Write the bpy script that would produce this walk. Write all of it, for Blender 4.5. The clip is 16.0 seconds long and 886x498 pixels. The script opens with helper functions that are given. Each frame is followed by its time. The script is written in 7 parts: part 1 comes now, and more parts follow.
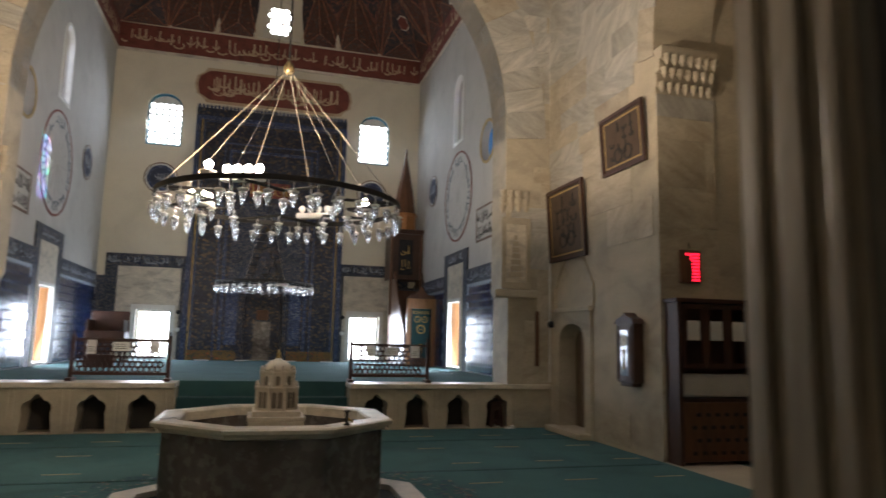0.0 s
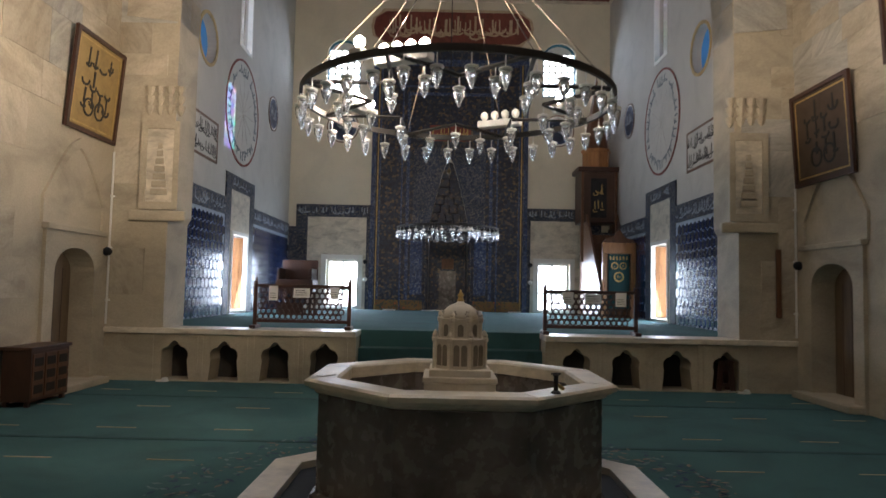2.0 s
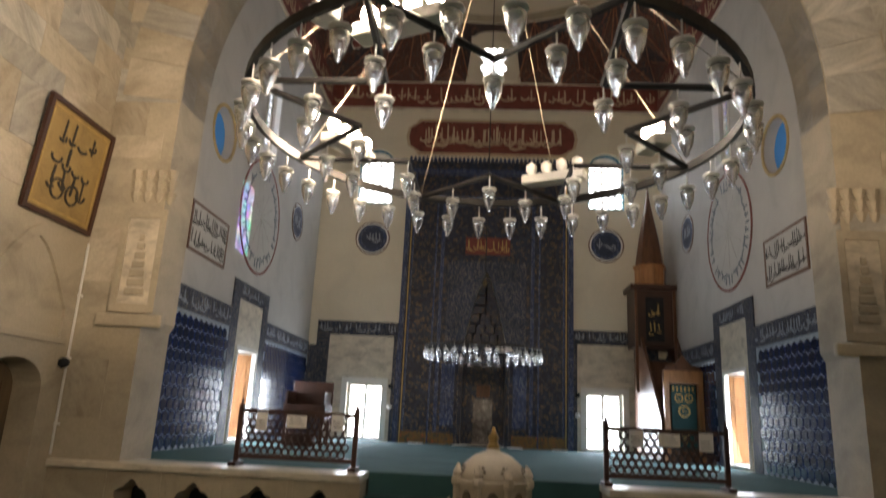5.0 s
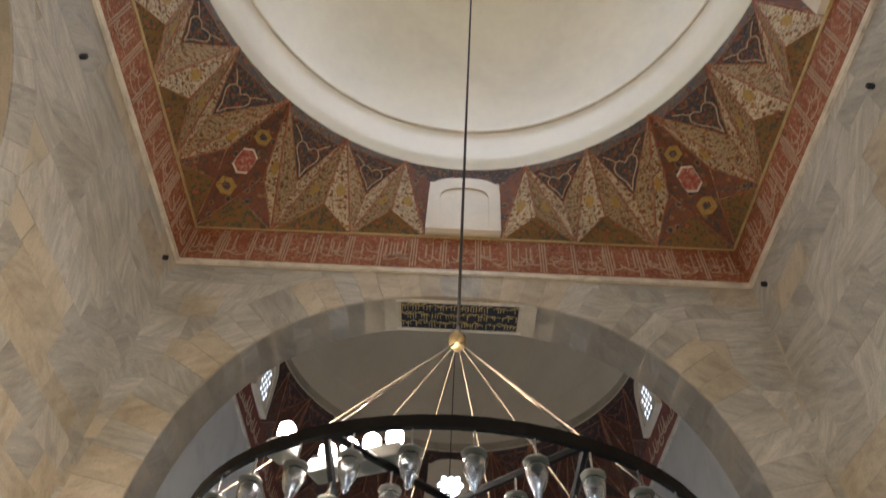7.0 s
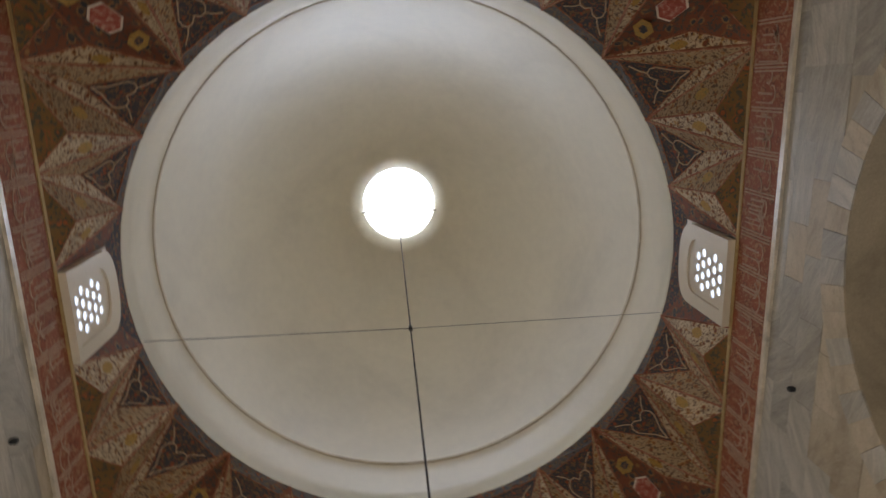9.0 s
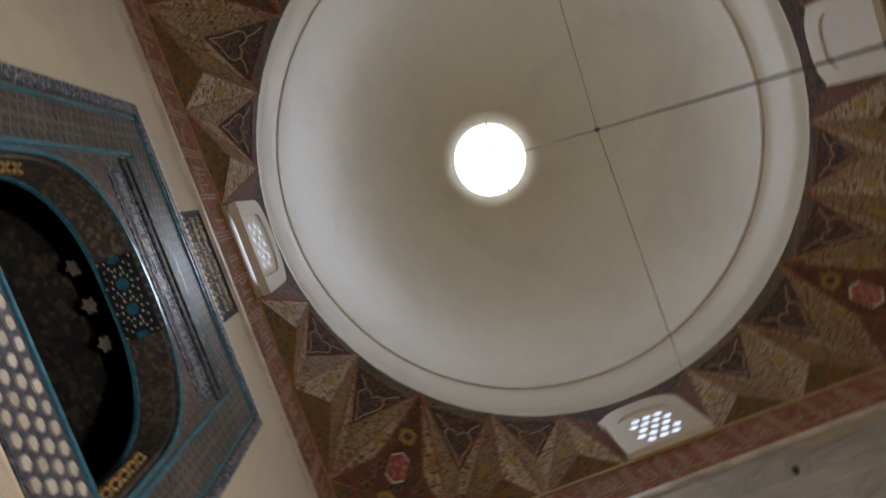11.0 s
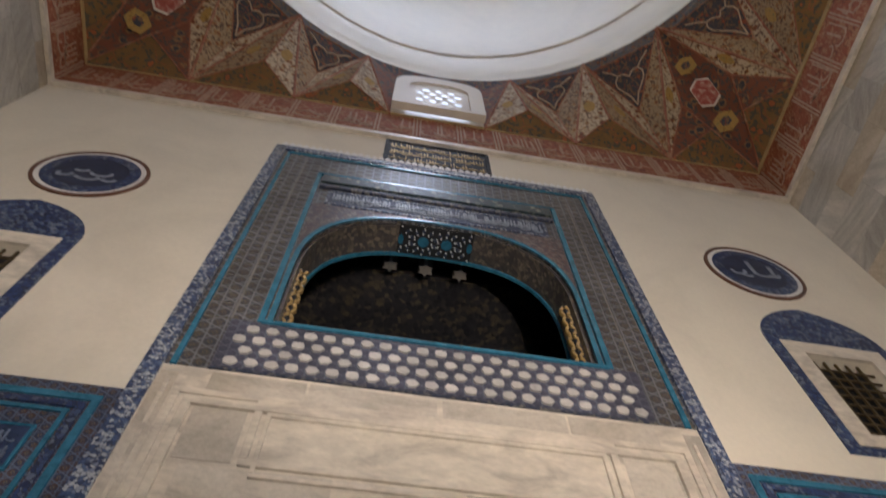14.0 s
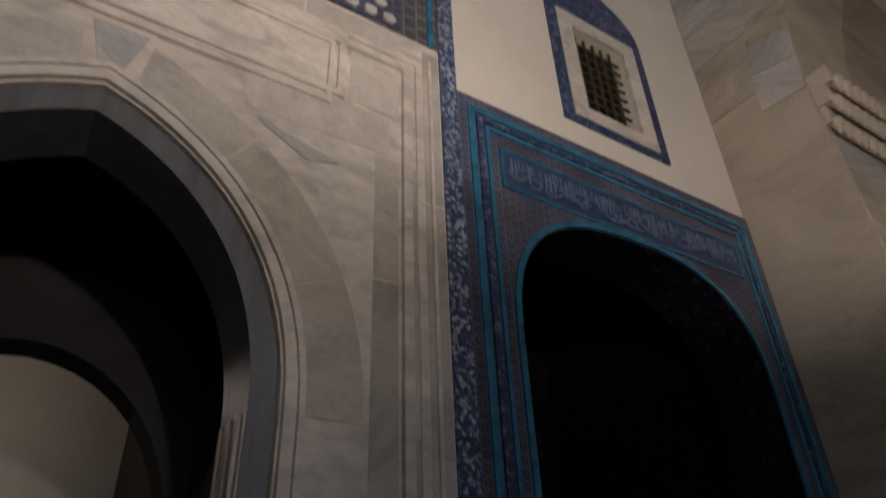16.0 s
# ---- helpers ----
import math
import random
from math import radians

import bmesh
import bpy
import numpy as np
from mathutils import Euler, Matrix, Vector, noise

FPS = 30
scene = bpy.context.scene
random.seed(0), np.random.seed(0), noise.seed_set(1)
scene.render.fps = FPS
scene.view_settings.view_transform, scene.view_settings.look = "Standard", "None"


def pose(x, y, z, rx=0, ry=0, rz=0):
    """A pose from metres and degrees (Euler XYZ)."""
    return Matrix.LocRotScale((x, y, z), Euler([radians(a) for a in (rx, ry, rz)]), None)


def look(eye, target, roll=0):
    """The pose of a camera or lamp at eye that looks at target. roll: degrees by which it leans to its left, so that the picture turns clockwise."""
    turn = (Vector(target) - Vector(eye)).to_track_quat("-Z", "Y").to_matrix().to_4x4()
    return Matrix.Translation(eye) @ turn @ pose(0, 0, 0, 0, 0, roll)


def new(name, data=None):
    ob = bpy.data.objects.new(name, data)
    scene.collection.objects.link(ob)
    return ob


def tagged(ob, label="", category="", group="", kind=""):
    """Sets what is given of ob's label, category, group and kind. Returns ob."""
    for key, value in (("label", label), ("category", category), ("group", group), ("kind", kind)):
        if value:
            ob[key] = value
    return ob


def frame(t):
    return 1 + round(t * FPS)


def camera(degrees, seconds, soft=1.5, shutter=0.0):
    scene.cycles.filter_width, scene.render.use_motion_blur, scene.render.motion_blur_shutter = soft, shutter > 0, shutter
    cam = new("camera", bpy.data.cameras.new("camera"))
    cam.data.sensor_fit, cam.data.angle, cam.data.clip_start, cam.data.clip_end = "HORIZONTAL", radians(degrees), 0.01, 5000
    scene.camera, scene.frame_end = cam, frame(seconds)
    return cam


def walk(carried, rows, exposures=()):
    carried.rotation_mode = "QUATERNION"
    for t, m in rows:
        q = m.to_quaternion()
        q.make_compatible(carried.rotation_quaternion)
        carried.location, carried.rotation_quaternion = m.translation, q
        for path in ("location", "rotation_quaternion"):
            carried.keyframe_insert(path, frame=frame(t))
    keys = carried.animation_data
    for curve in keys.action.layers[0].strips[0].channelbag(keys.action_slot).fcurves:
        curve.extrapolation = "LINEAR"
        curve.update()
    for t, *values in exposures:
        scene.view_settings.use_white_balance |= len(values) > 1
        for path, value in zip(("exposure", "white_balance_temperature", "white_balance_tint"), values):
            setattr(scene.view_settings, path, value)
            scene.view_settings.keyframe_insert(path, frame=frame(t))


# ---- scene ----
cam = camera(67.3, 16.0, shutter=0.4)
PATH = [
    (0, (-0.240, -6.660, 1.600), (0.291, -4.751, 1.872), 1.3),
    (0.5, (-0.266, -6.135, 1.562), (0.027, -4.176, 1.829), 0.8),
    (1, (-0.202, -5.734, 1.518), (-0.084, -3.754, 1.771), 1.1),
    (1.5, (-0.165, -5.329, 1.512), (-0.091, -3.341, 1.716), 1.1),
    (2, (-0.131, -4.911, 1.481), (-0.134, -2.915, 1.602), 1.2),
    (2.5, (-0.121, -4.490, 1.442), (-0.151, -2.492, 1.519), 1.4),
    (3, (-0.056, -4.091, 1.447), (-0.089, -2.092, 1.466), 1.3),
    (3.2, (-0.039, -3.941, 1.450), (-0.071, -1.942, 1.429), 1.4),
    (5.3, (-0.071, -2.843, 1.512), (-0.208, -0.984, 2.235), 3.2),
    (5.5, (-0.080, -2.830, 1.510), (-0.206, -1.045, 2.404), 3.4),
    (6, (-0.054, -2.842, 1.591), (-0.139, -1.239, 2.784), 3.6),
    (6.5, (-0.028, -2.908, 1.600), (-0.094, -1.458, 2.976), 4.2),
    (7, (-0.068, -2.911, 1.576), (-0.115, -1.620, 3.103), 4.1),
    (7.5, (-0.073, -2.914, 1.558), (-0.093, -1.804, 3.222), 3.5),
    (8, (-0.146, -3.009, 1.634), (-0.109, -2.104, 3.418), 0.7),
    (8.5, (-0.296, -3.325, 1.723), (-0.143, -2.667, 3.605), -10.3),
    (8.7, (-0.306, -3.346, 1.725), (-0.129, -2.770, 3.632), -14.6),
    (10.8, (0.147, -2.818, 1.504), (-0.032, -2.694, 3.492), -43.9),
    (11, (0.114, -2.779, 1.546), (-0.102, -2.712, 3.533), -36.9),
    (11.5, (0.142, -2.661, 1.565), (-0.119, -2.843, 3.540), -7.4),
    (12, (0.393, -2.415, 1.636), (0.096, -2.878, 3.559), -3.0),
    (12.5, (0.513, -2.353, 1.670), (0.225, -2.971, 3.550), -5.8),
    (13, (0.498, -2.269, 1.682), (0.309, -2.965, 3.547), -2.3),
    (13.5, (0.516, -2.226, 1.669), (0.381, -3.006, 3.506), 0.0),
    (14, (0.545, -2.226, 1.650), (0.367, -3.159, 3.410), -1.2),
    (14.5, (0.473, -2.277, 1.619), (0.086, -3.409, 3.221), -3.2),
    (15, (0.375, -2.330, 1.602), (-0.272, -3.581, 3.023), -2.8),
    (15.5, (0.154, -2.457, 1.589), (-0.693, -3.740, 2.870), -3.1),
    (16, (-0.082, -2.632, 1.548), (-1.018, -4.036, 2.621), -2.4),
]
EXPOSURES = [(0.0, 0.95, 6450, 16), (1.5, 0.85, 6300, 16), (3.0, 0.8, 5950, 16), (5.5, 0.8, 7000, 17), (7.0, 0.78, 6100, 16), (8.5, 0.22, 6000, 16), (11.0, -0.3, 6050, 17), (12.0, 0.0, 6000, 18), (13.0, 0.35, 5800, 19), (14.0, 0.25, 5700, 20), (15.0, -0.2, 5600, 21), (16.0, -0.2, 5500, 23)]
walk(cam, [(t, look(eye, target, roll)) for t, eye, target, roll in PATH], EXPOSURES)
# ---- light ----
world = bpy.data.worlds.new("sky")
scene.world = world
world.use_nodes = True
wn = world.node_tree
sky = wn.nodes.new("ShaderNodeTexSky")
sky.sky_type = "NISHITA"
sky.sun_disc = False
sky.sun_elevation, sky.sun_rotation = radians(14.7), radians(84.6)
wn.links.new(sky.outputs[0], wn.nodes["Background"].inputs[0])
wn.nodes["Background"].inputs[1].default_value = 0.15
sun = new("sun", bpy.data.lights.new("sun", "SUN"))
sun.data.energy, sun.data.angle, sun.data.color = 5.0, radians(0.6), (1.0, 0.93, 0.82)
sun.matrix_world = look((10.6, 1.0, 2.8), (0, 0, 0))


def window_light(name, at, towards, w, h, watts, color=(0.72, 0.86, 1.0)):
    """The sky's light in an opening."""
    lamp = new(name, bpy.data.lights.new(name, "AREA"))
    lamp.data.shape, lamp.data.size, lamp.data.size_y = "RECTANGLE", w, h
    lamp.data.energy, lamp.data.color = watts, color
    lamp.matrix_world = look(at, towards)
    return lamp


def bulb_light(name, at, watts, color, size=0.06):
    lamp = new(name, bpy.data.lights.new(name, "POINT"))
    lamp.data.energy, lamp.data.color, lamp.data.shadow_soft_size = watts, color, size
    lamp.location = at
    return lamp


# sizes of the place: hall square, prayer space beyond the arch
H, YN, YS, YA, E, YM, ZP = 5.3, 5.35, -5.37, 6.15, 5.13, 16.3, 0.8
YC = (YA + YM) / 2
ZB, ZT, ZD, RD = 10.7, 11.62, 13.9, 5.2

for sx in (-1, 1):
    window_light("window_daylight", (sx * 3.43, YM - 0.05, 1.65), (sx * 2.9, 8, 0.6), 1.0, 1.6, 50)
    window_light("window_daylight", (sx * 3.6, YM + 0.05, 8.7), (sx * 2.5, 8, 3), 1.0, 1.7, 30)
    window_light("window_daylight", (sx * (E + 0.1), YC, 1.75), (0, YC - 0.5, 0.6), 1.1, 1.7, 36)
window_light("skylight", (0, 0, 21.0), (0, 0, 0), 1.9, 1.9, 160, (0.86, 0.93, 1.0))
LAMP = (1.0, 0.82, 0.59)
# bulbs in trays on the ring: most light up, plus added aimed fill spots
for a, watts, tilt, low, side, cone in ((246, 430, (-0.16, 0.18), 190, (0.22, -1.0, 0.42), 88), (234, 60, (0, 0), 16, (0, 0.4, -1), 150), (153, 240, (0, 0), 125, (-1.0, 0.65, -0.25), 150), (17, 15, (0, 0), 3, (0, 1, -0.5), 179)):
    far = 1.12 if a == 234 else 0.91
    at = Vector((-0.05 + far * math.cos(radians(a)), 0.22 + far * math.sin(radians(a)), 3.17))
    for watt, aim, wide, blend in ((watts, Vector((tilt[0], tilt[1] + 0.001, 1)), 179, 0.2), (low, Vector(side), cone, 0.7)):
        lamp = new("chandelier_flood", bpy.data.lights.new("chandelier_flood", "SPOT"))
        lamp.data.energy, lamp.data.color, lamp.data.shadow_soft_size = watt, LAMP, 0.05
        lamp.data.spot_size, lamp.data.spot_blend = radians(wide), blend
        lamp.matrix_world = look(at, at + aim)

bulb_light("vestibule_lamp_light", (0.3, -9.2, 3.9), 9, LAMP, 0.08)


# ---- materials ----
def ramp(n, stops, fac):
    r = n.nodes.new("ShaderNodeValToRGB")
    r.color_ramp.interpolation = "LINEAR"
    els = r.color_ramp.elements
    while len(els) < len(stops):
        els.new(0.5)
    for e, (p, c) in zip(els, stops):
        e.position, e.color = p, (*c, 1)
    n.links.new(fac, r.inputs[0])
    return r.outputs[0]


def mix(n, a, b, fac, how="MIX"):
    m = n.nodes.new("ShaderNodeMix")
    m.data_type, m.blend_type = "RGBA", how
    for sock, v in ((m.inputs[0], fac), (m.inputs[6], a), (m.inputs[7], b)):
        if isinstance(v, (int, float)):
            sock.default_value = v
        elif isinstance(v, tuple):
            sock.default_value = (*v, 1)
        else:
            n.links.new(v, sock)
    return m.outputs[2]


def noise_tex(n, co, scale, detail=4, rough=0.55, distort=0.0):
    t = n.nodes.new("ShaderNodeTexNoise")
    t.inputs["Scale"].default_value, t.inputs["Detail"].default_value = scale, detail
    t.inputs["Roughness"].default_value, t.inputs["Distortion"].default_value = rough, distort
    n.links.new(co, t.inputs["Vector"])
    return t


def position(n, sx=1, sy=1, sz=1):
    g = n.nodes.new("ShaderNodeNewGeometry")
    m = n.nodes.new("ShaderNodeMapping")
    m.inputs["Scale"].default_value = (sx, sy, sz)
    n.links.new(g.outputs["Position"], m.inputs["Vector"])
    return m.outputs[0]


def mat(name, base, rough=0.6, metal=0.0, var=0.3, scale=1.5, fine=40, bump=0.15, second=None, each=0.0, stretch=(1, 1, 1), coat=0.0):
    m = bpy.data.materials.new(name)
    m.use_nodes = True
    n = m.node_tree
    b = n.nodes["Principled BSDF"]
    b.inputs["Metallic"].default_value = metal
    b.inputs["Coat Weight"].default_value = coat
    co = position(n, *stretch)
    big, small = noise_tex(n, co, scale, 5, 0.6, 0.6), noise_tex(n, co, fine, 3)
    dark = tuple(c * (1 - var) for c in base)
    lite = second or tuple(min(1, c * (1 + var * 0.6)) for c in base)
    c = ramp(n, [(0.3, dark), (0.5, base), (0.72, lite)], big.outputs[0])
    c = mix(n, c, ramp(n, [(0.3, (1 - var * 0.5,) * 3), (0.7, (1, 1, 1))], small.outputs[0]), 1.0, "MULTIPLY")
    if each:
        info = n.nodes.new("ShaderNodeObjectInfo")
        c = mix(n, c, ramp(n, [(0, (1 - each,) * 3), (1, (1, 1, 1))], info.outputs["Random"]), 1.0, "MULTIPLY")
    n.links.new(c, b.inputs["Base Color"])
    r = n.nodes.new("ShaderNodeMapRange")
    r.inputs[3].default_value, r.inputs[4].default_value = max(0.02, rough - 0.1), min(1, rough + 0.12)
    n.links.new(small.outputs[0], r.inputs[0])
    n.links.new(r.outputs[0], b.inputs["Roughness"])
    bp = n.nodes.new("ShaderNodeBump")
    bp.inputs["Strength"].default_value, bp.inputs["Distance"].default_value = bump, 0.02
    n.links.new(small.outputs[0], bp.inputs["Height"])
    n.links.new(bp.outputs[0], b.inputs["Normal"])
    return m


def mosaic(name, dark, mid, light, scale, rough=0.42, amount=0.5, edge=0.08, joint=(0.02, 0.02, 0.03)):
    """Small glazed tilework: cells of changing colour with fine joints."""
    m = bpy.data.materials.new(name)
    m.use_nodes = True
    n = m.node_tree
    b = n.nodes["Principled BSDF"]
    co = position(n)
    v = n.nodes.new("ShaderNodeTexVoronoi")
    v.inputs["Scale"].default_value = scale
    n.links.new(co, v.inputs["Vector"])
    d = n.nodes.new("ShaderNodeTexVoronoi")
    d.feature = "DISTANCE_TO_EDGE"
    d.inputs["Scale"].default_value = scale
    n.links.new(co, d.inputs["Vector"])
    sep = n.nodes.new("ShaderNodeSeparateColor")
    n.links.new(v.outputs["Color"], sep.inputs[0])
    c = ramp(n, [(0.0, dark), (amount, mid), (min(0.99, amount + 0.35), light)], sep.outputs[0])
    c = mix(n, joint, c, ramp(n, [(0.0, (0, 0, 0)), (edge, (1, 1, 1))], d.outputs["Distance"]))
    big = noise_tex(n, co, 1.3, 4)
    c = mix(n, c, ramp(n, [(0.3, (0.6,) * 3), (0.7, (1, 1, 1))], big.outputs[0]), 1.0, "MULTIPLY")
    n.links.new(c, b.inputs["Base Color"])
    b.inputs["Roughness"].default_value = rough
    bp = n.nodes.new("ShaderNodeBump")
    bp.inputs["Strength"].default_value, bp.inputs["Distance"].default_value = 0.25, 0.01
    n.links.new(d.outputs["Distance"], bp.inputs["Height"])
    n.links.new(bp.outputs[0], b.inputs["Normal"])
    return m


def glow(name, color, strength):
    m = bpy.data.materials.new(name)
    m.use_nodes = True
    b = m.node_tree.nodes["Principled BSDF"]
    b.inputs["Base Color"].default_value = (*color, 1)
    b.inputs["Emission Color"].default_value = (*color, 1)
    b.inputs["Emission Strength"].default_value = strength
    return m


def glass(name, color, rough=0.05):
    m = bpy.data.materials.new(name)
    m.use_nodes = True
    b = m.node_tree.nodes["Principled BSDF"]
    b.inputs["Base Color"].default_value = (*color, 1)
    b.inputs["Transmission Weight"].default_value = 1.0
    b.inputs["Roughness"].default_value = rough
    b.inputs["IOR"].default_value = 1.45
    return m


PLASTER = mat("cream_plaster", (0.72, 0.66, 0.53), 0.8, var=0.1, scale=0.6, fine=25, bump=0.05)
DOMEP = mat("dome_plaster", (0.72, 0.65, 0.53), 0.45, var=0.1, scale=0.35, fine=12, bump=0.03)
DOMEG = mat("painted_dome_plaster", (0.72, 0.66, 0.51), 0.4, var=0.1, scale=0.35, fine=5, bump=0.02)
STONE = mat("beige_limestone", (0.46, 0.4, 0.3), 0.65, var=0.32, scale=0.9, fine=30, bump=0.2, stretch=(1, 1, 1.7))
def veined(name, dark, base, pale, each, rough=0.5, streak=6.0):
    """Cut marble blocks: each stone has its own tone and its own run of streaks."""
    m = bpy.data.materials.new(name)
    m.use_nodes = True
    n = m.node_tree
    b = n.nodes["Principled BSDF"]
    g = n.nodes.new("ShaderNodeNewGeometry")
    info = n.nodes.new("ShaderNodeObjectInfo")
    angle = n.nodes.new("ShaderNodeMapRange")
    angle.inputs[3].default_value, angle.inputs[4].default_value = -1.3, 1.3
    n.links.new(info.outputs["Random"], angle.inputs[0])
    turn = n.nodes.new("ShaderNodeVectorRotate")
    turn.inputs["Axis"].default_value = (0.7, 0.7, 0.1)
    n.links.new(g.outputs["Position"], turn.inputs["Vector"])
    n.links.new(angle.outputs[0], turn.inputs["Angle"])
    mp = n.nodes.new("ShaderNodeMapping")
    mp.inputs["Scale"].default_value = (1.0, 1.0, streak)
    n.links.new(turn.outputs[0], mp.inputs["Vector"])
    shift = n.nodes.new("ShaderNodeVectorMath")
    shift.operation = "MULTIPLY_ADD"
    shift.inputs[1].default_value = (31, 17, 53)
    n.links.new(info.outputs["Random"], shift.inputs[0])
    n.links.new(mp.outputs[0], shift.inputs[2])
    wide = noise_tex(n, shift.outputs[0], 1.1, 5, 0.6, 0.8)
    fine = noise_tex(n, shift.outputs[0], 5.0, 6, 0.65, 0.4)
    grain = noise_tex(n, g.outputs["Position"], 28, 3)
    stain = noise_tex(n, g.outputs["Position"], 0.7, 4, 0.6, 0.5)
    c = ramp(n, [(0.33, dark), (0.48, base), (0.66, pale)], wide.outputs[0])
    c = mix(n, c, ramp(n, [(0.36, (0.8,) * 3), (0.5, (1, 1, 1))], fine.outputs[0]), 0.7, "MULTIPLY")
    c = mix(n, c, ramp(n, [(0.35, (0.74, 0.7, 0.62)), (0.6, (1, 1, 1))], stain.outputs[0]), 0.7, "MULTIPLY")
    c = mix(n, c, ramp(n, [(0.3, (0.86,) * 3), (0.7, (1, 1, 1))], grain.outputs[0]), 1.0, "MULTIPLY")
    c = mix(n, c, ramp(n, [(0, (1 - each,) * 3), (1, (1, 1, 1))], info.outputs["Random"]), 1.0, "MULTIPLY")
    n.links.new(c, b.inputs["Base Color"])
    b.inputs["Roughness"].default_value = rough
    bp = n.nodes.new("ShaderNodeBump")
    bp.inputs["Strength"].default_value, bp.inputs["Distance"].default_value = 0.16, 0.02
    n.links.new(grain.outputs[0], bp.inputs["Height"])
    n.links.new(bp.outputs[0], b.inputs["Normal"])
    return m


BLOCK = veined("limestone_block", (0.44, 0.375, 0.28), (0.54, 0.47, 0.36), (0.62, 0.55, 0.43), 0.2, 0.55, 3.0)
GREYB = veined("grey_marble_block", (0.43, 0.415, 0.375), (0.52, 0.5, 0.45), (0.64, 0.61, 0.54), 0.26, 0.5, 7.0)
JAMB = mat("worn_brown_grey_jamb_marble", (0.5, 0.44, 0.35), 0.4, var=0.35, scale=1.6, fine=16, bump=0.06, stretch=(3, 3, 0.5))
MARBLE = mat("white_veined_marble", (0.67, 0.605, 0.49), 0.35, var=0.36, scale=2.3, fine=14, bump=0.06, stretch=(1, 1, 2))
MARBLEB = veined("mixed_marble_block", (0.5, 0.45, 0.37), (0.66, 0.6, 0.49), (0.74, 0.68, 0.57), 0.26, 0.4, 2.5)
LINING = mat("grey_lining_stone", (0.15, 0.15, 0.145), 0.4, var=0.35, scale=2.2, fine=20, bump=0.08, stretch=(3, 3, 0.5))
CLOCKG = mat("blue_grey_clock_glass", (0.28, 0.36, 0.46), 0.08, var=0.3, scale=5, fine=20, bump=0.02)
WHITEM = mat("carved_white_marble", (0.66, 0.6, 0.5), 0.45, var=0.15, scale=6, fine=50, bump=0.12)
# Shade inside the tower's pierced windows and rosettes, put into a darker tone.
PIERCE = mat("pierced_shade_marble", (0.22, 0.19, 0.15), 0.6, var=0.3, scale=9, fine=40, bump=0.05)
DARKM = mat("dark_grey_marble", (0.14, 0.125, 0.115), 0.25, var=0.45, scale=2.6, fine=10, bump=0.05, second=(0.22, 0.205, 0.2))
BLACKM = mat("black_marble", (0.03, 0.032, 0.035), 0.6, var=0.4, scale=3, fine=20, bump=0.05)
CARPET = mat("turquoise_carpet", (0.045, 0.128, 0.132), 0.95, var=0.25, scale=1.1, fine=120, bump=0.5)
CARPETD = mat("dark_green_carpet", (0.028, 0.085, 0.09), 0.95, var=0.3, scale=2, fine=120, bump=0.5)
CARPETP = mat("carpet_pattern_wool", (0.25, 0.2, 0.16), 0.95, var=0.4, scale=9, fine=120, bump=0.5)
WOOD = mat("dark_brown_wood", (0.06, 0.024, 0.014), 0.4, var=0.4, scale=3, fine=50, bump=0.15, stretch=(1, 1, 0.3))
WALNUT = mat("walnut_wood", (0.13, 0.055, 0.025), 0.4, var=0.4, scale=3, fine=50, bump=0.15, stretch=(4, 4, 0.7))
OAK = mat("orange_varnished_wood", (0.42, 0.19, 0.07), 0.35, var=0.35, scale=2.4, fine=40, bump=0.12, stretch=(4, 4, 0.7))
DOORW = mat("old_brown_door_wood", (0.16, 0.11, 0.065), 0.6, var=0.35, scale=2, fine=40, bump=0.2, stretch=(6, 6, 0.6))
IRON = mat("black_iron", (0.014, 0.012, 0.011), 0.6, 0.0, var=0.3, scale=8, fine=60, bump=0.1)
BRASS = mat("brass", (0.55, 0.36, 0.12), 0.3, 1.0, var=0.2, scale=10, fine=60, bump=0.05)
GOLD = mat("gilded_paint", (0.5, 0.34, 0.12), 0.4, 0.4, var=0.35, scale=8, fine=60, bump=0.1)
WHITE = mat("white_paint", (0.75, 0.74, 0.7), 0.5, var=0.1, scale=3, fine=30, bump=0.03)
PAPER = mat("white_paper", (0.78, 0.77, 0.74), 0.7, var=0.06, scale=8, fine=60, bump=0.02)
REDP = mat("red_painted_plaster", (0.2, 0.05, 0.035), 0.7, var=0.35, scale=4, fine=40, bump=0.08)
PINKP = mat("salmon_painted_plaster", (0.34, 0.095, 0.05), 0.75, var=0.35, scale=5, fine=45, bump=0.08, second=(0.44, 0.2, 0.12))
OCHRE = mat("ochre_line_paint", (0.46, 0.33, 0.14), 0.7, var=0.25, scale=5, fine=45, bump=0.05)
GREYP = mat("pale_grey_painted_plaster", (0.48, 0.46, 0.42), 0.8, var=0.12, scale=1.2, fine=30, bump=0.04)
NAVY = mat("navy_painted_board", (0.022, 0.035, 0.075), 0.45, var=0.35, scale=6, fine=50, bump=0.06)
BLUET = mat("cobalt_glazed_tile", (0.012, 0.03, 0.115), 0.16, var=0.5, scale=7, fine=40, bump=0.06, each=0.45, coat=0.3)
JOINT = mat("pale_blue_tile_joint", (0.3, 0.36, 0.42), 0.5, var=0.25, scale=6, fine=50, bump=0.1)
PALEJ = mat("dull_tile_joint", (0.2, 0.19, 0.17), 0.6, var=0.3, scale=6, fine=50, bump=0.1)
INSB = mat("deep_blue_inscription_tile", (0.03, 0.055, 0.13), 0.3, var=0.45, scale=9, fine=40, bump=0.06)
TURQ = mat("turquoise_glazed_tile", (0.04, 0.18, 0.28), 0.22, var=0.35, scale=8, fine=40, bump=0.06)
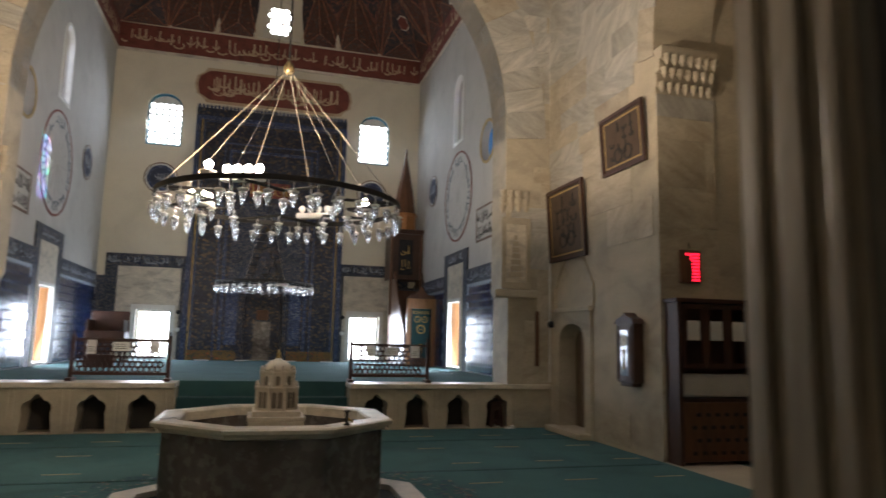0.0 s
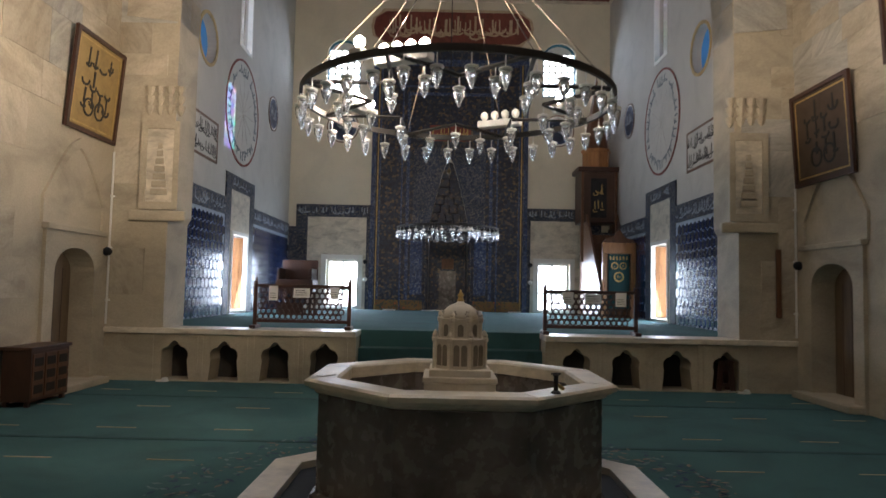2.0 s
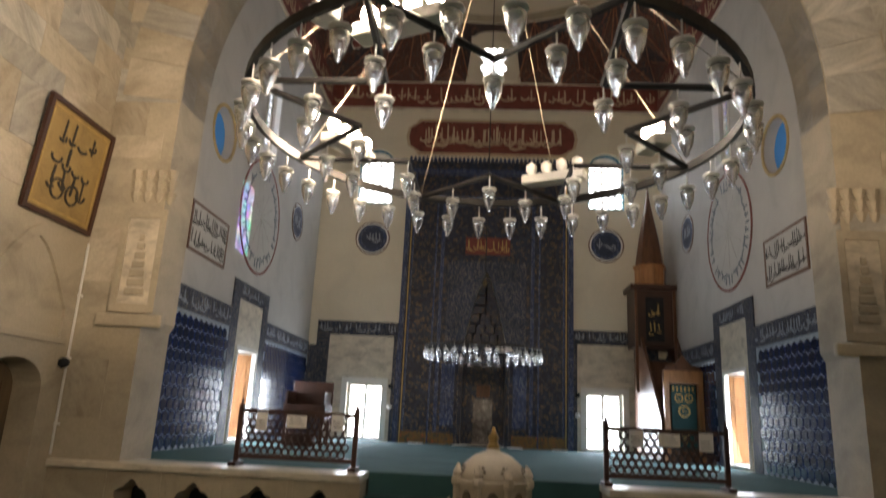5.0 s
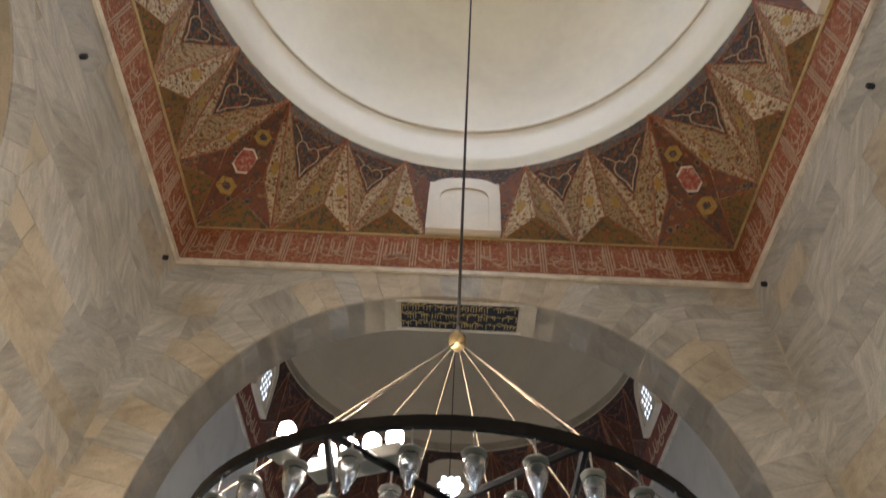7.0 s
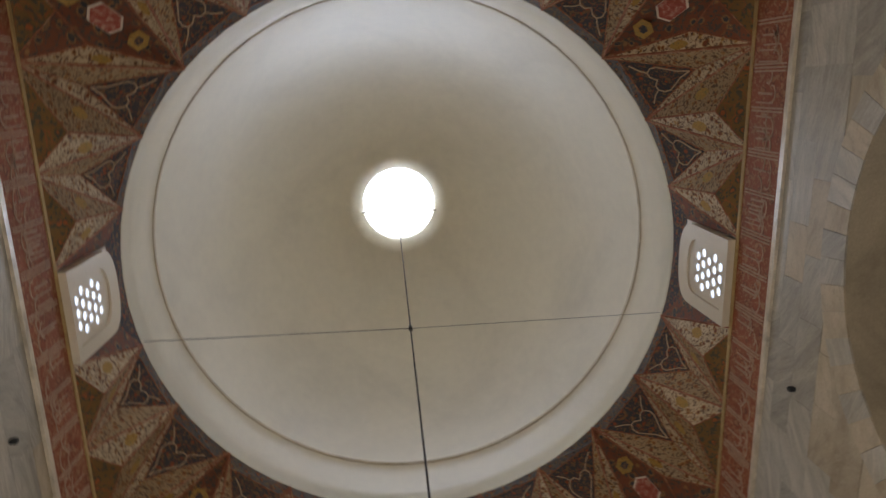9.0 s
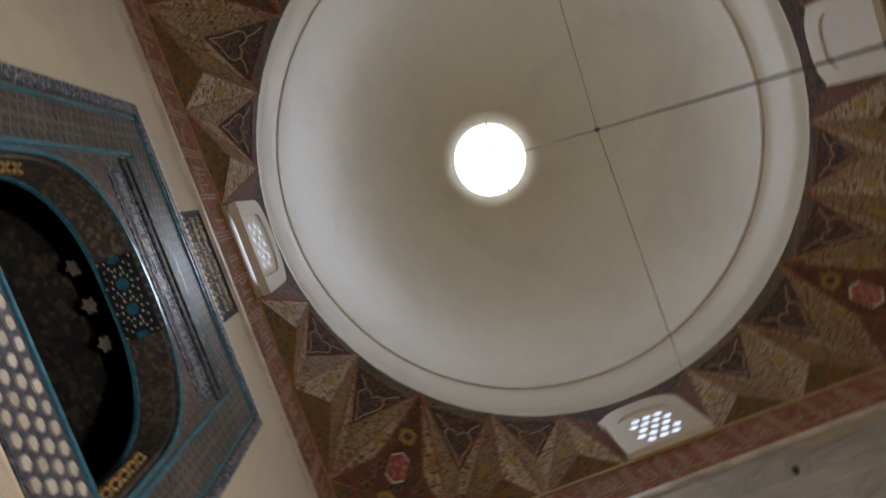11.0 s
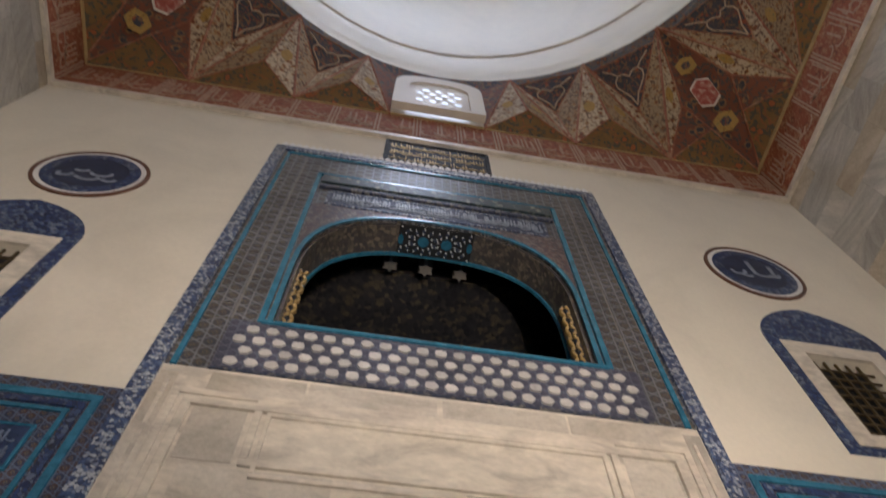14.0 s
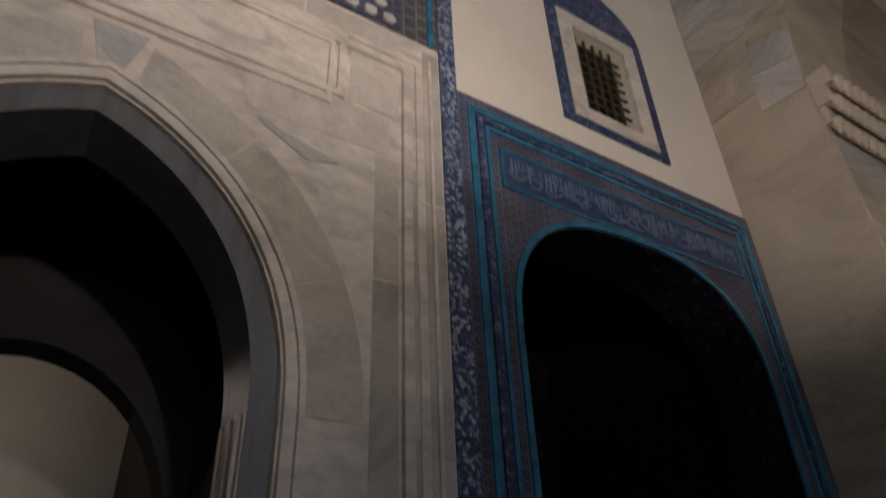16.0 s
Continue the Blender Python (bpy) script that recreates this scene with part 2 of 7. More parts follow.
SCRIPT = mat("pale_tile_script", (0.3, 0.34, 0.4), 0.35, var=0.3, scale=14, fine=60, bump=0.05)
DIMSCRIPT = mat("slate_blue_tile_script", (0.15, 0.19, 0.26), 0.4, var=0.3, scale=14, fine=60, bump=0.05)
BEIGES = mat("beige_painted_script", (0.55, 0.42, 0.28), 0.7, var=0.2, scale=12, fine=60, bump=0.05)
BLACKS = mat("black_ink_script", (0.02, 0.017, 0.015), 0.6, var=0.2, scale=12, fine=60, bump=0.03)
PARCH = mat("gold_parchment", (0.34, 0.23, 0.085), 0.55, var=0.3, scale=4, fine=50, bump=0.06)
TILEF = mosaic("dark_blue_gold_tilework", (0.022, 0.03, 0.055), (0.065, 0.08, 0.13), (0.25, 0.23, 0.19), 34, amount=0.6, joint=(0.09, 0.095, 0.11))


def girih(name, ground, second, line, period, knot):
    """Glazed tilework on an upright wall: a net of straight strapwork with stars and hexagons between."""
    m = bpy.data.materials.new(name)
    m.use_nodes = True
    n = m.node_tree
    b = n.nodes["Principled BSDF"]
    co = position(n)
    near = None
    for a in (0, 60, 120):
        dot = n.nodes.new("ShaderNodeVectorMath")
        dot.operation = "DOT_PRODUCT"
        dot.inputs[1].default_value = (math.cos(radians(a)) / period, 0, math.sin(radians(a)) / period)
        n.links.new(co, dot.inputs[0])
        fold = n.nodes.new("ShaderNodeMath")
        fold.operation = "PINGPONG"
        fold.inputs[1].default_value = 0.5
        n.links.new(dot.outputs["Value"], fold.inputs[0])
        flip = n.nodes.new("ShaderNodeMath")
        flip.operation = "SUBTRACT"
        flip.inputs[0].default_value = 0.5
        n.links.new(fold.outputs[0], flip.inputs[1])
        if near is None:
            near = flip.outputs[0]
        else:
            least = n.nodes.new("ShaderNodeMath")
            least.operation = "MINIMUM"
            n.links.new(near, least.inputs[0])
            n.links.new(flip.outputs[0], least.inputs[1])
            near = least.outputs[0]
    blot = noise_tex(n, co, 2.2, 5)
    tone = noise_tex(n, co, 22, 3)
    c = ramp(n, [(0.4, ground), (0.62, second)], tone.outputs[0])
    c = mix(n, c, knot, ramp(n, [(0.3, (0, 0, 0)), (0.34, (0.85,) * 3)], near))
    c = mix(n, c, ground, ramp(n, [(0.4, (0, 0, 0)), (0.43, (1, 1, 1))], near))
    c = mix(n, line, c, ramp(n, [(0.05, (0, 0, 0)), (0.085, (1, 1, 1))], near))
    c = mix(n, c, ramp(n, [(0.3, (0.5,) * 3), (0.65, (1, 1, 1))], blot.outputs[0]), 1.0, "MULTIPLY")
    n.links.new(c, b.inputs["Base Color"])
    b.inputs["Roughness"].default_value = 0.38
    b.inputs["Specular IOR Level"].default_value = 0.3
    bp = n.nodes.new("ShaderNodeBump")
    bp.inputs["Strength"].default_value, bp.inputs["Distance"].default_value = 0.3, 0.01
    n.links.new(near, bp.inputs["Height"])
    n.links.new(bp.outputs[0], b.inputs["Normal"])
    return m


GIRIH = girih("strapwork_star_tiles", (0.05, 0.055, 0.075), (0.1, 0.085, 0.06), (0.21, 0.215, 0.23), 0.105, (0.15, 0.125, 0.07))
GIRIHF = girih("fine_star_tiles", (0.04, 0.055, 0.11), (0.1, 0.06, 0.05), (0.14, 0.18, 0.26), 0.06, (0.22, 0.17, 0.1))
GIRIHB = girih("slate_strapwork_tiles", (0.06, 0.065, 0.1), (0.075, 0.08, 0.12), (0.14, 0.15, 0.19), 0.071, (0.09, 0.09, 0.12))
# Vault tiles darkened in colour to hold the loge's inner shade.
GIRIHC = mosaic("shade_dim_vault_tilework", (0.02, 0.022, 0.03), (0.045, 0.045, 0.052), (0.13, 0.11, 0.07), 16, amount=0.6, joint=(0.05, 0.05, 0.05))
SOFT = mosaic("brown_dotted_tiles", (0.055, 0.055, 0.065), (0.1, 0.09, 0.08), (0.24, 0.2, 0.15), 24, amount=0.55, joint=(0.05, 0.045, 0.04))
TILER = mosaic("dusky_red_floral_tilework", (0.05, 0.045, 0.06), (0.13, 0.075, 0.06), (0.24, 0.2, 0.18), 30, amount=0.55)
TILEB = mosaic("blue_floral_tilework", (0.012, 0.025, 0.09), (0.03, 0.07, 0.2), (0.2, 0.24, 0.3), 30, amount=0.6)
TILEW = mosaic("white_and_blue_border_tilework", (0.012, 0.025, 0.08), (0.06, 0.11, 0.24), (0.5, 0.52, 0.54), 42, amount=0.5)
BRONZE = mat("dull_bronze", (0.13, 0.095, 0.045), 0.4, 0.6, var=0.4, scale=14, fine=60, bump=0.1)
TILEM = mosaic("sombre_mihrab_tilework", (0.008, 0.012, 0.03), (0.02, 0.035, 0.07), (0.16, 0.11, 0.06), 14, amount=0.62)
# Tilework taken down to near black, with the shade inside niches and loge included.
TILEI = mosaic("shade_black_inner_tilework", (0.008, 0.009, 0.014), (0.016, 0.02, 0.03), (0.08, 0.07, 0.05), 26, amount=0.8)
def floral(name, ground, petal, outline, leaf, scale):
    """Painted plaster: flower heads and small leaves on a plain ground."""
    m = bpy.data.materials.new(name)
    m.use_nodes = True
    n = m.node_tree
    b = n.nodes["Principled BSDF"]
    co = position(n)
    warp = noise_tex(n, co, 5, 2)
    co2 = n.nodes.new("ShaderNodeVectorMath")
    co2.operation = "MULTIPLY_ADD"
    n.links.new(warp.outputs["Color"], co2.inputs[0])
    co2.inputs[1].default_value = (0.12, 0.12, 0.12)
    n.links.new(co, co2.inputs[2])
    cells = []
    for sc in (scale, scale * 2.4):
        v = n.nodes.new("ShaderNodeTexVoronoi")
        v.inputs["Scale"].default_value = sc
        n.links.new(co2.outputs[0], v.inputs["Vector"])
        cells.append(v)
    c = mix(n, leaf, ground, ramp(n, [(0.2, (0, 0, 0)), (0.3, (1, 1, 1))], cells[1].outputs["Distance"]))
    c = mix(n, outline, c, ramp(n, [(0.3, (0, 0, 0)), (0.36, (1, 1, 1))], cells[0].outputs["Distance"]))
    c = mix(n, petal, c, ramp(n, [(0.2, (0, 0, 0)), (0.26, (1, 1, 1))], cells[0].outputs["Distance"]))
    vine = n.nodes.new("ShaderNodeTexVoronoi")
    vine.feature = "DISTANCE_TO_EDGE"
    vine.inputs["Scale"].default_value = scale * 0.62
    n.links.new(co2.outputs[0], vine.inputs["Vector"])
    c = mix(n, petal, c, ramp(n, [(0.008, (0, 0, 0)), (0.022, (1, 1, 1))], vine.outputs["Distance"]))
    c = mix(n, outline, c, ramp(n, [(0.0, (0, 0, 0)), (0.006, (1, 1, 1))], vine.outputs["Distance"]))
    spot = noise_tex(n, co2.outputs[0], scale * 2.2, 2)
    c = mix(n, c, leaf, ramp(n, [(0.56, (0, 0, 0)), (0.6, (0.85, 0.85, 0.85))], spot.outputs[0]))
    worn = noise_tex(n, co, 1.7, 5)
    c = mix(n, c, ramp(n, [(0.3, (0.72,) * 3), (0.7, (1, 1, 1))], worn.outputs[0]), 1.0, "MULTIPLY")
    n.links.new(c, b.inputs["Base Color"])
    b.inputs["Roughness"].default_value = 0.75
    return m


WFLORAL = floral("white_floral_paint", (0.6, 0.48, 0.31), (0.2, 0.055, 0.025), (0.42, 0.24, 0.07), (0.11, 0.05, 0.03), 8.0)
BFLORAL = floral("slate_floral_paint", (0.06, 0.062, 0.075), (0.36, 0.09, 0.04), (0.1, 0.07, 0.06), (0.26, 0.15, 0.07), 7.0)
OFLORAL = floral("ochre_floral_paint", (0.23, 0.13, 0.04), (0.42, 0.12, 0.035), (0.1, 0.09, 0.05), (0.08, 0.085, 0.06), 5.0)
RFLORAL = floral("rust_floral_paint", (0.24, 0.085, 0.045), (0.055, 0.06, 0.07), (0.36, 0.2, 0.08), (0.09, 0.085, 0.075), 4.5)
KFLORAL = floral("olive_floral_paint", (0.42, 0.3, 0.16), (0.24, 0.08, 0.03), (0.4, 0.22, 0.06), (0.1, 0.055, 0.03), 8.0)
SLATEB = floral("blue_grey_floral_paint", (0.15, 0.16, 0.18), (0.4, 0.16, 0.08), (0.07, 0.06, 0.07), (0.3, 0.22, 0.13), 8.0)
MFLORAL = floral("maroon_floral_paint", (0.12, 0.045, 0.03), (0.24, 0.12, 0.07), (0.06, 0.03, 0.03), (0.1, 0.08, 0.07), 5.0)
NFLORAL = floral("dusky_floral_paint", (0.05, 0.038, 0.045), (0.2, 0.08, 0.05), (0.15, 0.1, 0.07), (0.09, 0.05, 0.04), 5.0)
BANDP = floral("scrolled_red_band_paint", (0.3, 0.085, 0.035), (0.4, 0.18, 0.08), (0.18, 0.05, 0.025), (0.42, 0.22, 0.11), 6.0)
BANDS = mat("faded_pale_band_script", (0.46, 0.31, 0.21), 0.75, var=0.3, scale=12, fine=60, bump=0.04)
EDGEP = mat("rust_edge_paint", (0.34, 0.12, 0.06), 0.7, var=0.3, scale=6, fine=40, bump=0.05, second=(0.5, 0.34, 0.2))
# Near-black plaster: the shade of unlit rooms and recesses is put into its colour.
DARKROOM = mat("shade_dark_plaster", (0.05, 0.045, 0.04), 0.9, var=0.3, scale=2, fine=30, bump=0.1)
CRYSTAL = glass("clear_lamp_glass", (0.95, 0.97, 1.0), 0.08)
FROST = mat("frosted_bulb", (0.8, 0.78, 0.74), 0.3, var=0.05, scale=8, fine=60, bump=0.0)
LIT = glow("lit_bulb", (1.0, 0.9, 0.72), 60.0)
SKYGLASS = glow("bright_daylight_pane", (0.85, 0.93, 1.0), 6.0)
SKYD = glow("dull_daylight_pane", (0.7, 0.82, 1.0), 1.6)
PANE = glass("window_glass", (0.96, 0.98, 1.0), 0.02)
# Daylight through the blue panes is put in as a faint glow.
BLUEGLASS = glow("glowing_blue_stained_glass", (0.03, 0.2, 0.5), 0.1)


def stained(name):
    m = bpy.data.materials.new(name)
    m.use_nodes = True
    n = m.node_tree
    v = n.nodes.new("ShaderNodeTexVoronoi")
    v.inputs["Scale"].default_value = 7
    n.links.new(position(n), v.inputs["Vector"])
    hsv = n.nodes.new("ShaderNodeHueSaturation")
    hsv.inputs["Saturation"].default_value, hsv.inputs["Value"].default_value = 1.0, 1.5
    n.links.new(mix(n, (0.25, 0.55, 1.0), v.outputs["Color"], 0.55), hsv.inputs["Color"])
    t = n.nodes.new("ShaderNodeBsdfTransparent")
    n.links.new(hsv.outputs[0], t.inputs[0])
    n.links.new(t.outputs[0], n.nodes["Material Output"].inputs[0])
    return m


STAINED = stained("coloured_window_glass")
ROPE = mat("pale_hanger_cord", (0.09, 0.075, 0.055), 0.5, var=0.2, scale=20, fine=80, bump=0.1)
LEDS = glow("red_led", (1.0, 0.01, 0.03), 2.2)


for m_ in (BLACKM, TILEF, TILEI):
    m_.node_tree.nodes["Principled BSDF"].inputs["Specular IOR Level"].default_value = 0.15
DIMWOOD = mat("dull_brown_board", (0.085, 0.055, 0.032), 0.6, var=0.35, scale=3, fine=50, bump=0.1)


# ---- building helpers ----
def part(name, bm, material, parent=None, label="", smooth=False):
    me = bpy.data.meshes.new(name)
    bmesh.ops.recalc_face_normals(bm, faces=bm.faces[:])
    bm.to_mesh(me)
    bm.free()
    for mm in material if isinstance(material, (list, tuple)) else [material]:
        me.materials.append(mm)
    if smooth:
        me.polygons.foreach_set("use_smooth", [True] * len(me.polygons))
    ob = new(name, me)
    if parent:
        ob.parent = parent
    if label:
        tagged(ob, label)
    return ob


def thing(name, at, label, category, group=""):
    ob = new(name)
    ob.location = at
    return tagged(ob, label, category, group)


def box(bm, x0, x1, y0, y1, z0, z1, bevel=0.0):
    r = bmesh.ops.create_cube(bm, size=1)["verts"]
    for v in r:
        v.co = ((x0 + x1) / 2 + v.co.x * (x1 - x0), (y0 + y1) / 2 + v.co.y * (y1 - y0), (z0 + z1) / 2 + v.co.z * (z1 - z0))
    if bevel:
        es = list({e for v in r for e in v.link_edges})
        bmesh.ops.bevel(bm, geom=es, offset=bevel, segments=2, affect="EDGES", profile=0.6)
    return bm


def boxed(*a, **k):
    return box(bmesh.new(), *a, **k)


def lathe(bm, profile, n=16, at=(0, 0, 0), rot=0.0):
    """A turned body from (radius, height) pairs."""
    rings = []
    for r, z in profile:
        rings.append([bm.verts.new((at[0] + r * math.cos(rot + k * math.tau / n), at[1] + r * math.sin(rot + k * math.tau / n), at[2] + z)) for k in range(n)])
    for a, b in zip(rings, rings[1:]):
        for k in range(n):
            bm.faces.new((a[k], a[(k + 1) % n], b[(k + 1) % n], b[k]))
    bm.faces.new(rings[0][::-1])
    bm.faces.new(rings[-1])
    return bm


def tube(bm, a, b, r, n=8):
    a, b = Vector(a), Vector(b)
    q = (b - a).to_track_quat("Z", "Y").to_matrix()
    rings = [[bm.verts.new(p + q @ Vector((r * math.cos(k * math.tau / n), r * math.sin(k * math.tau / n), 0))) for k in range(n)] for p in (a, b)]
    for k in range(n):
        bm.faces.new((rings[0][k], rings[0][(k + 1) % n], rings[1][(k + 1) % n], rings[1][k]))
    bm.faces.new(rings[0][::-1])
    bm.faces.new(rings[1])
    return bm


def slab(bm, put, outer, holes, d0, d1):
    """A plate with an outline and holes in its plane, from depth d0 to d1; put(u, v, d) gives the place."""
    loops = [outer, *holes]
    front = []
    es = []
    for lp in loops:
        vs = [bm.verts.new(put(u, v, d0)) for u, v in lp]
        front.append(vs)
        es += [bm.edges.new((vs[k], vs[(k + 1) % len(vs)])) for k in range(len(vs))]
    made = bmesh.ops.triangle_fill(bm, edges=es, use_beauty=True, use_dissolve=False)
    faces = [f for f in made["geom"] if isinstance(f, bmesh.types.BMFace)]
    back = {}
    for vs, lp in zip(front, loops):
        for v, (u, w) in zip(vs, lp):
            back[v] = bm.verts.new(put(u, w, d1))
    for f in faces:
        bm.faces.new([back[v] for v in reversed(f.verts)])
    for vs in front:
        for k in range(len(vs)):
            a, b = vs[k], vs[(k + 1) % len(vs)]
            bm.faces.new((a, b, back[b], back[a]))
    return bm


def rect(u0, u1, v0, v1):
    return [(u0, v0), (u1, v0), (u1, v1), (u0, v1)]


def disc(u, v, r, n=40, rv=None):
    return [(u + r * math.cos(k * math.tau / n), v + (rv or r) * math.sin(k * math.tau / n)) for k in range(n)]


def arched(u0, u1, v0, spring, top, n=20, power=2.0):
    """An opening with straight jambs and a rounded head."""
    c, h = (u0 + u1) / 2, (u1 - u0) / 2
    pts = [(u0, v0), (u1, v0)]
    for k in range(n + 1):
        x = math.cos(math.pi * k / n)
        s = max(0.0, 1 - abs(x) ** power) ** (1 / power)
        pts.append((c + h * x, spring + (top - spring) * s))
    return pts


def pointed(u0, u1, v0, spring, top, n=10, bow=0.42):
    """An opening with a pointed head whose sides bow outward."""
    c, h = (u0 + u1) / 2, (u1 - u0) / 2
    pts = [(u0, v0), (u1, v0)]
    for k in range(n + 1):
        t = k / n
        pts.append((c + h * (1 - t) ** (1 - bow) if t < 1 else c, spring + (top - spring) * (t ** (1 + 0.1))))
    return pts + [(2 * c - x, y) for x, y in pts[2:-1]][::-1]


def four_centred(u0, u1, v0, spring, top, n=14):
    """A low pointed head with full shoulders."""
    c, h = (u0 + u1) / 2, (u1 - u0) / 2
    right = []
    for k in range(n + 1):
        x = math.cos(math.pi / 2 * k / n)
        x = 0.0 if k == n else x
        right.append((c + h * x, spring + (top - spring) * (0.74 * (1 - x ** 2.3) ** (1 / 2.3) + 0.26 * (1 - x))))
    return [(u0, v0), (u1, v0)] + right + [(2 * c - x, y) for x, y in right[:-1]][::-1]


def lobed(u0, u1, v0, spring, top, lobes=3):
    """A niche head of small lobes rising to a point."""
    c, h = (u0 + u1) / 2, (u1 - u0) / 2
    right = []
    n = lobes * 6
    for k in range(n + 1):
        a = math.pi / 2 * k / n
        g = 0.86 + 0.14 * abs(math.sin(lobes * a)) + (0.12 * max(0, k / n - 0.8) / 0.2)
        right.append((c + h * math.cos(a) * g if k < n else c, spring + (top - spring) * math.sin(a) * g))
    return [(u0, v0), (u1, v0)] + right + [(2 * c - x, y) for x, y in right[:-1]][::-1]


north = lambda y: (lambda u, v, d: (u, y + d, v))
south = lambda y: (lambda u, v, d: (u, y - d, v))
east = lambda x: (lambda u, v, d: (x + d, u, v))
west = lambda x: (lambda u, v, d: (x - d, u, v))


def strokes(bm, put, u0, u1, v0, v1, seed, d=-0.006, thick=0.035, density=1.0):
    """Bands of unreadable script: uprights, bars and bowls of the script's size."""
    rng = random.Random(seed)
    w, h = u1 - u0, v1 - v0

    def quad(a, b, t):
        ax, ay = a
        bx, by = b
        ln = math.hypot(bx - ax, by - ay) or 1e-6
        nx, ny = -(by - ay) / ln * t / 2, (bx - ax) / ln * t / 2
        cs = [(ax + nx, ay + ny), (ax - nx, ay - ny), (bx - nx, by - ny), (bx + nx, by + ny)]
        f = [bm.verts.new(put(x, y, d)) for x, y in cs]
        k = [bm.verts.new(put(x, y, d * 0.2)) for x, y in cs]
        bm.faces.new(f)
        for i in range(4):
            bm.faces.new((f[i], k[i], k[(i + 1) % 4], f[(i + 1) % 4]))

    count = int(density * w / (thick * 3.2))
    for i in range(count):
        x = u0 + w * (i + 0.5) / count + rng.uniform(-0.3, 0.3) * thick
        if rng.random() < 0.6:
            quad((x, v0 + h * rng.uniform(0.2, 0.35)), (x + rng.uniform(-0.4, 0.4) * thick, v1 - h * rng.uniform(0.02, 0.2)), thick * rng.uniform(0.6, 1))
        if rng.random() < 0.75:
            r, cx, cy = h * rng.uniform(0.1, 0.2), x, v0 + h * rng.uniform(0.2, 0.6)
            a0, a1 = rng.uniform(2.6, 3.6), rng.uniform(5.4, 7.2)
            pts = [(min(u1, max(u0, cx + 1.5 * r * math.cos(a0 + (a1 - a0) * k / 5))), max(v0, cy + r * math.sin(a0 + (a1 - a0) * k / 5))) for k in range(6)]
            for a, b in zip(pts, pts[1:]):
                quad(a, b, thick * 0.75)
    return bm


# ---- structure ----
def structure(name, bm, material, label="", category="", smooth=False):
    return tagged(part(name, bm, material, smooth=smooth), label, category, kind="structure")


SO, SN = -4.4, 1.65                    # side openings of the hall, along y
structure("floor", box(bmesh.new(), -12, 12, -12, YA, -0.2, 0.0), CARPET, "turquoise carpet over the hall floor", "carpet")
structure("ground", box(bmesh.new(), -200, 200, -200, 200, -0.6, -0.3), STONE, "pale ground outside the walls", "ground")

# great arch wall between hall and prayer space
NARCH = arched(-4.36, 4.36, 5.6, 5.6, 10.02, 40, 2.3)
NHOLE = [(4.42, 0.0), (4.42, 2.45), (4.36, 2.56)] + NARCH[2:] + [(-4.36, 2.56), (-4.42, 2.45), (-4.42, 0.0)]
wall_north = structure("wall_north", slab(bmesh.new(), north(YN), [(-H - 1, 0)] + NHOLE[::-1] + [(H + 1, 0), (H + 1, ZD), (-H - 1, ZD)], [], 0, YA - YN), STONE, "beige limestone wall with a wide round arch", "wall")

# side walls with the openings to the side rooms and the small doors
DOOR_Y = (3.85, 4.85)
for nm, put, s in (("wall_east", east(H), 1), ("wall_west", west(-H), -1)):
    holes = [arched(SO, SN, 0.001, 5.9, 9.2, 28, 2.1), arched(DOOR_Y[0], DOOR_Y[1], 0.001, 1.6, 1.95, 14, 2.2)]
    structure(nm, slab(bmesh.new(), put, rect(YS - 0.6, YN, 0, ZD), holes, 0, 1.0), STONE, "beige limestone side wall of the hall", "wall")
    # side room behind the opening
    b = bmesh.new()
    box(b, s * (H + 1.0), s * (H + 6), SN, SN + 0.4, 0, 9.6)
    box(b, s * (H + 1.0), s * (H + 6), SO - 0.4, SO, 0, 9.6)
    box(b, s * (H + 5.6), s * (H + 6), SO - 0.4, SN + 0.4, 0, 9.6)
    structure("side_room_wall", b, STONE, "beige limestone wall of the side room", "wall")
    structure("side_room_ceiling", boxed(s * (H + 1.0), s * (H + 6), SO - 0.4, SN + 0.4, 9.6, 9.9), DOMEP, "plain plaster ceiling of the side room", "ceiling")
    # recess back in near black, its shade put into the colour
    structure("door_recess_wall", boxed(s * (H + 0.42), s * (H + 0.6), DOOR_Y[0] - 0.2, DOOR_Y[1] + 0.2, 0, 2.3), DARKROOM, "back of the door recess, coloured dark for shade", "wall")

# wall of the royal loge
niches = [arched(s * 2.42 if s > 0 else -4.85, 4.85 if s > 0 else -2.42, 0.001, 3.2, 4.22, 22, 2.6) for s in (1, -1)]
loge = arched(-1.3, 1.3, 5.88, 6.75, 8.03, 26, 2.6)
passage = four_centred(-0.99, 0.99, 0.001, 2.5, 3.92)
grilles = [rect(*(sorted((s * 3.42, s * 4.08))), 5.5, 6.55) for s in (1, -1)]
structure("wall_south", slab(bmesh.new(), south(YS), rect(-H - 1, H + 1, 0, ZD), [loge, passage, *niches, *grilles], 0, 0.15), PLASTER, "cream plaster wall above the entrance", "wall")
# passage walls, vault and inner arch carry their shade in the near-black colour
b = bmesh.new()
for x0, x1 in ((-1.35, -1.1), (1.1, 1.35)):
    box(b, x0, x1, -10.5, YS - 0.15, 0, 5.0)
structure("passage_wall", b, DARKROOM, "entrance passage wall, coloured dark for the shade inside", "wall")
structure("passage_ceiling", boxed(-1.35, 1.35, -10.5, YS - 0.15, 4.6, 4.9), DARKROOM, "entrance passage vault, coloured dark for the shade inside", "ceiling")
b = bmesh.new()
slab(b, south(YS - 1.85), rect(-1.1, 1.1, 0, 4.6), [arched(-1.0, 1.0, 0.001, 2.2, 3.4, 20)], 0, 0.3)
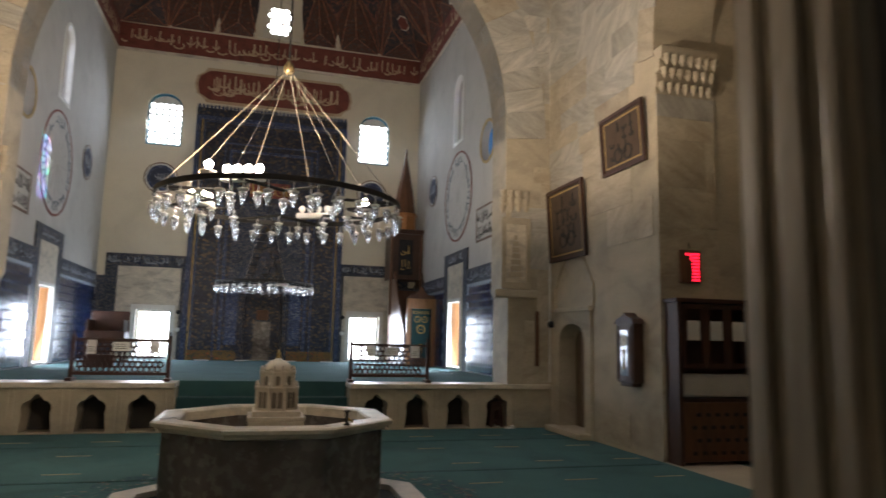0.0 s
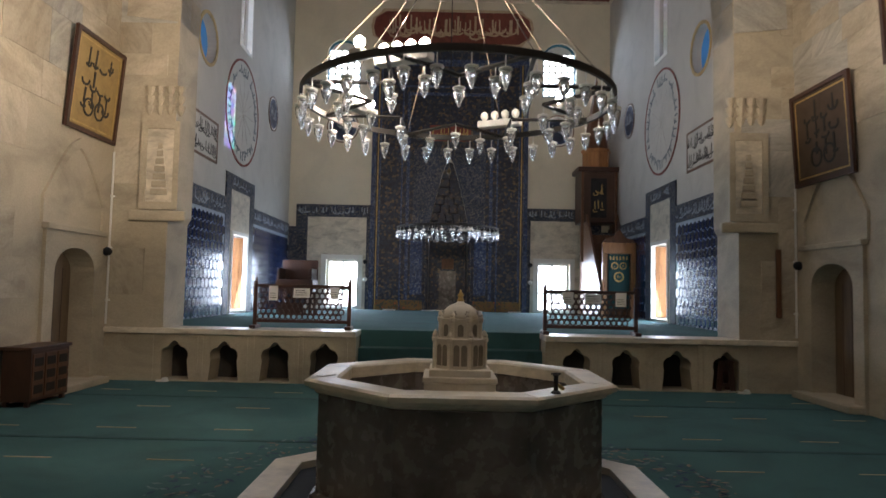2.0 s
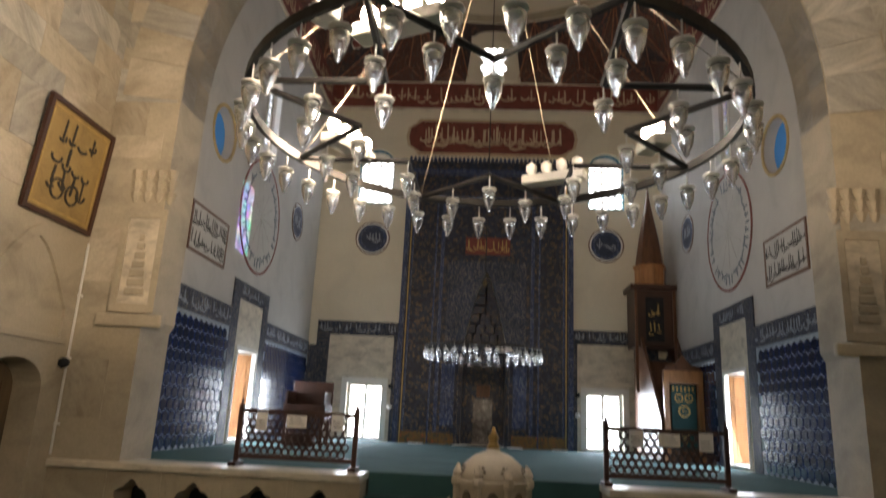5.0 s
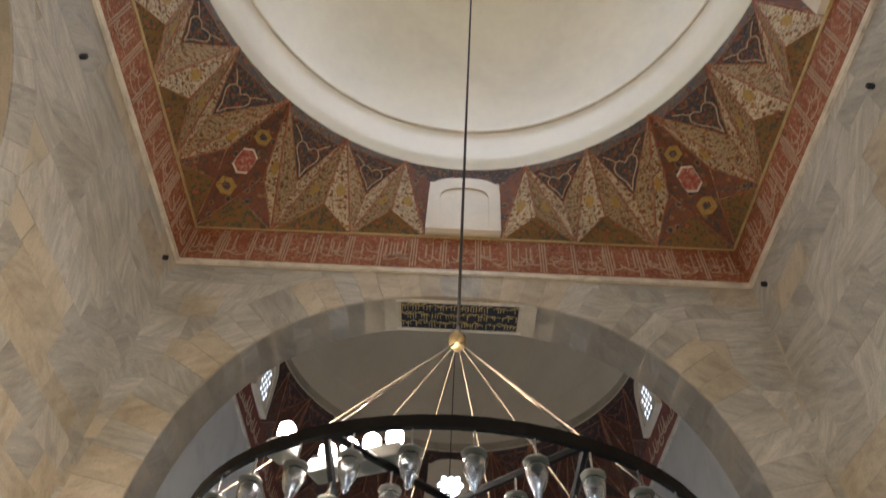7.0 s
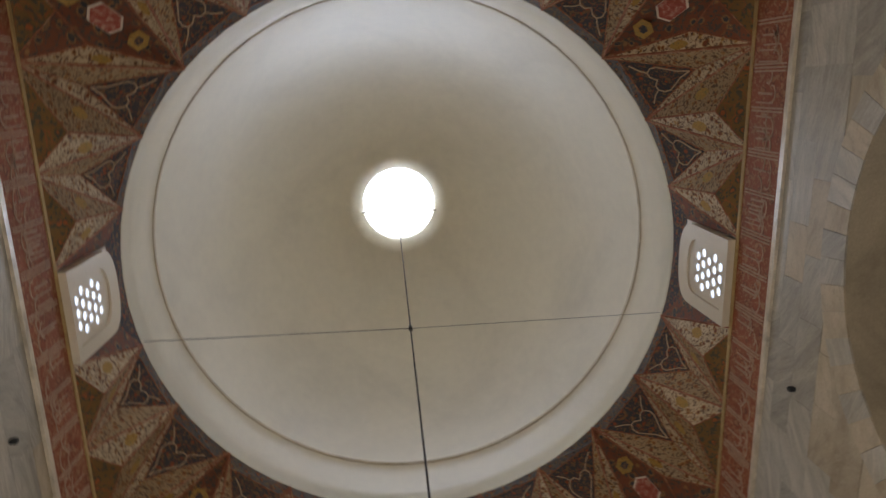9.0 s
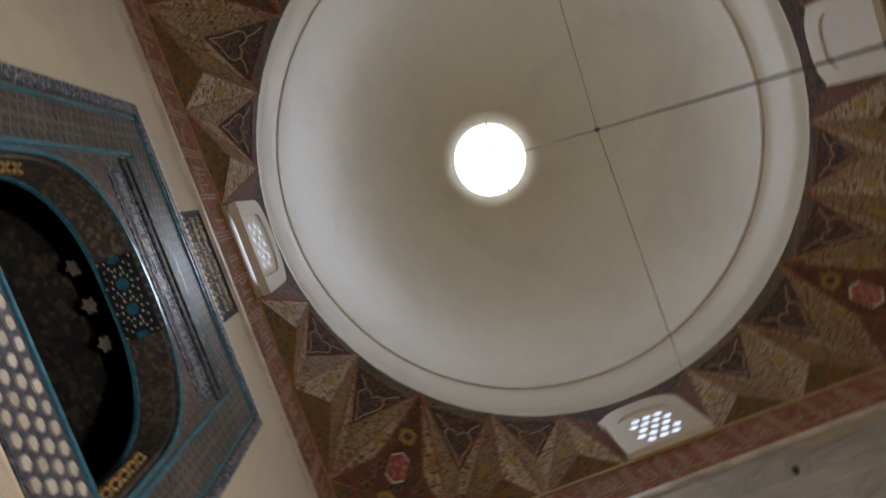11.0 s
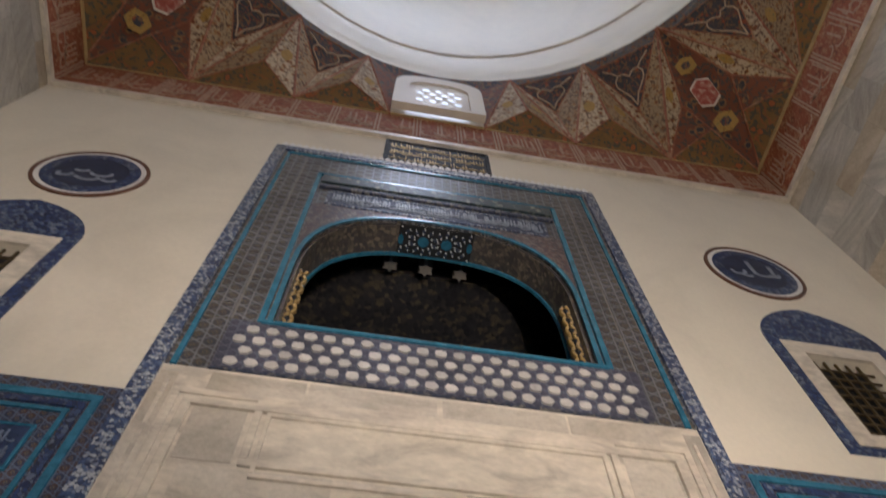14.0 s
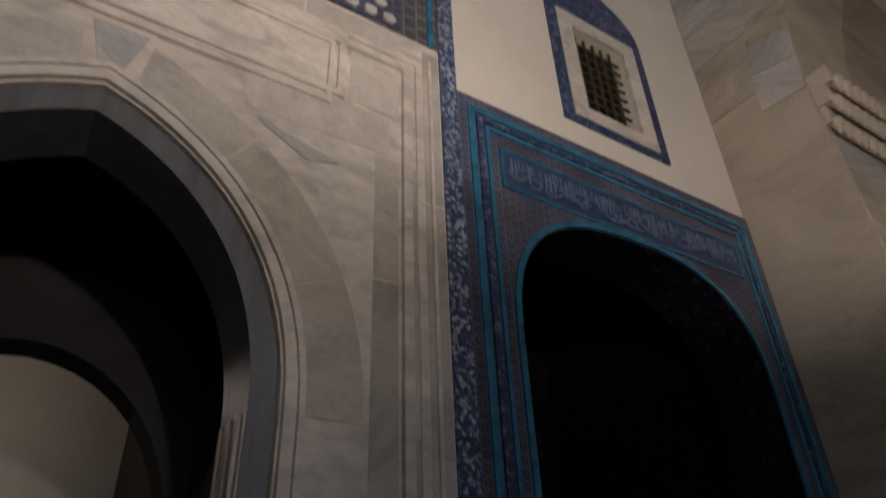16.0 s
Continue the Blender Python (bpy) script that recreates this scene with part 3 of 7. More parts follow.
structure("passage_inner_wall", b, DARKROOM, "inner arch of the entrance passage, coloured dark for shade", "wall")
structure("passage_end_wall", boxed(-1.35, 1.35, -10.7, -10.5, 0, 4.6), PLASTER, "pale plaster end wall of the entrance passage", "wall")
# niche interiors: their shade is put into near-black tiles
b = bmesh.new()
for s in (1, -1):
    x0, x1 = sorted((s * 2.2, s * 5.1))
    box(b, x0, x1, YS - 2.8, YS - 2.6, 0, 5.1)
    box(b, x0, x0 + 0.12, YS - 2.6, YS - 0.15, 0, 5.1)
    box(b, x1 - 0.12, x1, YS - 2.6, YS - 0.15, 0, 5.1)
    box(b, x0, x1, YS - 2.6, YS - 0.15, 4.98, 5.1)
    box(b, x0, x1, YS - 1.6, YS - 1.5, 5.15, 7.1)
structure("tribune_room_wall", b, TILEI, "tiled inside of the niches beside the entrance, near black for shade", "wall")
# loge interior: shade comes from the dark colours of walls, floor and vault
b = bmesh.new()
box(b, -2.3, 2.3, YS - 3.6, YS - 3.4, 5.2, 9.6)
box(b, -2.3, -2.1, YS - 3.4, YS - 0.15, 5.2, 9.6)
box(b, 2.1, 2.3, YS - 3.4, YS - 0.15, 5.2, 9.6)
structure("loge_room_wall", b, TILEI, "tiled inside walls of the royal loge, coloured dark for shade", "wall")
structure("loge_room_floor", boxed(-2.3, 2.3, YS - 3.6, YS - 0.15, 5.0, 5.2), DARKROOM, "floor of the loge, coloured dark for shade", "floor")
# raised slot at the front is shaped to give the vault's black shadow gap
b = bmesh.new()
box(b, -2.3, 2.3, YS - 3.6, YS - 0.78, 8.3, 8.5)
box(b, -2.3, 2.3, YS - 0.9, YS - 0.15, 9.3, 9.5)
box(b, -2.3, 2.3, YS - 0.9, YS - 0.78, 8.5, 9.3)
structure("loge_room_ceiling", b, GIRIHC, "tiled vault of the loge, coloured dark for shade", "ceiling")

# prayer space beyond the arch
structure("prayer_floor", boxed(-E - 0.3, E + 0.3, YN + 0.62, YM + 0.3, 0.0, ZP), CARPET, "turquoise carpet on the raised prayer platform", "carpet")
side_holes = lambda: [rect(YC - 0.62, YC + 0.62, 0.85, 2.7), disc(YC - 2.55, 6.6, 0.5, 32), arched(YC - 0.42, YC + 0.42, 7.3, 8.8, 9.25, 12)]
for nm, put in (("prayer_wall_east", east(E)), ("prayer_wall_west", west(-E))):
    structure(nm, slab(bmesh.new(), put, rect(YA, YM + 0.6, 0, 14.0), side_holes(), 0, 0.6), GREYP, "pale grey painted plaster wall of the prayer space", "wall")
rear_holes = [rect(s * 3.38 - 0.52, s * 3.38 + 0.52, 0.82, 2.38) for s in (1, -1)] + [arched(s * 3.5 - 0.54, s * 3.5 + 0.54, 7.75, 9.05, 9.55, 14) for s in (1, -1)]
MH = pointed(-0.72, 0.72, ZP + 0.002, 3.1, 5.72, 12, 0.3)
structure("mihrab_wall", slab(bmesh.new(), north(YM), rect(-E, E, 0, 14.0), rear_holes + [MH], 0, 0.6), PLASTER, "cream plaster wall holding the prayer niche", "wall")
structure("mihrab_recess_wall", boxed(-0.95, 0.95, YM + 0.9, YM + 1.1, 0.6, 6.0), TILEM, "dark tiled back of the prayer niche", "wall")


def belt(bm, cx, cy, half, z0, z1, r, win=0.74):
    """Folded triangles between a square and the ring of the dome, in several kinds of paint, with raised edge lines."""
    lines = []

    def face(pts, m):
        f = bm.faces.new([bm.verts.new(p) for p in pts])
        f.material_index = m

    def patch(a, b, c, size, m, lift=0.012, n=8, tall=1.5):
        """A painted flower or cartouche lying on the facet a, b, c, pointing to a."""
        mid = (a + b + c) / 3
        nor = (b - a).cross(c - a).normalized()
        if nor.dot(Vector((cx, cy, z0 - 6)) - mid) < 0:
            nor = -nor
        up = (a - mid).normalized()
        side = nor.cross(up)
        ring_ = []
        for k in range(n):
            t = math.tau * k / n
            g = 1.0 + 0.16 * math.cos(2 * t)
            ring_.append(mid + nor * lift + up * (size * tall * g * math.cos(t)) + side * (size * math.sin(t)))
        face(ring_, m)

    def trefoil(p, a, b):
        """The pale cusped outline on a dark hanging triangle with its point at p."""
        mid = (a + b) / 2
        side, up = (b - a) * 0.5, mid - p
        out = Vector((cx, cy, z0 - 3)) - mid
        out = out.normalized() * 0.02
        for s2 in (-1, 1):
            for pts in (((0.0, 0.1), (0.12, 0.28), (0.3, 0.42), (0.42, 0.52), (0.43, 0.62), (0.32, 0.7), (0.46, 0.79), (0.72, 0.9)), ((0.32, 0.7), (0.16, 0.7), (0.0, 0.62))):
                q = [p + side * (s2 * u) + up * v + out for u, v in pts]
                lines.extend((a2, c2, 0.013) for a2, c2 in zip(q, q[1:]))

    for q in range(4):
        ca, sa = round(math.cos(q * math.pi / 2)), round(math.sin(q * math.pi / 2))

        def place(u, d, z):
            return Vector((cx + u * ca - d * sa, cy + u * sa + d * ca, z))

        def ring(a):
            return place(r * math.sin(a), r * math.cos(a), z1)
        inward = place(0, -1, 0) - place(0, 0, 0)
        hgt = z1 - z0
        zt = z0 + hgt * 0.8
        face([place(-win, half, z0), place(win, half, z0), place(win, half * 0.985, zt), place(-win, half * 0.985, zt)], 4)
        face([place(-win, half * 0.985, zt), place(win, half * 0.985, zt), *[ring(radians(e)) for e in (8, 4, 0, -4, -8)]], 1)
        for s in (-1, 1):
            B = [place(s * u, half, z0) for u in (win, half * 0.415, half * 0.708, half)]
            T = [ring(s * radians(a)) for a in (14.5, 29.5, 45)]
            top = place(s * win, half * 0.985, zt)
            lip = ring(s * radians(8))
            face([B[0], top, T[0]], 3)
            face([top, lip, ring(s * radians(11.2)), T[0]], 1)
            for k in range(2):
                M = B[k].lerp(B[k + 1], (0.5, 0.4)[k]).lerp(T[k], 0.22) + inward * (0.2, 0.18)[k]
                face([B[k], B[k + 1], M], 2)
                face([B[k], M, T[k]], 0)
                face([B[k + 1], T[k], M], 5)
                patch(T[k], B[k], M, 0.1, 8)
                patch(T[k], M, B[k + 1], 0.1, 8)
                lines += [(B[k], T[k], 0.022), (B[k + 1], T[k], 0.022), (M, T[k], 0.018), (B[k], M, 0.012), (B[k + 1], M, 0.012)]
                Pk = B[k + 1].lerp((T[k] + T[k + 1]) / 2, (0.55, 0.5)[k]) - inward * 0.2
                face([B[k + 1], T[k], Pk], 0)
                face([B[k + 1], Pk, T[k + 1]], 5)
                a0, a1 = ((14.5, 29.5), (29.5, 45))[k]
                arc = [ring(s * radians(a0 + (a1 - a0) * e / 4)) for e in (1, 2, 3)]
                low0, low1 = Pk.lerp(T[k], 0.82), Pk.lerp(T[k + 1], 0.82)
                face([Pk, low0, low1], 1)
                face([low0, T[k], *arc, T[k + 1], low1], 9)
                lines += [(Pk, T[k], 0.012), (Pk, T[k + 1], 0.012), (Pk, B[k + 1], 0.012), (low0, low1, 0.012)]
                trefoil(Pk, low0, low1)
            C, TC = B[3], T[2]
            Q = B[2].lerp(C, 0.32).lerp(TC, 0.4)
            M = B[2].lerp(C, 0.6).lerp(TC, 0.22) + inward * 0.1
            face([B[2], TC, Q], 0)
            face([B[2], C, M], 2)
            face([B[2], M, Q], 3)
            face([C, Q, M], 2)
            face([C, TC, Q], 3)
            lines += [(B[2], TC, 0.022), (B[2], Q, 0.014), (Q, TC, 0.02), (C, Q, 0.02), (B[2], M, 0.012), (C, M, 0.012), (M, Q, 0.012)]
            patch(TC, B[2], Q, 0.07, 8, tall=2.2)
            up = (TC - C).normalized()
            if s > 0:
                mid = C.lerp(TC, 0.52) + Vector((0, 0, -0.03))
                for w, h, m, l, e in ((0.2, 0.3, 4, 0.07, 0.0), (0.165, 0.26, 10, 0.078, 0.0), (0.17, 0.19, 8, 0.07, -0.62), (0.08, 0.08, 1, 0.078, -0.62), (0.15, 0.17, 8, 0.07, 0.6), (0.07, 0.07, 1, 0.078, 0.6)):
                    diag = (place(1, 1, 0) - place(0, 0, 0)).normalized()
                    along = (place(1, -1, 0) - place(0, 0, 0)).normalized()
                    off = -diag * l + Vector((0, 0, -l))
                    face([mid + off + along * a2 + up * (b2 + e) for a2, b2 in ((0, -h), (w, -h * 0.6), (w, h * 0.6), (0, h), (-w, h * 0.6), (-w, -h * 0.6))], m)
    for a, c, w in lines:
        n0 = len(bm.faces)
        tube(bm, a, c, w, 4)
        bm.faces.ensure_lookup_table()
        for f in bm.faces[n0:]:
            f.material_index = 7 if w == 0.013 else 6
    return bm


def dome(bm, cx, cy, z0, r, rise, hole, n=64, m=18):
    prof = [(r, z0 - 0.02), (r - 0.02, z0 + 0.02)]
    top = math.acos(hole / r)
    for k in range(m + 1):
        a = top * k / m
        prof.append((r * math.cos(a), z0 + 0.03 + rise * math.sin(a)))
        if k == 2:
            b2 = top * 2.6 / m
            rr, zz = r * math.cos(b2), z0 + 0.03 + rise * math.sin(b2)
            prof += [(rr, zz), (rr - 0.012, zz + 0.02), (rr - 0.02, zz + 0.06), (rr - 0.02, zz + 0.1)]
    prof.append((hole, prof[-1][1] + 0.6))
    rings = [[bm.verts.new((cx + a * math.cos(k * math.tau / n), cy + a * math.sin(k * math.tau / n), z)) for k in range(n)] for a, z in prof]
    for a, c in zip(rings, rings[1:]):
        for k in range(n):
            bm.faces.new((a[k], c[k], c[(k + 1) % n], a[(k + 1) % n]))
    return bm


def band(bm, cx, cy, hx, y0, y1, z0, z1, deep):
    box(bm, cx - hx, cx + hx, y1 - deep, y1, z0, z1)
    box(bm, cx - hx, cx + hx, y0, y0 + deep, z0, z1)
    box(bm, cx - hx, cx - hx + deep, y0 + deep, y1 - deep, z0, z1)
    box(bm, cx + hx - deep, cx + hx, y0 + deep, y1 - deep, z0, z1)
    return bm


YELLOWP = mat("yellow_flower_paint", (0.5, 0.3, 0.07), 0.75, var=0.45, scale=14, fine=60, bump=0.03, second=(0.2, 0.2, 0.08))
CARTP = mat("red_cartouche_paint", (0.38, 0.09, 0.06), 0.75, var=0.3, scale=12, fine=60, bump=0.03, second=(0.6, 0.42, 0.32))
SLOTS = [WFLORAL, BFLORAL, OFLORAL, RFLORAL, DOMEP, KFLORAL, EDGEP, BEIGES, YELLOWP, SLATEB, CARTP]
structure("ceiling_hall_triangles", belt(bmesh.new(), 0, 0, H + 0.02, ZT, ZD, RD), SLOTS, "folded painted triangles in ochre, rust and white under the dome", "ceiling")
structure("ceiling_hall_dome", dome(bmesh.new(), 0, 0, ZD, RD, 6.8, 1.03), DOMEG, "cream plaster dome with a round skylight", "dome", smooth=True)
a3 = math.acos(1.03 / RD) * 2.6 / 18
r3, z3 = RD * math.cos(a3), ZD + 0.03 + 6.8 * math.sin(a3)
b = bmesh.new()
rings = [[b.verts.new((r * math.cos(k * math.tau / 64), r * math.sin(k * math.tau / 64), z)) for k in range(64)] for r, z in ((r3 - 0.004, z3 + 0.0), (r3 - 0.02, z3 + 0.02), (r3 - 0.03, z3 + 0.06), (r3 - 0.03, z3 + 0.1), (r3 - 0.01, z3 + 0.05))]
for p, q in zip(rings, rings[1:] + rings[:1]):
    for k in range(64):
        b.faces.new((p[k], q[k], q[(k + 1) % 64], p[(k + 1) % 64]))
structure("trim_dome_line", b, mat("faded_ochre_line", (0.6, 0.52, 0.38), 0.7, var=0.2, scale=2, fine=30, bump=0.03), "faded ochre line painted round the dome", "painted band")
structure("trim_hall_band", band(bmesh.new(), 0, 0, H, YS, YN, ZB, ZT, 0.04), BANDP, "salmon painted inscription band", "painted band")
structure("trim_hall_cornice", band(bmesh.new(), 0, 0, H, YS, YN, ZT, ZT + 0.07, 0.06), OCHRE, "ochre cornice above the painted band", "cornice")
structure("trim_hall_lower_cornice", band(bmesh.new(), 0, 0, H, YS, YN, ZB - 0.1, ZB, 0.06), MARBLE, "pale stone cornice under the painted band", "cornice")
EB = 10.95
structure("ceiling_prayer_triangles", belt(bmesh.new(), 0, YC, E + 0.0, EB + 0.85, EB + 3.0, 5.0), [MFLORAL, NFLORAL, MFLORAL, NFLORAL, DOMEP, MFLORAL, EDGEP, PINKP, MFLORAL, NFLORAL, REDP], "dark red and navy painted triangles under the second dome", "ceiling")
structure("ceiling_prayer_dome", dome(bmesh.new(), 0, YC, EB + 3.0, 5.0, 6.2, 0.8), DOMEP, "plaster dome over the prayer space", "dome", smooth=True)
structure("trim_prayer_band", band(bmesh.new(), 0, 0, E, YA, YM, EB, EB + 0.85, 0.05), REDP, "dark red painted inscription band", "painted band")
structure("trim_prayer_cornice", band(bmesh.new(), 0, 0, E, YA, YM, EB - 0.09, EB, 0.05), MARBLE, "pale cornice under the dark red band", "cornice")
# unseen roof slab round the domes, added to keep daylight to the openings
b = bmesh.new()
for cy, z in ((0, ZD), (YC, EB + 3.0)):
    outer = [(-7, cy - 7), (7, cy - 7), (7, cy + 7), (-7, cy + 7)]
    outer = [(-7, cy - (8.5 if cy == 0 else 5.2)), (7, cy - (8.5 if cy == 0 else 5.2)), (7, cy + 6.1), (-7, cy + 6.1)]
    slab(b, lambda u, v, d, z=z: (u, v, z + d), outer, [disc(0, cy, 4.98 if cy else RD, 64)], 0.02, 0.3)
structure("roof_slab", b, STONE, "unseen stone roof slab round the domes, added to block daylight", "roof")

for cy, z, r, nm in ((0.22, 20.6, 1.05, "skylight_bar"), (YC, 20.12, 0.85, "dome_cap")):
    b = bmesh.new()
    if nm == "dome_cap":
        lathe(b, [(r, 0), (r, 0.05)], 32, (0, cy, z))
    else:
        tube(b, (-r, cy, z), (r, cy, z), 0.02, 6)
    structure(nm, b, DOMEP if nm == "dome_cap" else IRON, "plaster cap closing the dome" if nm == "dome_cap" else "iron bar across the skylight", "ceiling")
b = bmesh.new()
lathe(b, [(1.6, 0), (1.6, 0.02)], 32, (0, 0, 21.9))
structure("backdrop", b, SKYGLASS, "bright sky above the skylight", "sky")
for s in (1, -1):
    structure("backdrop", boxed(s * 3.4 - 1.5, s * 3.4 + 1.5, YM + 2.2, YM + 2.25, 0.2, 3.4), SKYGLASS, "bright daylight outside the window", "sky")
    structure("backdrop", boxed(s * 3.5 - 1.2, s * 3.5 + 1.2, YM + 2.2, YM + 2.25, 7.2, 11.4), SKYGLASS, "bright daylight outside the window", "sky")
    structure("backdrop", boxed(*sorted((s * (E + 1.6), s * (E + 1.65))), YC - 1.6, YC + 1.2, 0.3, 3.2), SKYGLASS, "bright daylight outside the window", "sky")

# ---- platform front, steps ----
NC = (1.93, 2.68, 3.46, 4.22)
for s in (1, -1):
    nm = "platform_front_east" if s > 0 else "platform_front_west"
    x0, x1 = sorted((s * 1.45, s * 5.3))
    holes = [lobed(s * c - 0.23, s * c + 0.23, 0.02, 0.33, 0.59) for c in NC]
    pf = structure(nm, slab(bmesh.new(), north(YN - 0.02), rect(x0, x1, 0, 0.72), holes, 0, 0.45), STONE, "beige stone platform front with lobed niches", "platform")
    part("lip", boxed(x0, x1, YN - 0.07, YN + 0.62, 0.72, ZP + 0.004, bevel=0.012), MARBLE, pf, "worn marble edge slab")
    # the niches' inner shade is painted on as a near-black back
    part("niche_back", boxed(x0, x1, YN + 0.43, YN + 0.62, 0, 0.72), DARKROOM, pf, "back of the niches, coloured dark for shade")
    for c in NC:
        for e in (-0.34, 0.34):
            part("panel_strip", boxed(s * c + e - 0.025, s * c + e + 0.025, YN - 0.035, YN - 0.02, 0.02, 0.7, bevel=0.006), STONE, pf)
for k, (z, y) in enumerate(((0.27, YN - 0.02), (0.54, YN + 0.26))):
    structure("step", boxed(-1.448, 1.448, y, YN + 0.62, 0.27 * k, z, bevel=0.02), CARPETD, "dark green carpeted step up to the platform", "step")

# ---- fountain ----
F = thing("fountain", (0.0, 0.03, 0), "octagonal grey marble ablution fountain with a white marble rim", "fountain")


def octo(bm, prof, at=(0, 0, 0)):
    return lathe(bm, [(a / math.cos(math.pi / 8), z) for a, z in prof], 8, at, math.pi / 8)


part("plinth", octo(bmesh.new(), [(1.03, 0.0), (1.03, 0.1), (0.98, 0.12)]), DARKM, F)
for k in range(8):
    a = math.pi / 4 * k
    w = 0.99 * math.tan(math.pi / 8) - 0.006
    pn = part("side_slab", boxed(-w, w, 0.88, 0.99, 0.1, 0.795, bevel=0.008), DARKM, F, "dark grey veined marble slab")
    pn.rotation_euler = (0, 0, a)
    wr = 1.08 * math.tan(math.pi / 8) - 0.002
    wi = 0.86 * math.tan(math.pi / 8) - 0.002
    bm = bmesh.new()
    prof = [(0.86, 0.8), (1.0, 0.8), (1.015, 0.812), (1.015, 0.825), (1.045, 0.832), (1.05, 0.845), (1.08, 0.852), (1.085, 0.885), (1.065, 0.9), (0.88, 0.9), (0.86, 0.885)]
    rings = []
    for sx in (-1, 1):
        rings.append([bm.verts.new((sx * (y * math.tan(math.pi / 8) - 0.002), y, z)) for y, z in prof])
    for i in range(len(prof)):
        j = (i + 1) % len(prof)
        bm.faces.new((rings[0][i], rings[0][j], rings[1][j], rings[1][i]))
    bm.faces.new(rings[0])
    bm.faces.new(rings[1][::-1])
    rm = part("rim_slab", bm, MARBLE, F, "white marble rim piece")
    rm.rotation_euler = (0, 0, a)
    post = part("corner_strip", boxed(-0.012, 0.012, 1.045, 1.066, 0.1, 0.795, bevel=0.004), DARKM, F)
    post.rotation_euler = (0, 0, a + math.pi / 8)
part("basin_floor", octo(bmesh.new(), [(0.86, 0.6), (0.86, 0.64)]), MARBLE, F)
b = bmesh.new()
slab(b, lambda u, v, d: (u, v, d), [(1.52 / math.cos(math.pi / 8) * math.cos(math.pi / 8 + k * math.pi / 4), 1.52 / math.cos(math.pi / 8) * math.sin(math.pi / 8 + k * math.pi / 4)) for k in range(8)],
     [[(1.28 / math.cos(math.pi / 8) * math.cos(math.pi / 8 + k * math.pi / 4), 1.28 / math.cos(math.pi / 8) * math.sin(math.pi / 8 + k * math.pi / 4)) for k in range(8)]], 0.0, 0.07)
part("kerb", b, MARBLE, F, "white marble kerb round the fountain")
part("gutter", octo(bmesh.new(), [(1.28, 0.0), (1.28, 0.012)]), BLACKM, F, "dark drain channel")
T = part("tower", boxed(-0.26, 0.26, -0.26, 0.26, 0.64, 0.86, bevel=0.01), WHITEM, F, "carved white marble tower like a small domed building")
part("tower_base", boxed(-0.27, 0.27, -0.27, 0.27, 0.86, 0.9, bevel=0.008), WHITEM, T)
part("tower_plinth", boxed(-0.225, 0.225, -0.225, 0.225, 0.9, 0.95, bevel=0.006), WHITEM, T)


def storey(r, z0, z1, wins):
    bm = bmesh.new()
    octo(bm, [(r, z0), (r, z1), (r + 0.012, z1), (r + 0.012, z1 + 0.015), (r - 0.03, z1 + 0.02)])
    part("storey", bm, WHITEM, T)
    for k in range(8):
        a = math.pi / 4 * k
        c = bmesh.new()
        lathe(c, [(0.022, z0), (0.016, z0 + 0.015), (0.015, z1 - 0.01), (0.024, z1), (0.024, z1 + 0.02), (0.014, z1 + 0.03), (0.02, z1 + 0.045), (0.003, z1 + 0.075)], 8, ((r / math.cos(math.pi / 8)) * math.cos(a + math.pi / 8), (r / math.cos(math.pi / 8)) * math.sin(a + math.pi / 8), 0))
        part("turret", c, WHITEM, T)
        for u in wins:
            # flat darker plate, its tone standing for a shaded opening
            w = bmesh.new()
            slab(w, lambda x, z, d: (x, -r - 0.004 + d, z), arched(u - 0.022, u + 0.022, z0 + 0.025, z1 - 0.05, z1 - 0.025, 8), [], 0, 0.006)
            o = part("arched_window", w, PIERCE, T)
            o.rotation_euler = (0, 0, a)


storey(0.188, 0.95, 1.155, (-0.028, 0.028))
storey(0.15, 1.165, 1.305, (0.0,))
b = bmesh.new()
lathe(b, [(0.148, 1.315), (0.142, 1.345), (0.122, 1.385), (0.08, 1.42), (0.03, 1.44), (0.024, 1.455)], 24)
part("cupola", b, WHITEM, T, smooth=True)
for k in range(8):
    bm = bmesh.new()
    for i in range(7):
        a2 = math.tau * i / 6
        rr = 0.0 if i == 6 else 0.02
        lathe(bm, [(0.0065, 0), (0.0065, 0.004)], 6, (rr * math.cos(a2), rr * math.sin(a2), 0))
    o = part("pierced_rosette", bm, PIERCE, T)
    o.matrix_local = pose(0, 0, 0, 0, 0, 45 * k + 22.5) @ pose(0, -0.141, 1.357, 62)
b = bmesh.new()
lathe(b, [(0.03, 1.45), (0.022, 1.47), (0.018, 1.485), (0.026, 1.495), (0.012, 1.515), (0.006, 1.54)], 12)
part("finial", b, GOLD, T, "gilded finial", smooth=True)
tap = thing("water_tap", (0.56, -0.86, 0.87), "small dark bronze tap standing on the fountain rim", "tap")
b = bmesh.new()
lathe(b, [(0.03, 0), (0.03, 0.008), (0.014, 0.02), (0.014, 0.1), (0.02, 0.11), (0.006, 0.125)], 10)
part("stem", b, IRON, tap)
part("spout", tube(bmesh.new(), (0, 0, 0.06), (0.05, 0.02, 0.025), 0.011), BRASS, tap)
part("lever", boxed(-0.03, 0.03, -0.006, 0.006, 0.112, 0.122, bevel=0.002), IRON, tap)
towel = tagged(part("paper_wipe", boxed(-0.07, 0.07, -0.03, 0.03, 0, 0.006, bevel=0.002), PAPER), "white folded wipe lying on the fountain rim", "wipe")
towel.matrix_world = pose(-0.93, -0.25, 0.868, 0, 0, 60)

F.scale = (0.97, 0.97, 0.962)

# ---- chandeliers ----


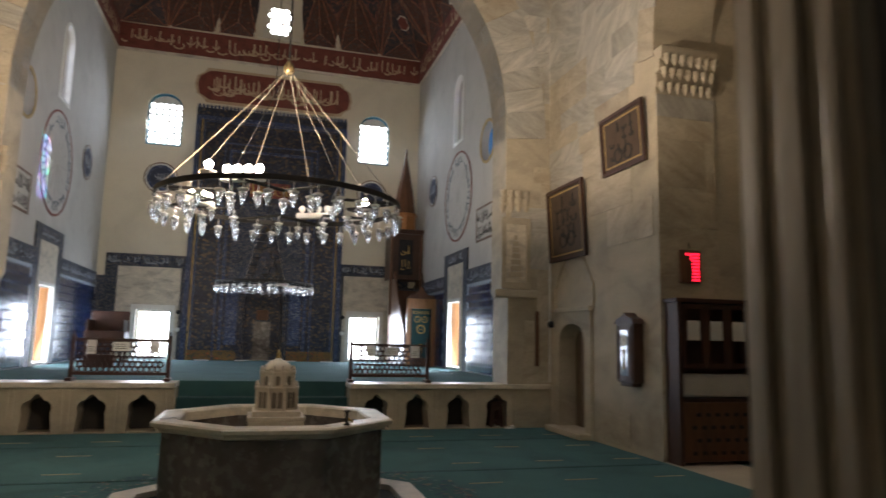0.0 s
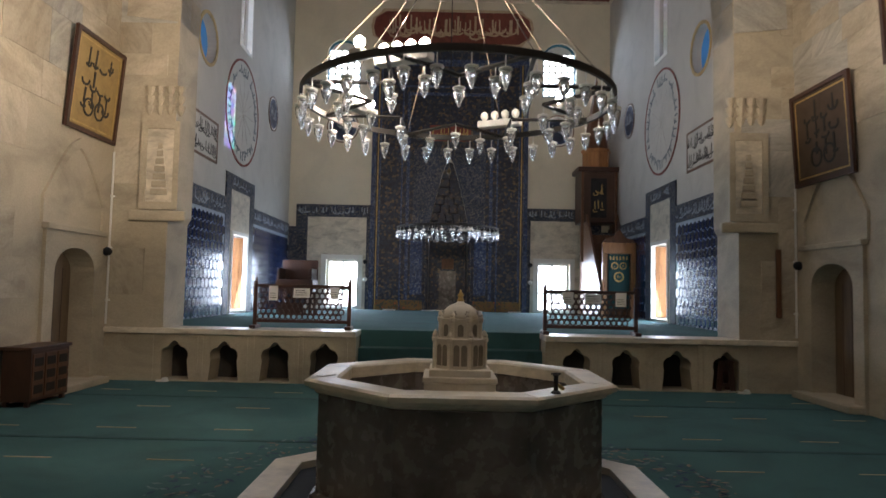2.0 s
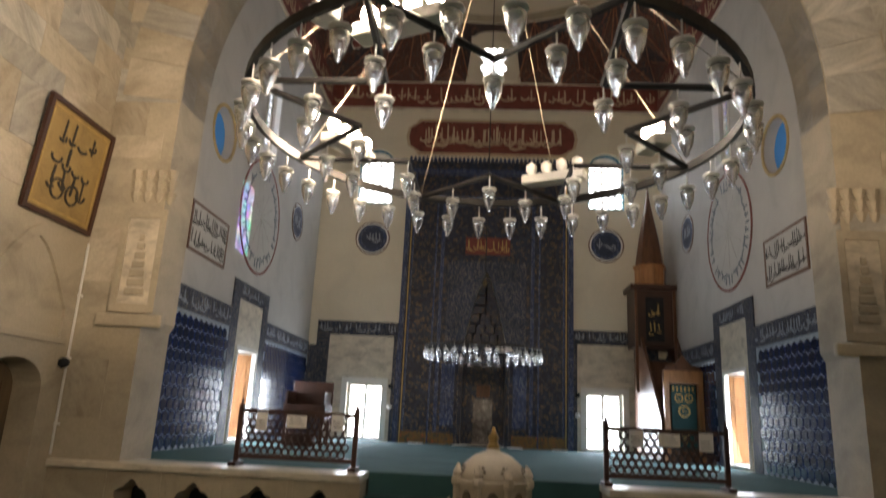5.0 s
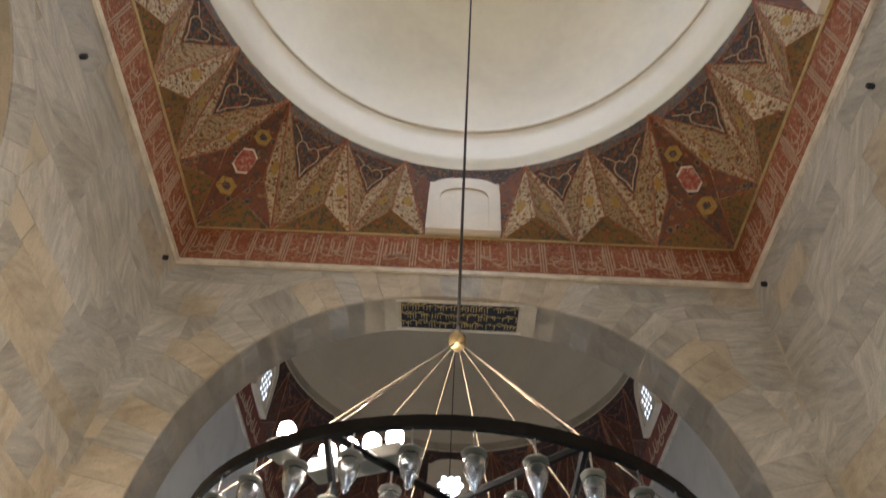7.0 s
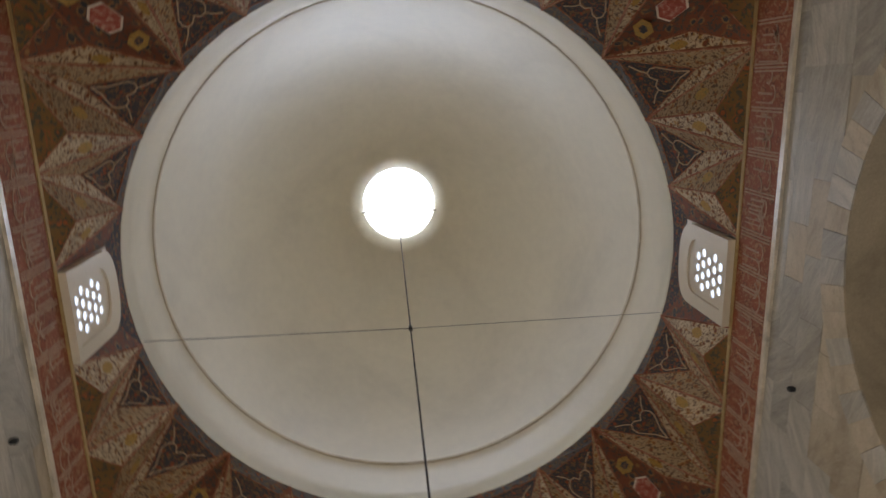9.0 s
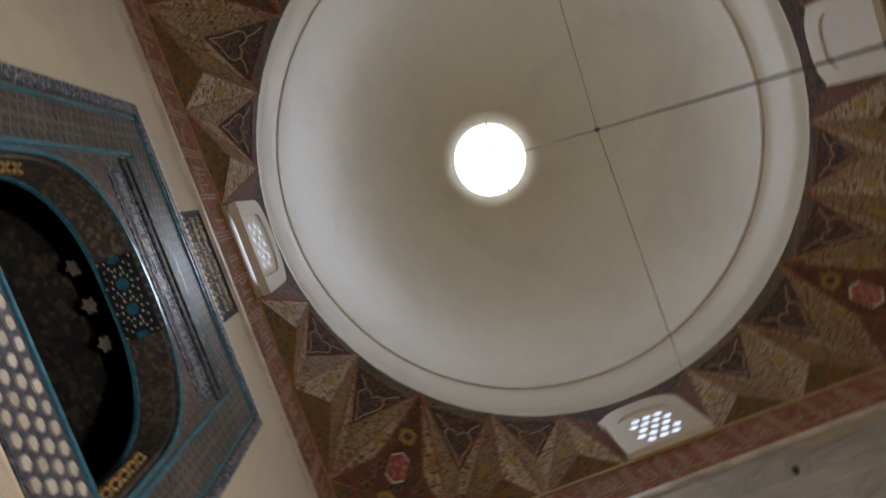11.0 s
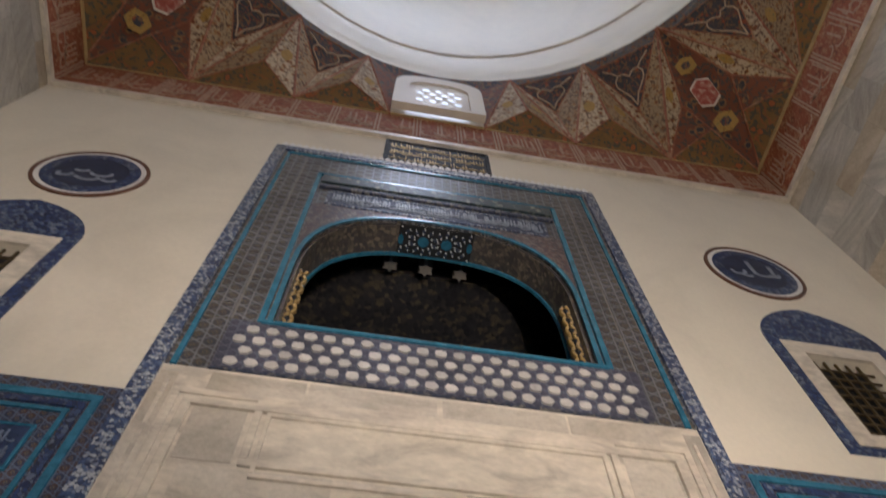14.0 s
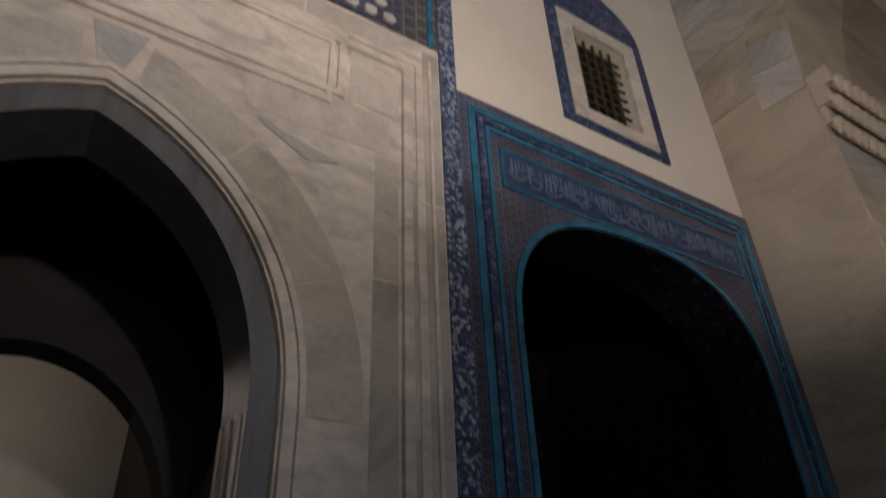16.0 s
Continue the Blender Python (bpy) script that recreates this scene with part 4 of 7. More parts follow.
def lamp_meshes():
    c = bmesh.new()
    tube(c, (0, 0, 0), (0, 0, -0.075), 0.004, 6)
    lathe(c, [(0.006, -0.07), (0.042, -0.083), (0.045, -0.092), (0.03, -0.098), (0.024, -0.11)], 10)
    g = bmesh.new()
    lathe(g, [(0.03, -0.1), (0.04, -0.115), (0.036, -0.15), (0.024, -0.185), (0.013, -0.2), (0.016, -0.21), (0.004, -0.225)], 10)
    out = []
    for nm, bm, m in (("lamp", c, WHITE), ("glass_cup", g, FROSTG)):
        me = bpy.data.meshes.new(nm)
        bm.to_mesh(me)
        bm.free()
        me.materials.append(m)
        me.polygons.foreach_set("use_smooth", [True] * len(me.polygons))
        out.append(me)
    return out


FROSTG = mat("thick_pressed_glass", (0.85, 0.88, 0.92), 0.15, var=0.15, scale=30, fine=90, bump=0.3)
FROSTG.node_tree.nodes["Principled BSDF"].inputs["Transmission Weight"].default_value = 0.92
FROSTG.node_tree.nodes["Principled BSDF"].inputs["IOR"].default_value = 1.22
LAMP_ME, CUP_ME = lamp_meshes()


def chandelier(at, R, hub, top, lit, spin=0.0, scale=1.0, cord=0.0034):
    ch = thing("chandelier", at, "wide black iron ring chandelier with hanging glass lamp cups", "chandelier", "ring chandeliers")
    bm = bmesh.new()
    n = 64
    sec = [(-0.012, -0.024), (0.012, -0.024), (0.012, 0.024), (-0.012, 0.024)]
    rr = [[bm.verts.new(((R + dx) * math.cos(math.tau * k / n), (R + dx) * math.sin(math.tau * k / n), dz)) for dx, dz in sec] for k in range(n)]
    for k in range(n):
        a, c = rr[k], rr[(k + 1) % n]
        for i in range(4):
            bm.faces.new((a[i], a[(i + 1) % 4], c[(i + 1) % 4], c[i]))
    part("ring", bm, IRON, ch)
    tips = [Vector((R * math.cos(spin + math.tau * k / 8), R * math.sin(spin + math.tau * k / 8), 0)) for k in range(8)]
    inn = [Vector((0.56 * R * math.cos(spin + math.tau * (k + 0.5) / 8), 0.56 * R * math.sin(spin + math.tau * (k + 0.5) / 8), 0)) for k in range(8)]
    spots = []
    for k in range(8):
        for a, c in ((tips[k], inn[k]), (inn[k], tips[(k + 1) % 8])):
            part("star_bar", tube(bmesh.new(), a, c, 0.016, 6), IRON, ch)
        spots += [inn[k], tips[k].lerp(inn[k], 0.5), inn[k].lerp(tips[(k + 1) % 8], 0.5)]
        part("hanger_rod", tube(bmesh.new(), tips[k], (0, 0, hub), cord, 6), ROPE if cord > 0.0033 else IRON, ch)
    for k in range(36):
        spots.append(Vector((R * math.cos(math.tau * (k + 0.3) / 36), R * math.sin(math.tau * (k + 0.3) / 36), -0.03)))
    for p in spots:
        lp = new("lamp", LAMP_ME)
        lp.parent, lp.location = ch, p
        lp.scale = (scale,) * 3
        cup = new("glass_cup", CUP_ME)
        cup.parent = lp
    bm = bmesh.new()
    lathe(bm, [(0.03, hub - 0.06), (0.055, hub - 0.03), (0.055, hub + 0.03), (0.02, hub + 0.08), (0.012, hub + 0.12)], 12)
    part("hub", bm, BRONZE, ch, smooth=True)
    part("cable", tube(bmesh.new(), (0, 0, hub + 0.1), (0, 0, top - at[2]), 0.011, 6), IRON, ch, "black suspension cable")
    for a, bulbs, on in lit:
        far = 0.93 * R if bulbs == 1 else 0.76 * R
        c = Vector((far * math.cos(radians(a)), far * math.sin(radians(a)), 0))
        tray = part("lamp_tray", boxed(-0.05 * bulbs, 0.05 * bulbs, -0.05, 0.05, 0.0, 0.06, bevel=0.01), WHITE, ch, "white tray of bulbs lighting the ceiling")
        tray.matrix_local = Matrix.Translation(c) @ pose(0, 0, 0.02, 0, 0, a + 90)
        for i in range(bulbs):
            bm = bmesh.new()
            x = (i - (bulbs - 1) / 2) * 0.1
            lathe(bm, [(0.014, 0.06), (0.02, 0.075), (0.036, 0.1), (0.034, 0.13), (0.012, 0.15)], 10, (x, 0, 0))
            part("bulb", bm, LIT if on else FROST, tray, "glowing bulb" if on else "unlit bulb", smooth=True)
    return ch


RING = chandelier((-0.05, 0.22, 2.94), 1.2, 1.45, 20.6, [(246, 4, 1), (234, 1, 1), (153, 4, 1), (64, 4, 0), (17, 2, 1)], radians(22.5))
chandelier((-0.05, YC, 2.95), 1.22, 1.4, 20.12, [(60, 4, 0)], 0.0, 1.0, 0.003)
wire = thing("stay_wire", (0, 0, 11.1), "thin steel wire stretched across under the dome", "wire")
part("wire", tube(bmesh.new(), (-5.05, 1.27, 2.88), (-0.05, 0.22, 0.0), 0.006, 5), IRON, wire)
part("wire", tube(bmesh.new(), (-0.05, 0.22, 0.0), (5.05, 1.27, 2.88), 0.004, 5), IRON, wire)
part("clamp", boxed(-0.08, -0.02, 0.19, 0.25, -0.04, 0.04, bevel=0.01), IRON, wire)

# ---- royal loge ----
S = south(YS)
M = thing("marble_portal", (0, 0, 0), "pale veined marble portal frame round the entrance passage", "portal")
part("panel", slab(bmesh.new(), S, rect(-1.92, 1.92, 0, 5.27), [four_centred(-1.0, 1.0, 0.001, 2.5, 3.94)], -0.05, 0.0), MARBLE, M)
for o, w, d in ((1.7, 0.05, 0.02), (1.6, 0.06, 0.035)):
    for s in (-1, 1):
        part("moulding", box(bmesh.new(), *sorted((s * o, s * (o + w))), YS + 0.05, YS + 0.05 + d, 0, 3.3 + o, bevel=0.008), MARBLE, M)
    part("moulding", boxed(-o - w, o + w, YS + 0.05, YS + 0.05 + d - 0.003, 3.3 + o, 3.3 + o + w, bevel=0.008), MARBLE, M)
for o, w in ((1.2, 0.05), (1.12, 0.03)):
    part("moulding", boxed(-o, o, YS + 0.05, YS + 0.075, 4.45 - (1.2 - o), 4.45 - (1.2 - o) + w, bevel=0.006), MARBLE, M)
    for s in (-1, 1):
        part("moulding", boxed(*sorted((s * o, s * (o - w))), YS + 0.05, YS + 0.076, 4.45 - (1.2 - o) + w, 4.95 - (1.2 - o), bevel=0.006), MARBLE, M)
    part("moulding", boxed(-o, o, YS + 0.05, YS + 0.074, 4.95 + (1.2 - o) * -1, 4.95 - (1.2 - o) + w, bevel=0.006), MARBLE, M)


def arch_strip(name, k0, k1, material, parent, d0, d1, label=""):
    """A moulding that follows the pointed arch, between two growths of its outline."""
    def grown(g):
        p = four_centred(-0.99 - g, 0.99 + g, 0.001, 2.5, 3.93 + g * 1.15)
        return p[1:] + p[:1]
    a, c = grown(k0), grown(k1)
    bm = bmesh.new()
    for i in range(len(a) - 1):
        q = [bm.verts.new(S(*p, d)) for p, d in ((a[i], d0), (a[i + 1], d0), (c[i + 1], d0), (c[i], d0), (a[i], d1), (a[i + 1], d1), (c[i + 1], d1), (c[i], d1))]
        for f in ((0, 1, 2, 3), (7, 6, 5, 4), (0, 4, 5, 1), (3, 2, 6, 7)):
            bm.faces.new([q[j] for j in f])
    bmesh.ops.remove_doubles(bm, verts=bm.verts[:], dist=0.0005)
    return part(name, bm, material, parent, label)


arch_strip("arch_moulding", 0.02, 0.07, MARBLE, M, -0.085, -0.05)
arch_strip("arch_moulding", 0.09, 0.12, MARBLE, M, -0.075, -0.05)
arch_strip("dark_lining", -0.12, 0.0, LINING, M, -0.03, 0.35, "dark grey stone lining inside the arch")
for s in (-1, 1):
    part("jamb_facing", box(bmesh.new(), *sorted((s * 0.87, s * 0.862)), YS - 0.31, YS + 0.02, 0, 2.5), JAMB, M, "worn grey-brown marble facing of the jamb")
    for k, w in enumerate((0.02, 0.035, 0.02)):
        y = YS - 0.04 - 0.11 * k
        part("jamb_moulding", box(bmesh.new(), *sorted((s * 0.868, s * 0.845)), y - w, y + w, 0, 2.5, bevel=0.006), JAMB, M)
    for o, w in ((1.8, 0.025),):
        part("moulding", box(bmesh.new(), *sorted((s * o, s * (o + w))), YS + 0.05, YS + 0.07, 0, 5.1, bevel=0.006), MARBLE, M)


def arch_blocks(k0, k1, groups):
    """Large marble slabs round the arch, with open joints."""
    def grown(g):
        p = four_centred(-0.99 - g, 0.99 + g, 0.001, 2.5, 3.93 + g * 1.0)
        return p[2:]
    a, c = grown(k0), grown(k1)
    for i, j in groups:
        for lo, hi in ((i, j), (len(a) - 1 - j, len(a) - 1 - i)):
            ring_a, ring_c = a[lo:hi + 1], c[lo:hi + 1]
            mid = sum((Vector((*p, 0)) for p in ring_a + ring_c), Vector()) / (2 * len(ring_a))
            pts = [tuple(mid.lerp(Vector((*p, 0)), 0.985)[:2]) for p in ring_a + ring_c[::-1]]
            part("arch_block", slab(bmesh.new(), S, pts, [], -0.056, -0.05), MARBLEB, M)


arch_blocks(0.125, 0.41, ((0, 4), (4, 9), (9, 13)))
for s in (-1, 1):
    for z0, z1 in ((0.03, 0.9), (0.91, 1.7), (1.71, 2.48), (2.49, 3.25), (3.26, 4.1)):
        part("jamb_block", box(bmesh.new(), *sorted((s * 1.66, s * 1.735)), YS + 0.05, YS + 0.058, z0, z1, bevel=0.002), MARBLEB, M)
for s in (-1, 1):
    for u0, u1, z0, z1 in ((0.16, 0.62, 4.36, 4.43), (0.64, 1.52, 4.14, 4.43), (0.02, 0.9, 5.0, 5.24), (0.92, 1.56, 5.0, 5.24), (1.24, 1.58, 4.47, 4.98), (1.43, 1.58, 3.3, 4.12), (1.43, 1.58, 2.2, 3.28), (1.43, 1.58, 1.1, 2.18), (1.43, 1.58, 0.02, 1.08), (1.765, 1.89, 3.9, 5.2), (1.765, 1.89, 2.4, 3.88), (1.765, 1.89, 0.9, 2.38)):
        part("facing_slab", boxed(*sorted((s * u0, s * u1)), YS + 0.05, YS + 0.0535, z0, z1), MARBLEB, M)
shard = bmesh.new()
slab(shard, S, [(-1.02, 3.9), (-0.76, 4.04), (-0.72, 4.08), (-1.2, 3.95)], [], -0.0585, -0.05)
part("grey_inlay", shard, GREYB, M, "grey marble wedge let into the portal")
wedge = bmesh.new()
slab(wedge, S, [(-0.045, 4.02), (0.045, 4.02), (0.135, 4.33), (-0.135, 4.33)], [], -0.058, -0.05)
part("keystone", wedge, GREYB, M, "grey wedge keystone")
L = thing("royal_loge_front", (0, 0, 0), "tiled front of the royal loge with a dark arched opening", "loge front")
part("tile_field", slab(bmesh.new(), S, rect(-1.97, 1.97, 5.275, 9.5), [arched(-1.31, 1.31, 5.88, 6.75, 8.04, 26, 2.6)], -0.04, 0.0), GIRIH, L)
for s in (-1, 1):
    x0, x1 = sorted((s * 1.9, s * 2.03))
    part("floral_border", boxed(x0, x1, YS + 0.0, YS + 0.07, 0.0, 9.58), TILEW, L, "white and blue floral tile border")
    x0, x1 = sorted((s * 1.82, s * 1.86))
    part("turquoise_line", boxed(x0, x1, YS + 0.04, YS + 0.06, 5.28, 9.44), TURQ, L)
    x0, x1 = sorted((s * 1.36, s * 1.41))
    part("turquoise_line", boxed(x0, x1, YS + 0.04, YS + 0.07, 5.86, 8.9), TURQ, L)
part("floral_border", boxed(-1.899, 1.899, YS, YS + 0.07, 9.46, 9.58), TILEW, L)
part("turquoise_line", boxed(-1.86, 1.86, YS + 0.04, YS + 0.06, 9.4, 9.44), TURQ, L)
part("turquoise_line", boxed(-1.41, 1.41, YS + 0.04, YS + 0.07, 8.86, 8.9), TURQ, L)
part("tile_shadow_line", boxed(-1.34, 1.34, YS + 0.04, YS + 0.06, 8.585, 8.615), SCRIPT, L)
part("green_tile_band", boxed(-1.34, 1.34, YS + 0.04, YS + 0.09, 8.62, 8.82, bevel=0.01), mosaic("dark_green_tilework", (0.01, 0.025, 0.03), (0.02, 0.06, 0.06), (0.25, 0.25, 0.2), 18, amount=0.75), L)
part("tile_cornice", boxed(-1.34, 1.34, YS + 0.04, YS + 0.08, 8.5, 8.58, bevel=0.015), TILEF, L)
part("inscription_ground", boxed(-1.2, 1.2, YS + 0.04, YS + 0.055, 8.14, 8.42), NAVY, L)
part("inscription", strokes(strokes(bmesh.new(), S, -1.17, 1.17, 8.16, 8.4, 3, -0.066, 0.018, 1.6), S, -1.17, 1.17, 8.24, 8.4, 33, -0.064, 0.013, 1.4), SCRIPT, L)
part("inscription_border", slab(bmesh.new(), S, rect(-1.23, 1.23, 8.11, 8.45), [rect(-1.2, 1.2, 8.14, 8.42)], -0.062, -0.04), TILEW, L)
for s in (-1, 1):
    part("spandrel_tiles", slab(bmesh.new(), S, [(s * 1.34, 6.75), (s * 1.34, 8.1), (0.0, 8.1)] + [(s * u, v) for u, v in arched(-1.345, 1.345, 5.88, 6.75, 8.075, 26, 2.6)[2:16]][::-1], [], -0.052, -0.04), TILER, L, "dusky red floral tiles in the corner of the arch")
part("opening_lining", slab(bmesh.new(), S, arched(-1.345, 1.345, 5.84, 6.75, 8.075, 26, 2.6), [arched(-1.3, 1.3, 5.87, 6.75, 8.03, 26, 2.6)], -0.055, -0.04), TURQ, L)
part("soffit_tiles", slab(bmesh.new(), S, arched(-1.31, 1.31, 5.83, 6.75, 8.04, 26, 2.6), [arched(-1.27, 1.27, 5.831, 6.75, 8.0, 26, 2.6)], 0.0, 0.34), SOFT, L)
part("inner_edge", slab(bmesh.new(), S, arched(-1.275, 1.275, 5.83, 6.75, 8.005, 26, 2.6), [arched(-1.25, 1.25, 5.831, 6.75, 7.975, 26, 2.6)], 0.325, 0.36), TURQ, L)
part("star_panel", boxed(-0.4, 0.4, YS - 0.325, YS + 0.02, 7.965, 7.99), BLACKM, L, "star patterned tile panel over the opening")
for x in (-0.4, -0.13, 0.14, 0.4):
    bm = bmesh.new()
    lathe(bm, [(0.062, 0), (0.062, 0.008)], 8)
    o = part("turquoise_star", bm, TURQ, L)
    o.matrix_local = pose(x * 0.93, YS - 0.155, 7.955) @ Matrix.Diagonal((0.5 if abs(x) == 0.4 else 1, 1, 1, 1))
    for k in range(10):
        a = math.tau * k / 10
        for rr, mm, ww in ((0.095, PAPER, 0.011), (0.125, NAVY, 0.02), (0.152, PAPER, 0.01)):
            u, v = x * 0.93 + rr * math.cos(a + rr * 2), YS - 0.155 + rr * math.sin(a + rr * 2)
            if abs(u) > 0.38:
                continue
            bm = bmesh.new()
            lathe(bm, [(ww, 0), (ww, 0.006)], 5)
            o = part("petal_tile", bm, mm, L)
            o.matrix_local = pose(u, v, 7.957)
for x in (-0.36, 0.04, 0.44):
    bm = bmesh.new()
    slab(bm, lambda u, v, d: (u, v, d), [((0.095 if k % 2 else 0.055) * math.cos(math.tau * k / 12), (0.095 if k % 2 else 0.055) * math.sin(math.tau * k / 12)) for k in range(12)], [], 0, 0.14)
    o = part("star_pendant", bm, PALEJ, L, "star shaped pendant of the dark vault")
    o.location = (x, YS - 0.6, 8.14)
for s in (-1, 1):
    for k in range(13):
        for e in (0, 1, 2):
            o = part("gilded_knot", boxed(-0.014, 0.014, -0.02, 0.02, -0.034, 0.034, bevel=0.006), GOLD, L) if k == e == 0 else new("gilded_knot", knot)
            knot = o.data
            o.parent = L
            o.matrix_local = pose(s * (1.3 - 0.045 * e), YS - 0.06 - 0.03 * e, 5.94 + 0.078 * k + 0.026 * e, 0, 28 if (k + e) % 2 else -28, 0)
    part("corner_shaft", tube(bmesh.new(), (s * 1.27, YS - 0.12, 5.9), (s * 1.27, YS - 0.12, 6.95), 0.05, 8), BLACKM, L)
for k in range(46):
    u = -1.98 + 3.96 * (k + 0.5) / 46
    if k == 0:
        crest = part("crest_tile", slab(bmesh.new(), S, [(u - 0.026, 9.58), (u + 0.026, 9.58), (u + 0.04, 9.64), (u, 9.71), (u - 0.04, 9.64)], [], -0.065, -0.03), PAPER, L, "pale pointed crest tile")
    else:
        o = new("crest_tile", crest.data)
        o.parent, o.location = L, (3.96 * k / 46, 0, 0)
part("balustrade_ground", boxed(-1.6, 1.6, YS + 0.04, YS + 0.06, 5.3, 5.86), GIRIHB, L)
part("balustrade_top", boxed(-1.38, 1.38, YS - 0.1, YS + 0.08, 5.845, 5.885, bevel=0.01), TURQ, L)
hexes = []
for r in range(4):
    for c in range(22):
        u = -1.5 + c * 0.142 + (r % 2) * 0.071
        if u < 1.52:
            hexes.append((u, 5.365 + r * 0.128))
for s in (-1, 1):
    part("tile_joint", box(bmesh.new(), *sorted((s * 1.415, s * 1.815)), YS + 0.04, YS + 0.045, 5.88, 9.36), PALEJ, L)
    for c in range(2):
        for r in range(17):
            u, v = s * (1.5 + 0.21 * c), 5.98 + 0.205 * r
            o = part("tile", boxed(u - 0.0955, u + 0.0955, YS + 0.04, YS + 0.05, v - 0.0955, v + 0.0955, bevel=0.002), GIRIH, L) if c == r == 0 else new("tile", first)
            if c == r == 0:
                first, u0, v0 = o.data, u, v
            else:
                o.parent, o.location = L, (u - u0, 0, v - v0)
rng = random.Random(5)
hx = []
for kind in range(3):
    bm = bmesh.new()
    n = (6, 8, 10)[kind]
    ring_pts = [((0.047 + 0.006 * (k % 2)) * math.cos(math.tau * k / n), (0.04 + 0.005 * (k % 2)) * math.sin(math.tau * k / n)) for k in range(n)]
    slab(bm, S, ring_pts, [], -0.075, -0.06)
    me = bpy.data.meshes.new("marble_hexagon")
    bmesh.ops.recalc_face_normals(bm, faces=bm.faces[:])
    bm.to_mesh(me)
    bm.free()
    me.materials.append(BLOCKW := bpy.data.materials.get("pale_inlay") or mat("pale_inlay", (0.68, 0.65, 0.58), 0.4, var=0.2, scale=9, fine=50, bump=0.08, each=0.3))
    hx.append(me)
for u, v in hexes:
    o = new("marble_hexagon", hx[rng.randrange(3)])
    o.parent = L
    o.location = (u, 0, v)
part("sill_strip", boxed(-1.6, 1.6, YS + 0.04, YS + 0.055, 5.28, 5.31), TILEF, L)

for s in (-1, 1):
    P = thing("tiled_niche_surround", (0, 0, 0), "blue glazed tile surround of the dark niche beside the entrance", "tile panel", "tiled niches beside the entrance")
    u0, u1 = sorted((s * 2.42, s * 4.85))
    hole = arched(u0, u1, 0.001, 3.2, 4.22, 22, 2.6)
    o0, o1 = sorted((s * 2.035, s * 5.28))
    part("tile_field", slab(bmesh.new(), S, rect(o0, o1, 0, 5.0), [hole], -0.03, 0.0), GIRIHF, P)
    part("turquoise_edge", slab(bmesh.new(), S, arched(u0 - 0.04, u1 + 0.04, 0.0, 3.2, 4.26, 22, 2.6), [arched(u0 + 0.001, u1 - 0.001, 0.002, 3.2, 4.219, 22, 2.6)], -0.045, -0.03), TURQ, P)
    # near-black lining so the lit wall edge reads as niche shade
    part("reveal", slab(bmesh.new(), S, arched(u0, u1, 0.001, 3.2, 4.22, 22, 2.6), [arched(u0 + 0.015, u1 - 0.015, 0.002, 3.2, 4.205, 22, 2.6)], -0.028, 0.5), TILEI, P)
    for e, w, m in ((0.1, 0.05, TURQ), (0.24, 0.03, TURQ), (0.17, 0.05, TILEB)):
        a0, a1 = o0 + e, o1 - e
        part("line_frame", slab(bmesh.new(), S, rect(a0, a1, 0, 5.0 - e), [rect(a0 + w, a1 - w, 0.001, 5.0 - e - w)], -0.045, -0.03), m, P)
    part("inscription_ground", boxed(o0 + 0.37, o1 - 0.37, YS + 0.03, YS + 0.042, 4.28, 4.58), INSB, P)
    part("inscription", strokes(strokes(bmesh.new(), S, o0 + 0.41, o1 - 0.41, 4.31, 4.55, 7 + s, -0.052, 0.018, 1.5), S, o0 + 0.41, o1 - 0.41, 4.42, 4.55, 17 + s, -0.051, 0.014, 1.2), DIMSCRIPT, P)
    part("inscription_edge", slab(bmesh.new(), S, rect(o0 + 0.35, o1 - 0.35, 4.26, 4.6), [rect(o0 + 0.37, o1 - 0.37, 4.28, 4.58)], -0.048, -0.03), TURQ, P)
    W = thing("grille_window", (0, 0, 0), "small latticed window in a white frame with a navy pointed border", "window", "grille windows")
    c = s * 3.75
    part("navy_border", slab(bmesh.new(), S, four_centred(c - 0.62, c + 0.62, 5.28, 6.75, 7.35), [rect(c - 0.5, c + 0.5, 5.36, 6.72)], -0.02, 0.0), TILEB, W)
    part("white_frame", slab(bmesh.new(), S, rect(c - 0.5, c + 0.5, 5.36, 6.72), [rect(c - 0.33, c + 0.33, 5.5, 6.55)], -0.03, 0.0), MARBLE, W)
    g = bmesh.new()
    for k in range(1, 6):
        box(g, c - 0.33 + 0.11 * k - 0.01, c - 0.33 + 0.11 * k + 0.01, YS - 0.07, YS - 0.05, 5.5, 6.55)
    for k in range(1, 9):
        box(g, c - 0.33, c + 0.33, YS - 0.068, YS - 0.052, 5.5 + 0.117 * k - 0.01, 5.5 + 0.117 * k + 0.01)
    part("lattice", g, BRONZE, W)
    # added black sheet in place of the unlit space behind the lattice
    part("dark_board", boxed(c - 0.33, c + 0.33, YS - 0.14, YS - 0.12, 5.5, 6.55), BLACKM, W)


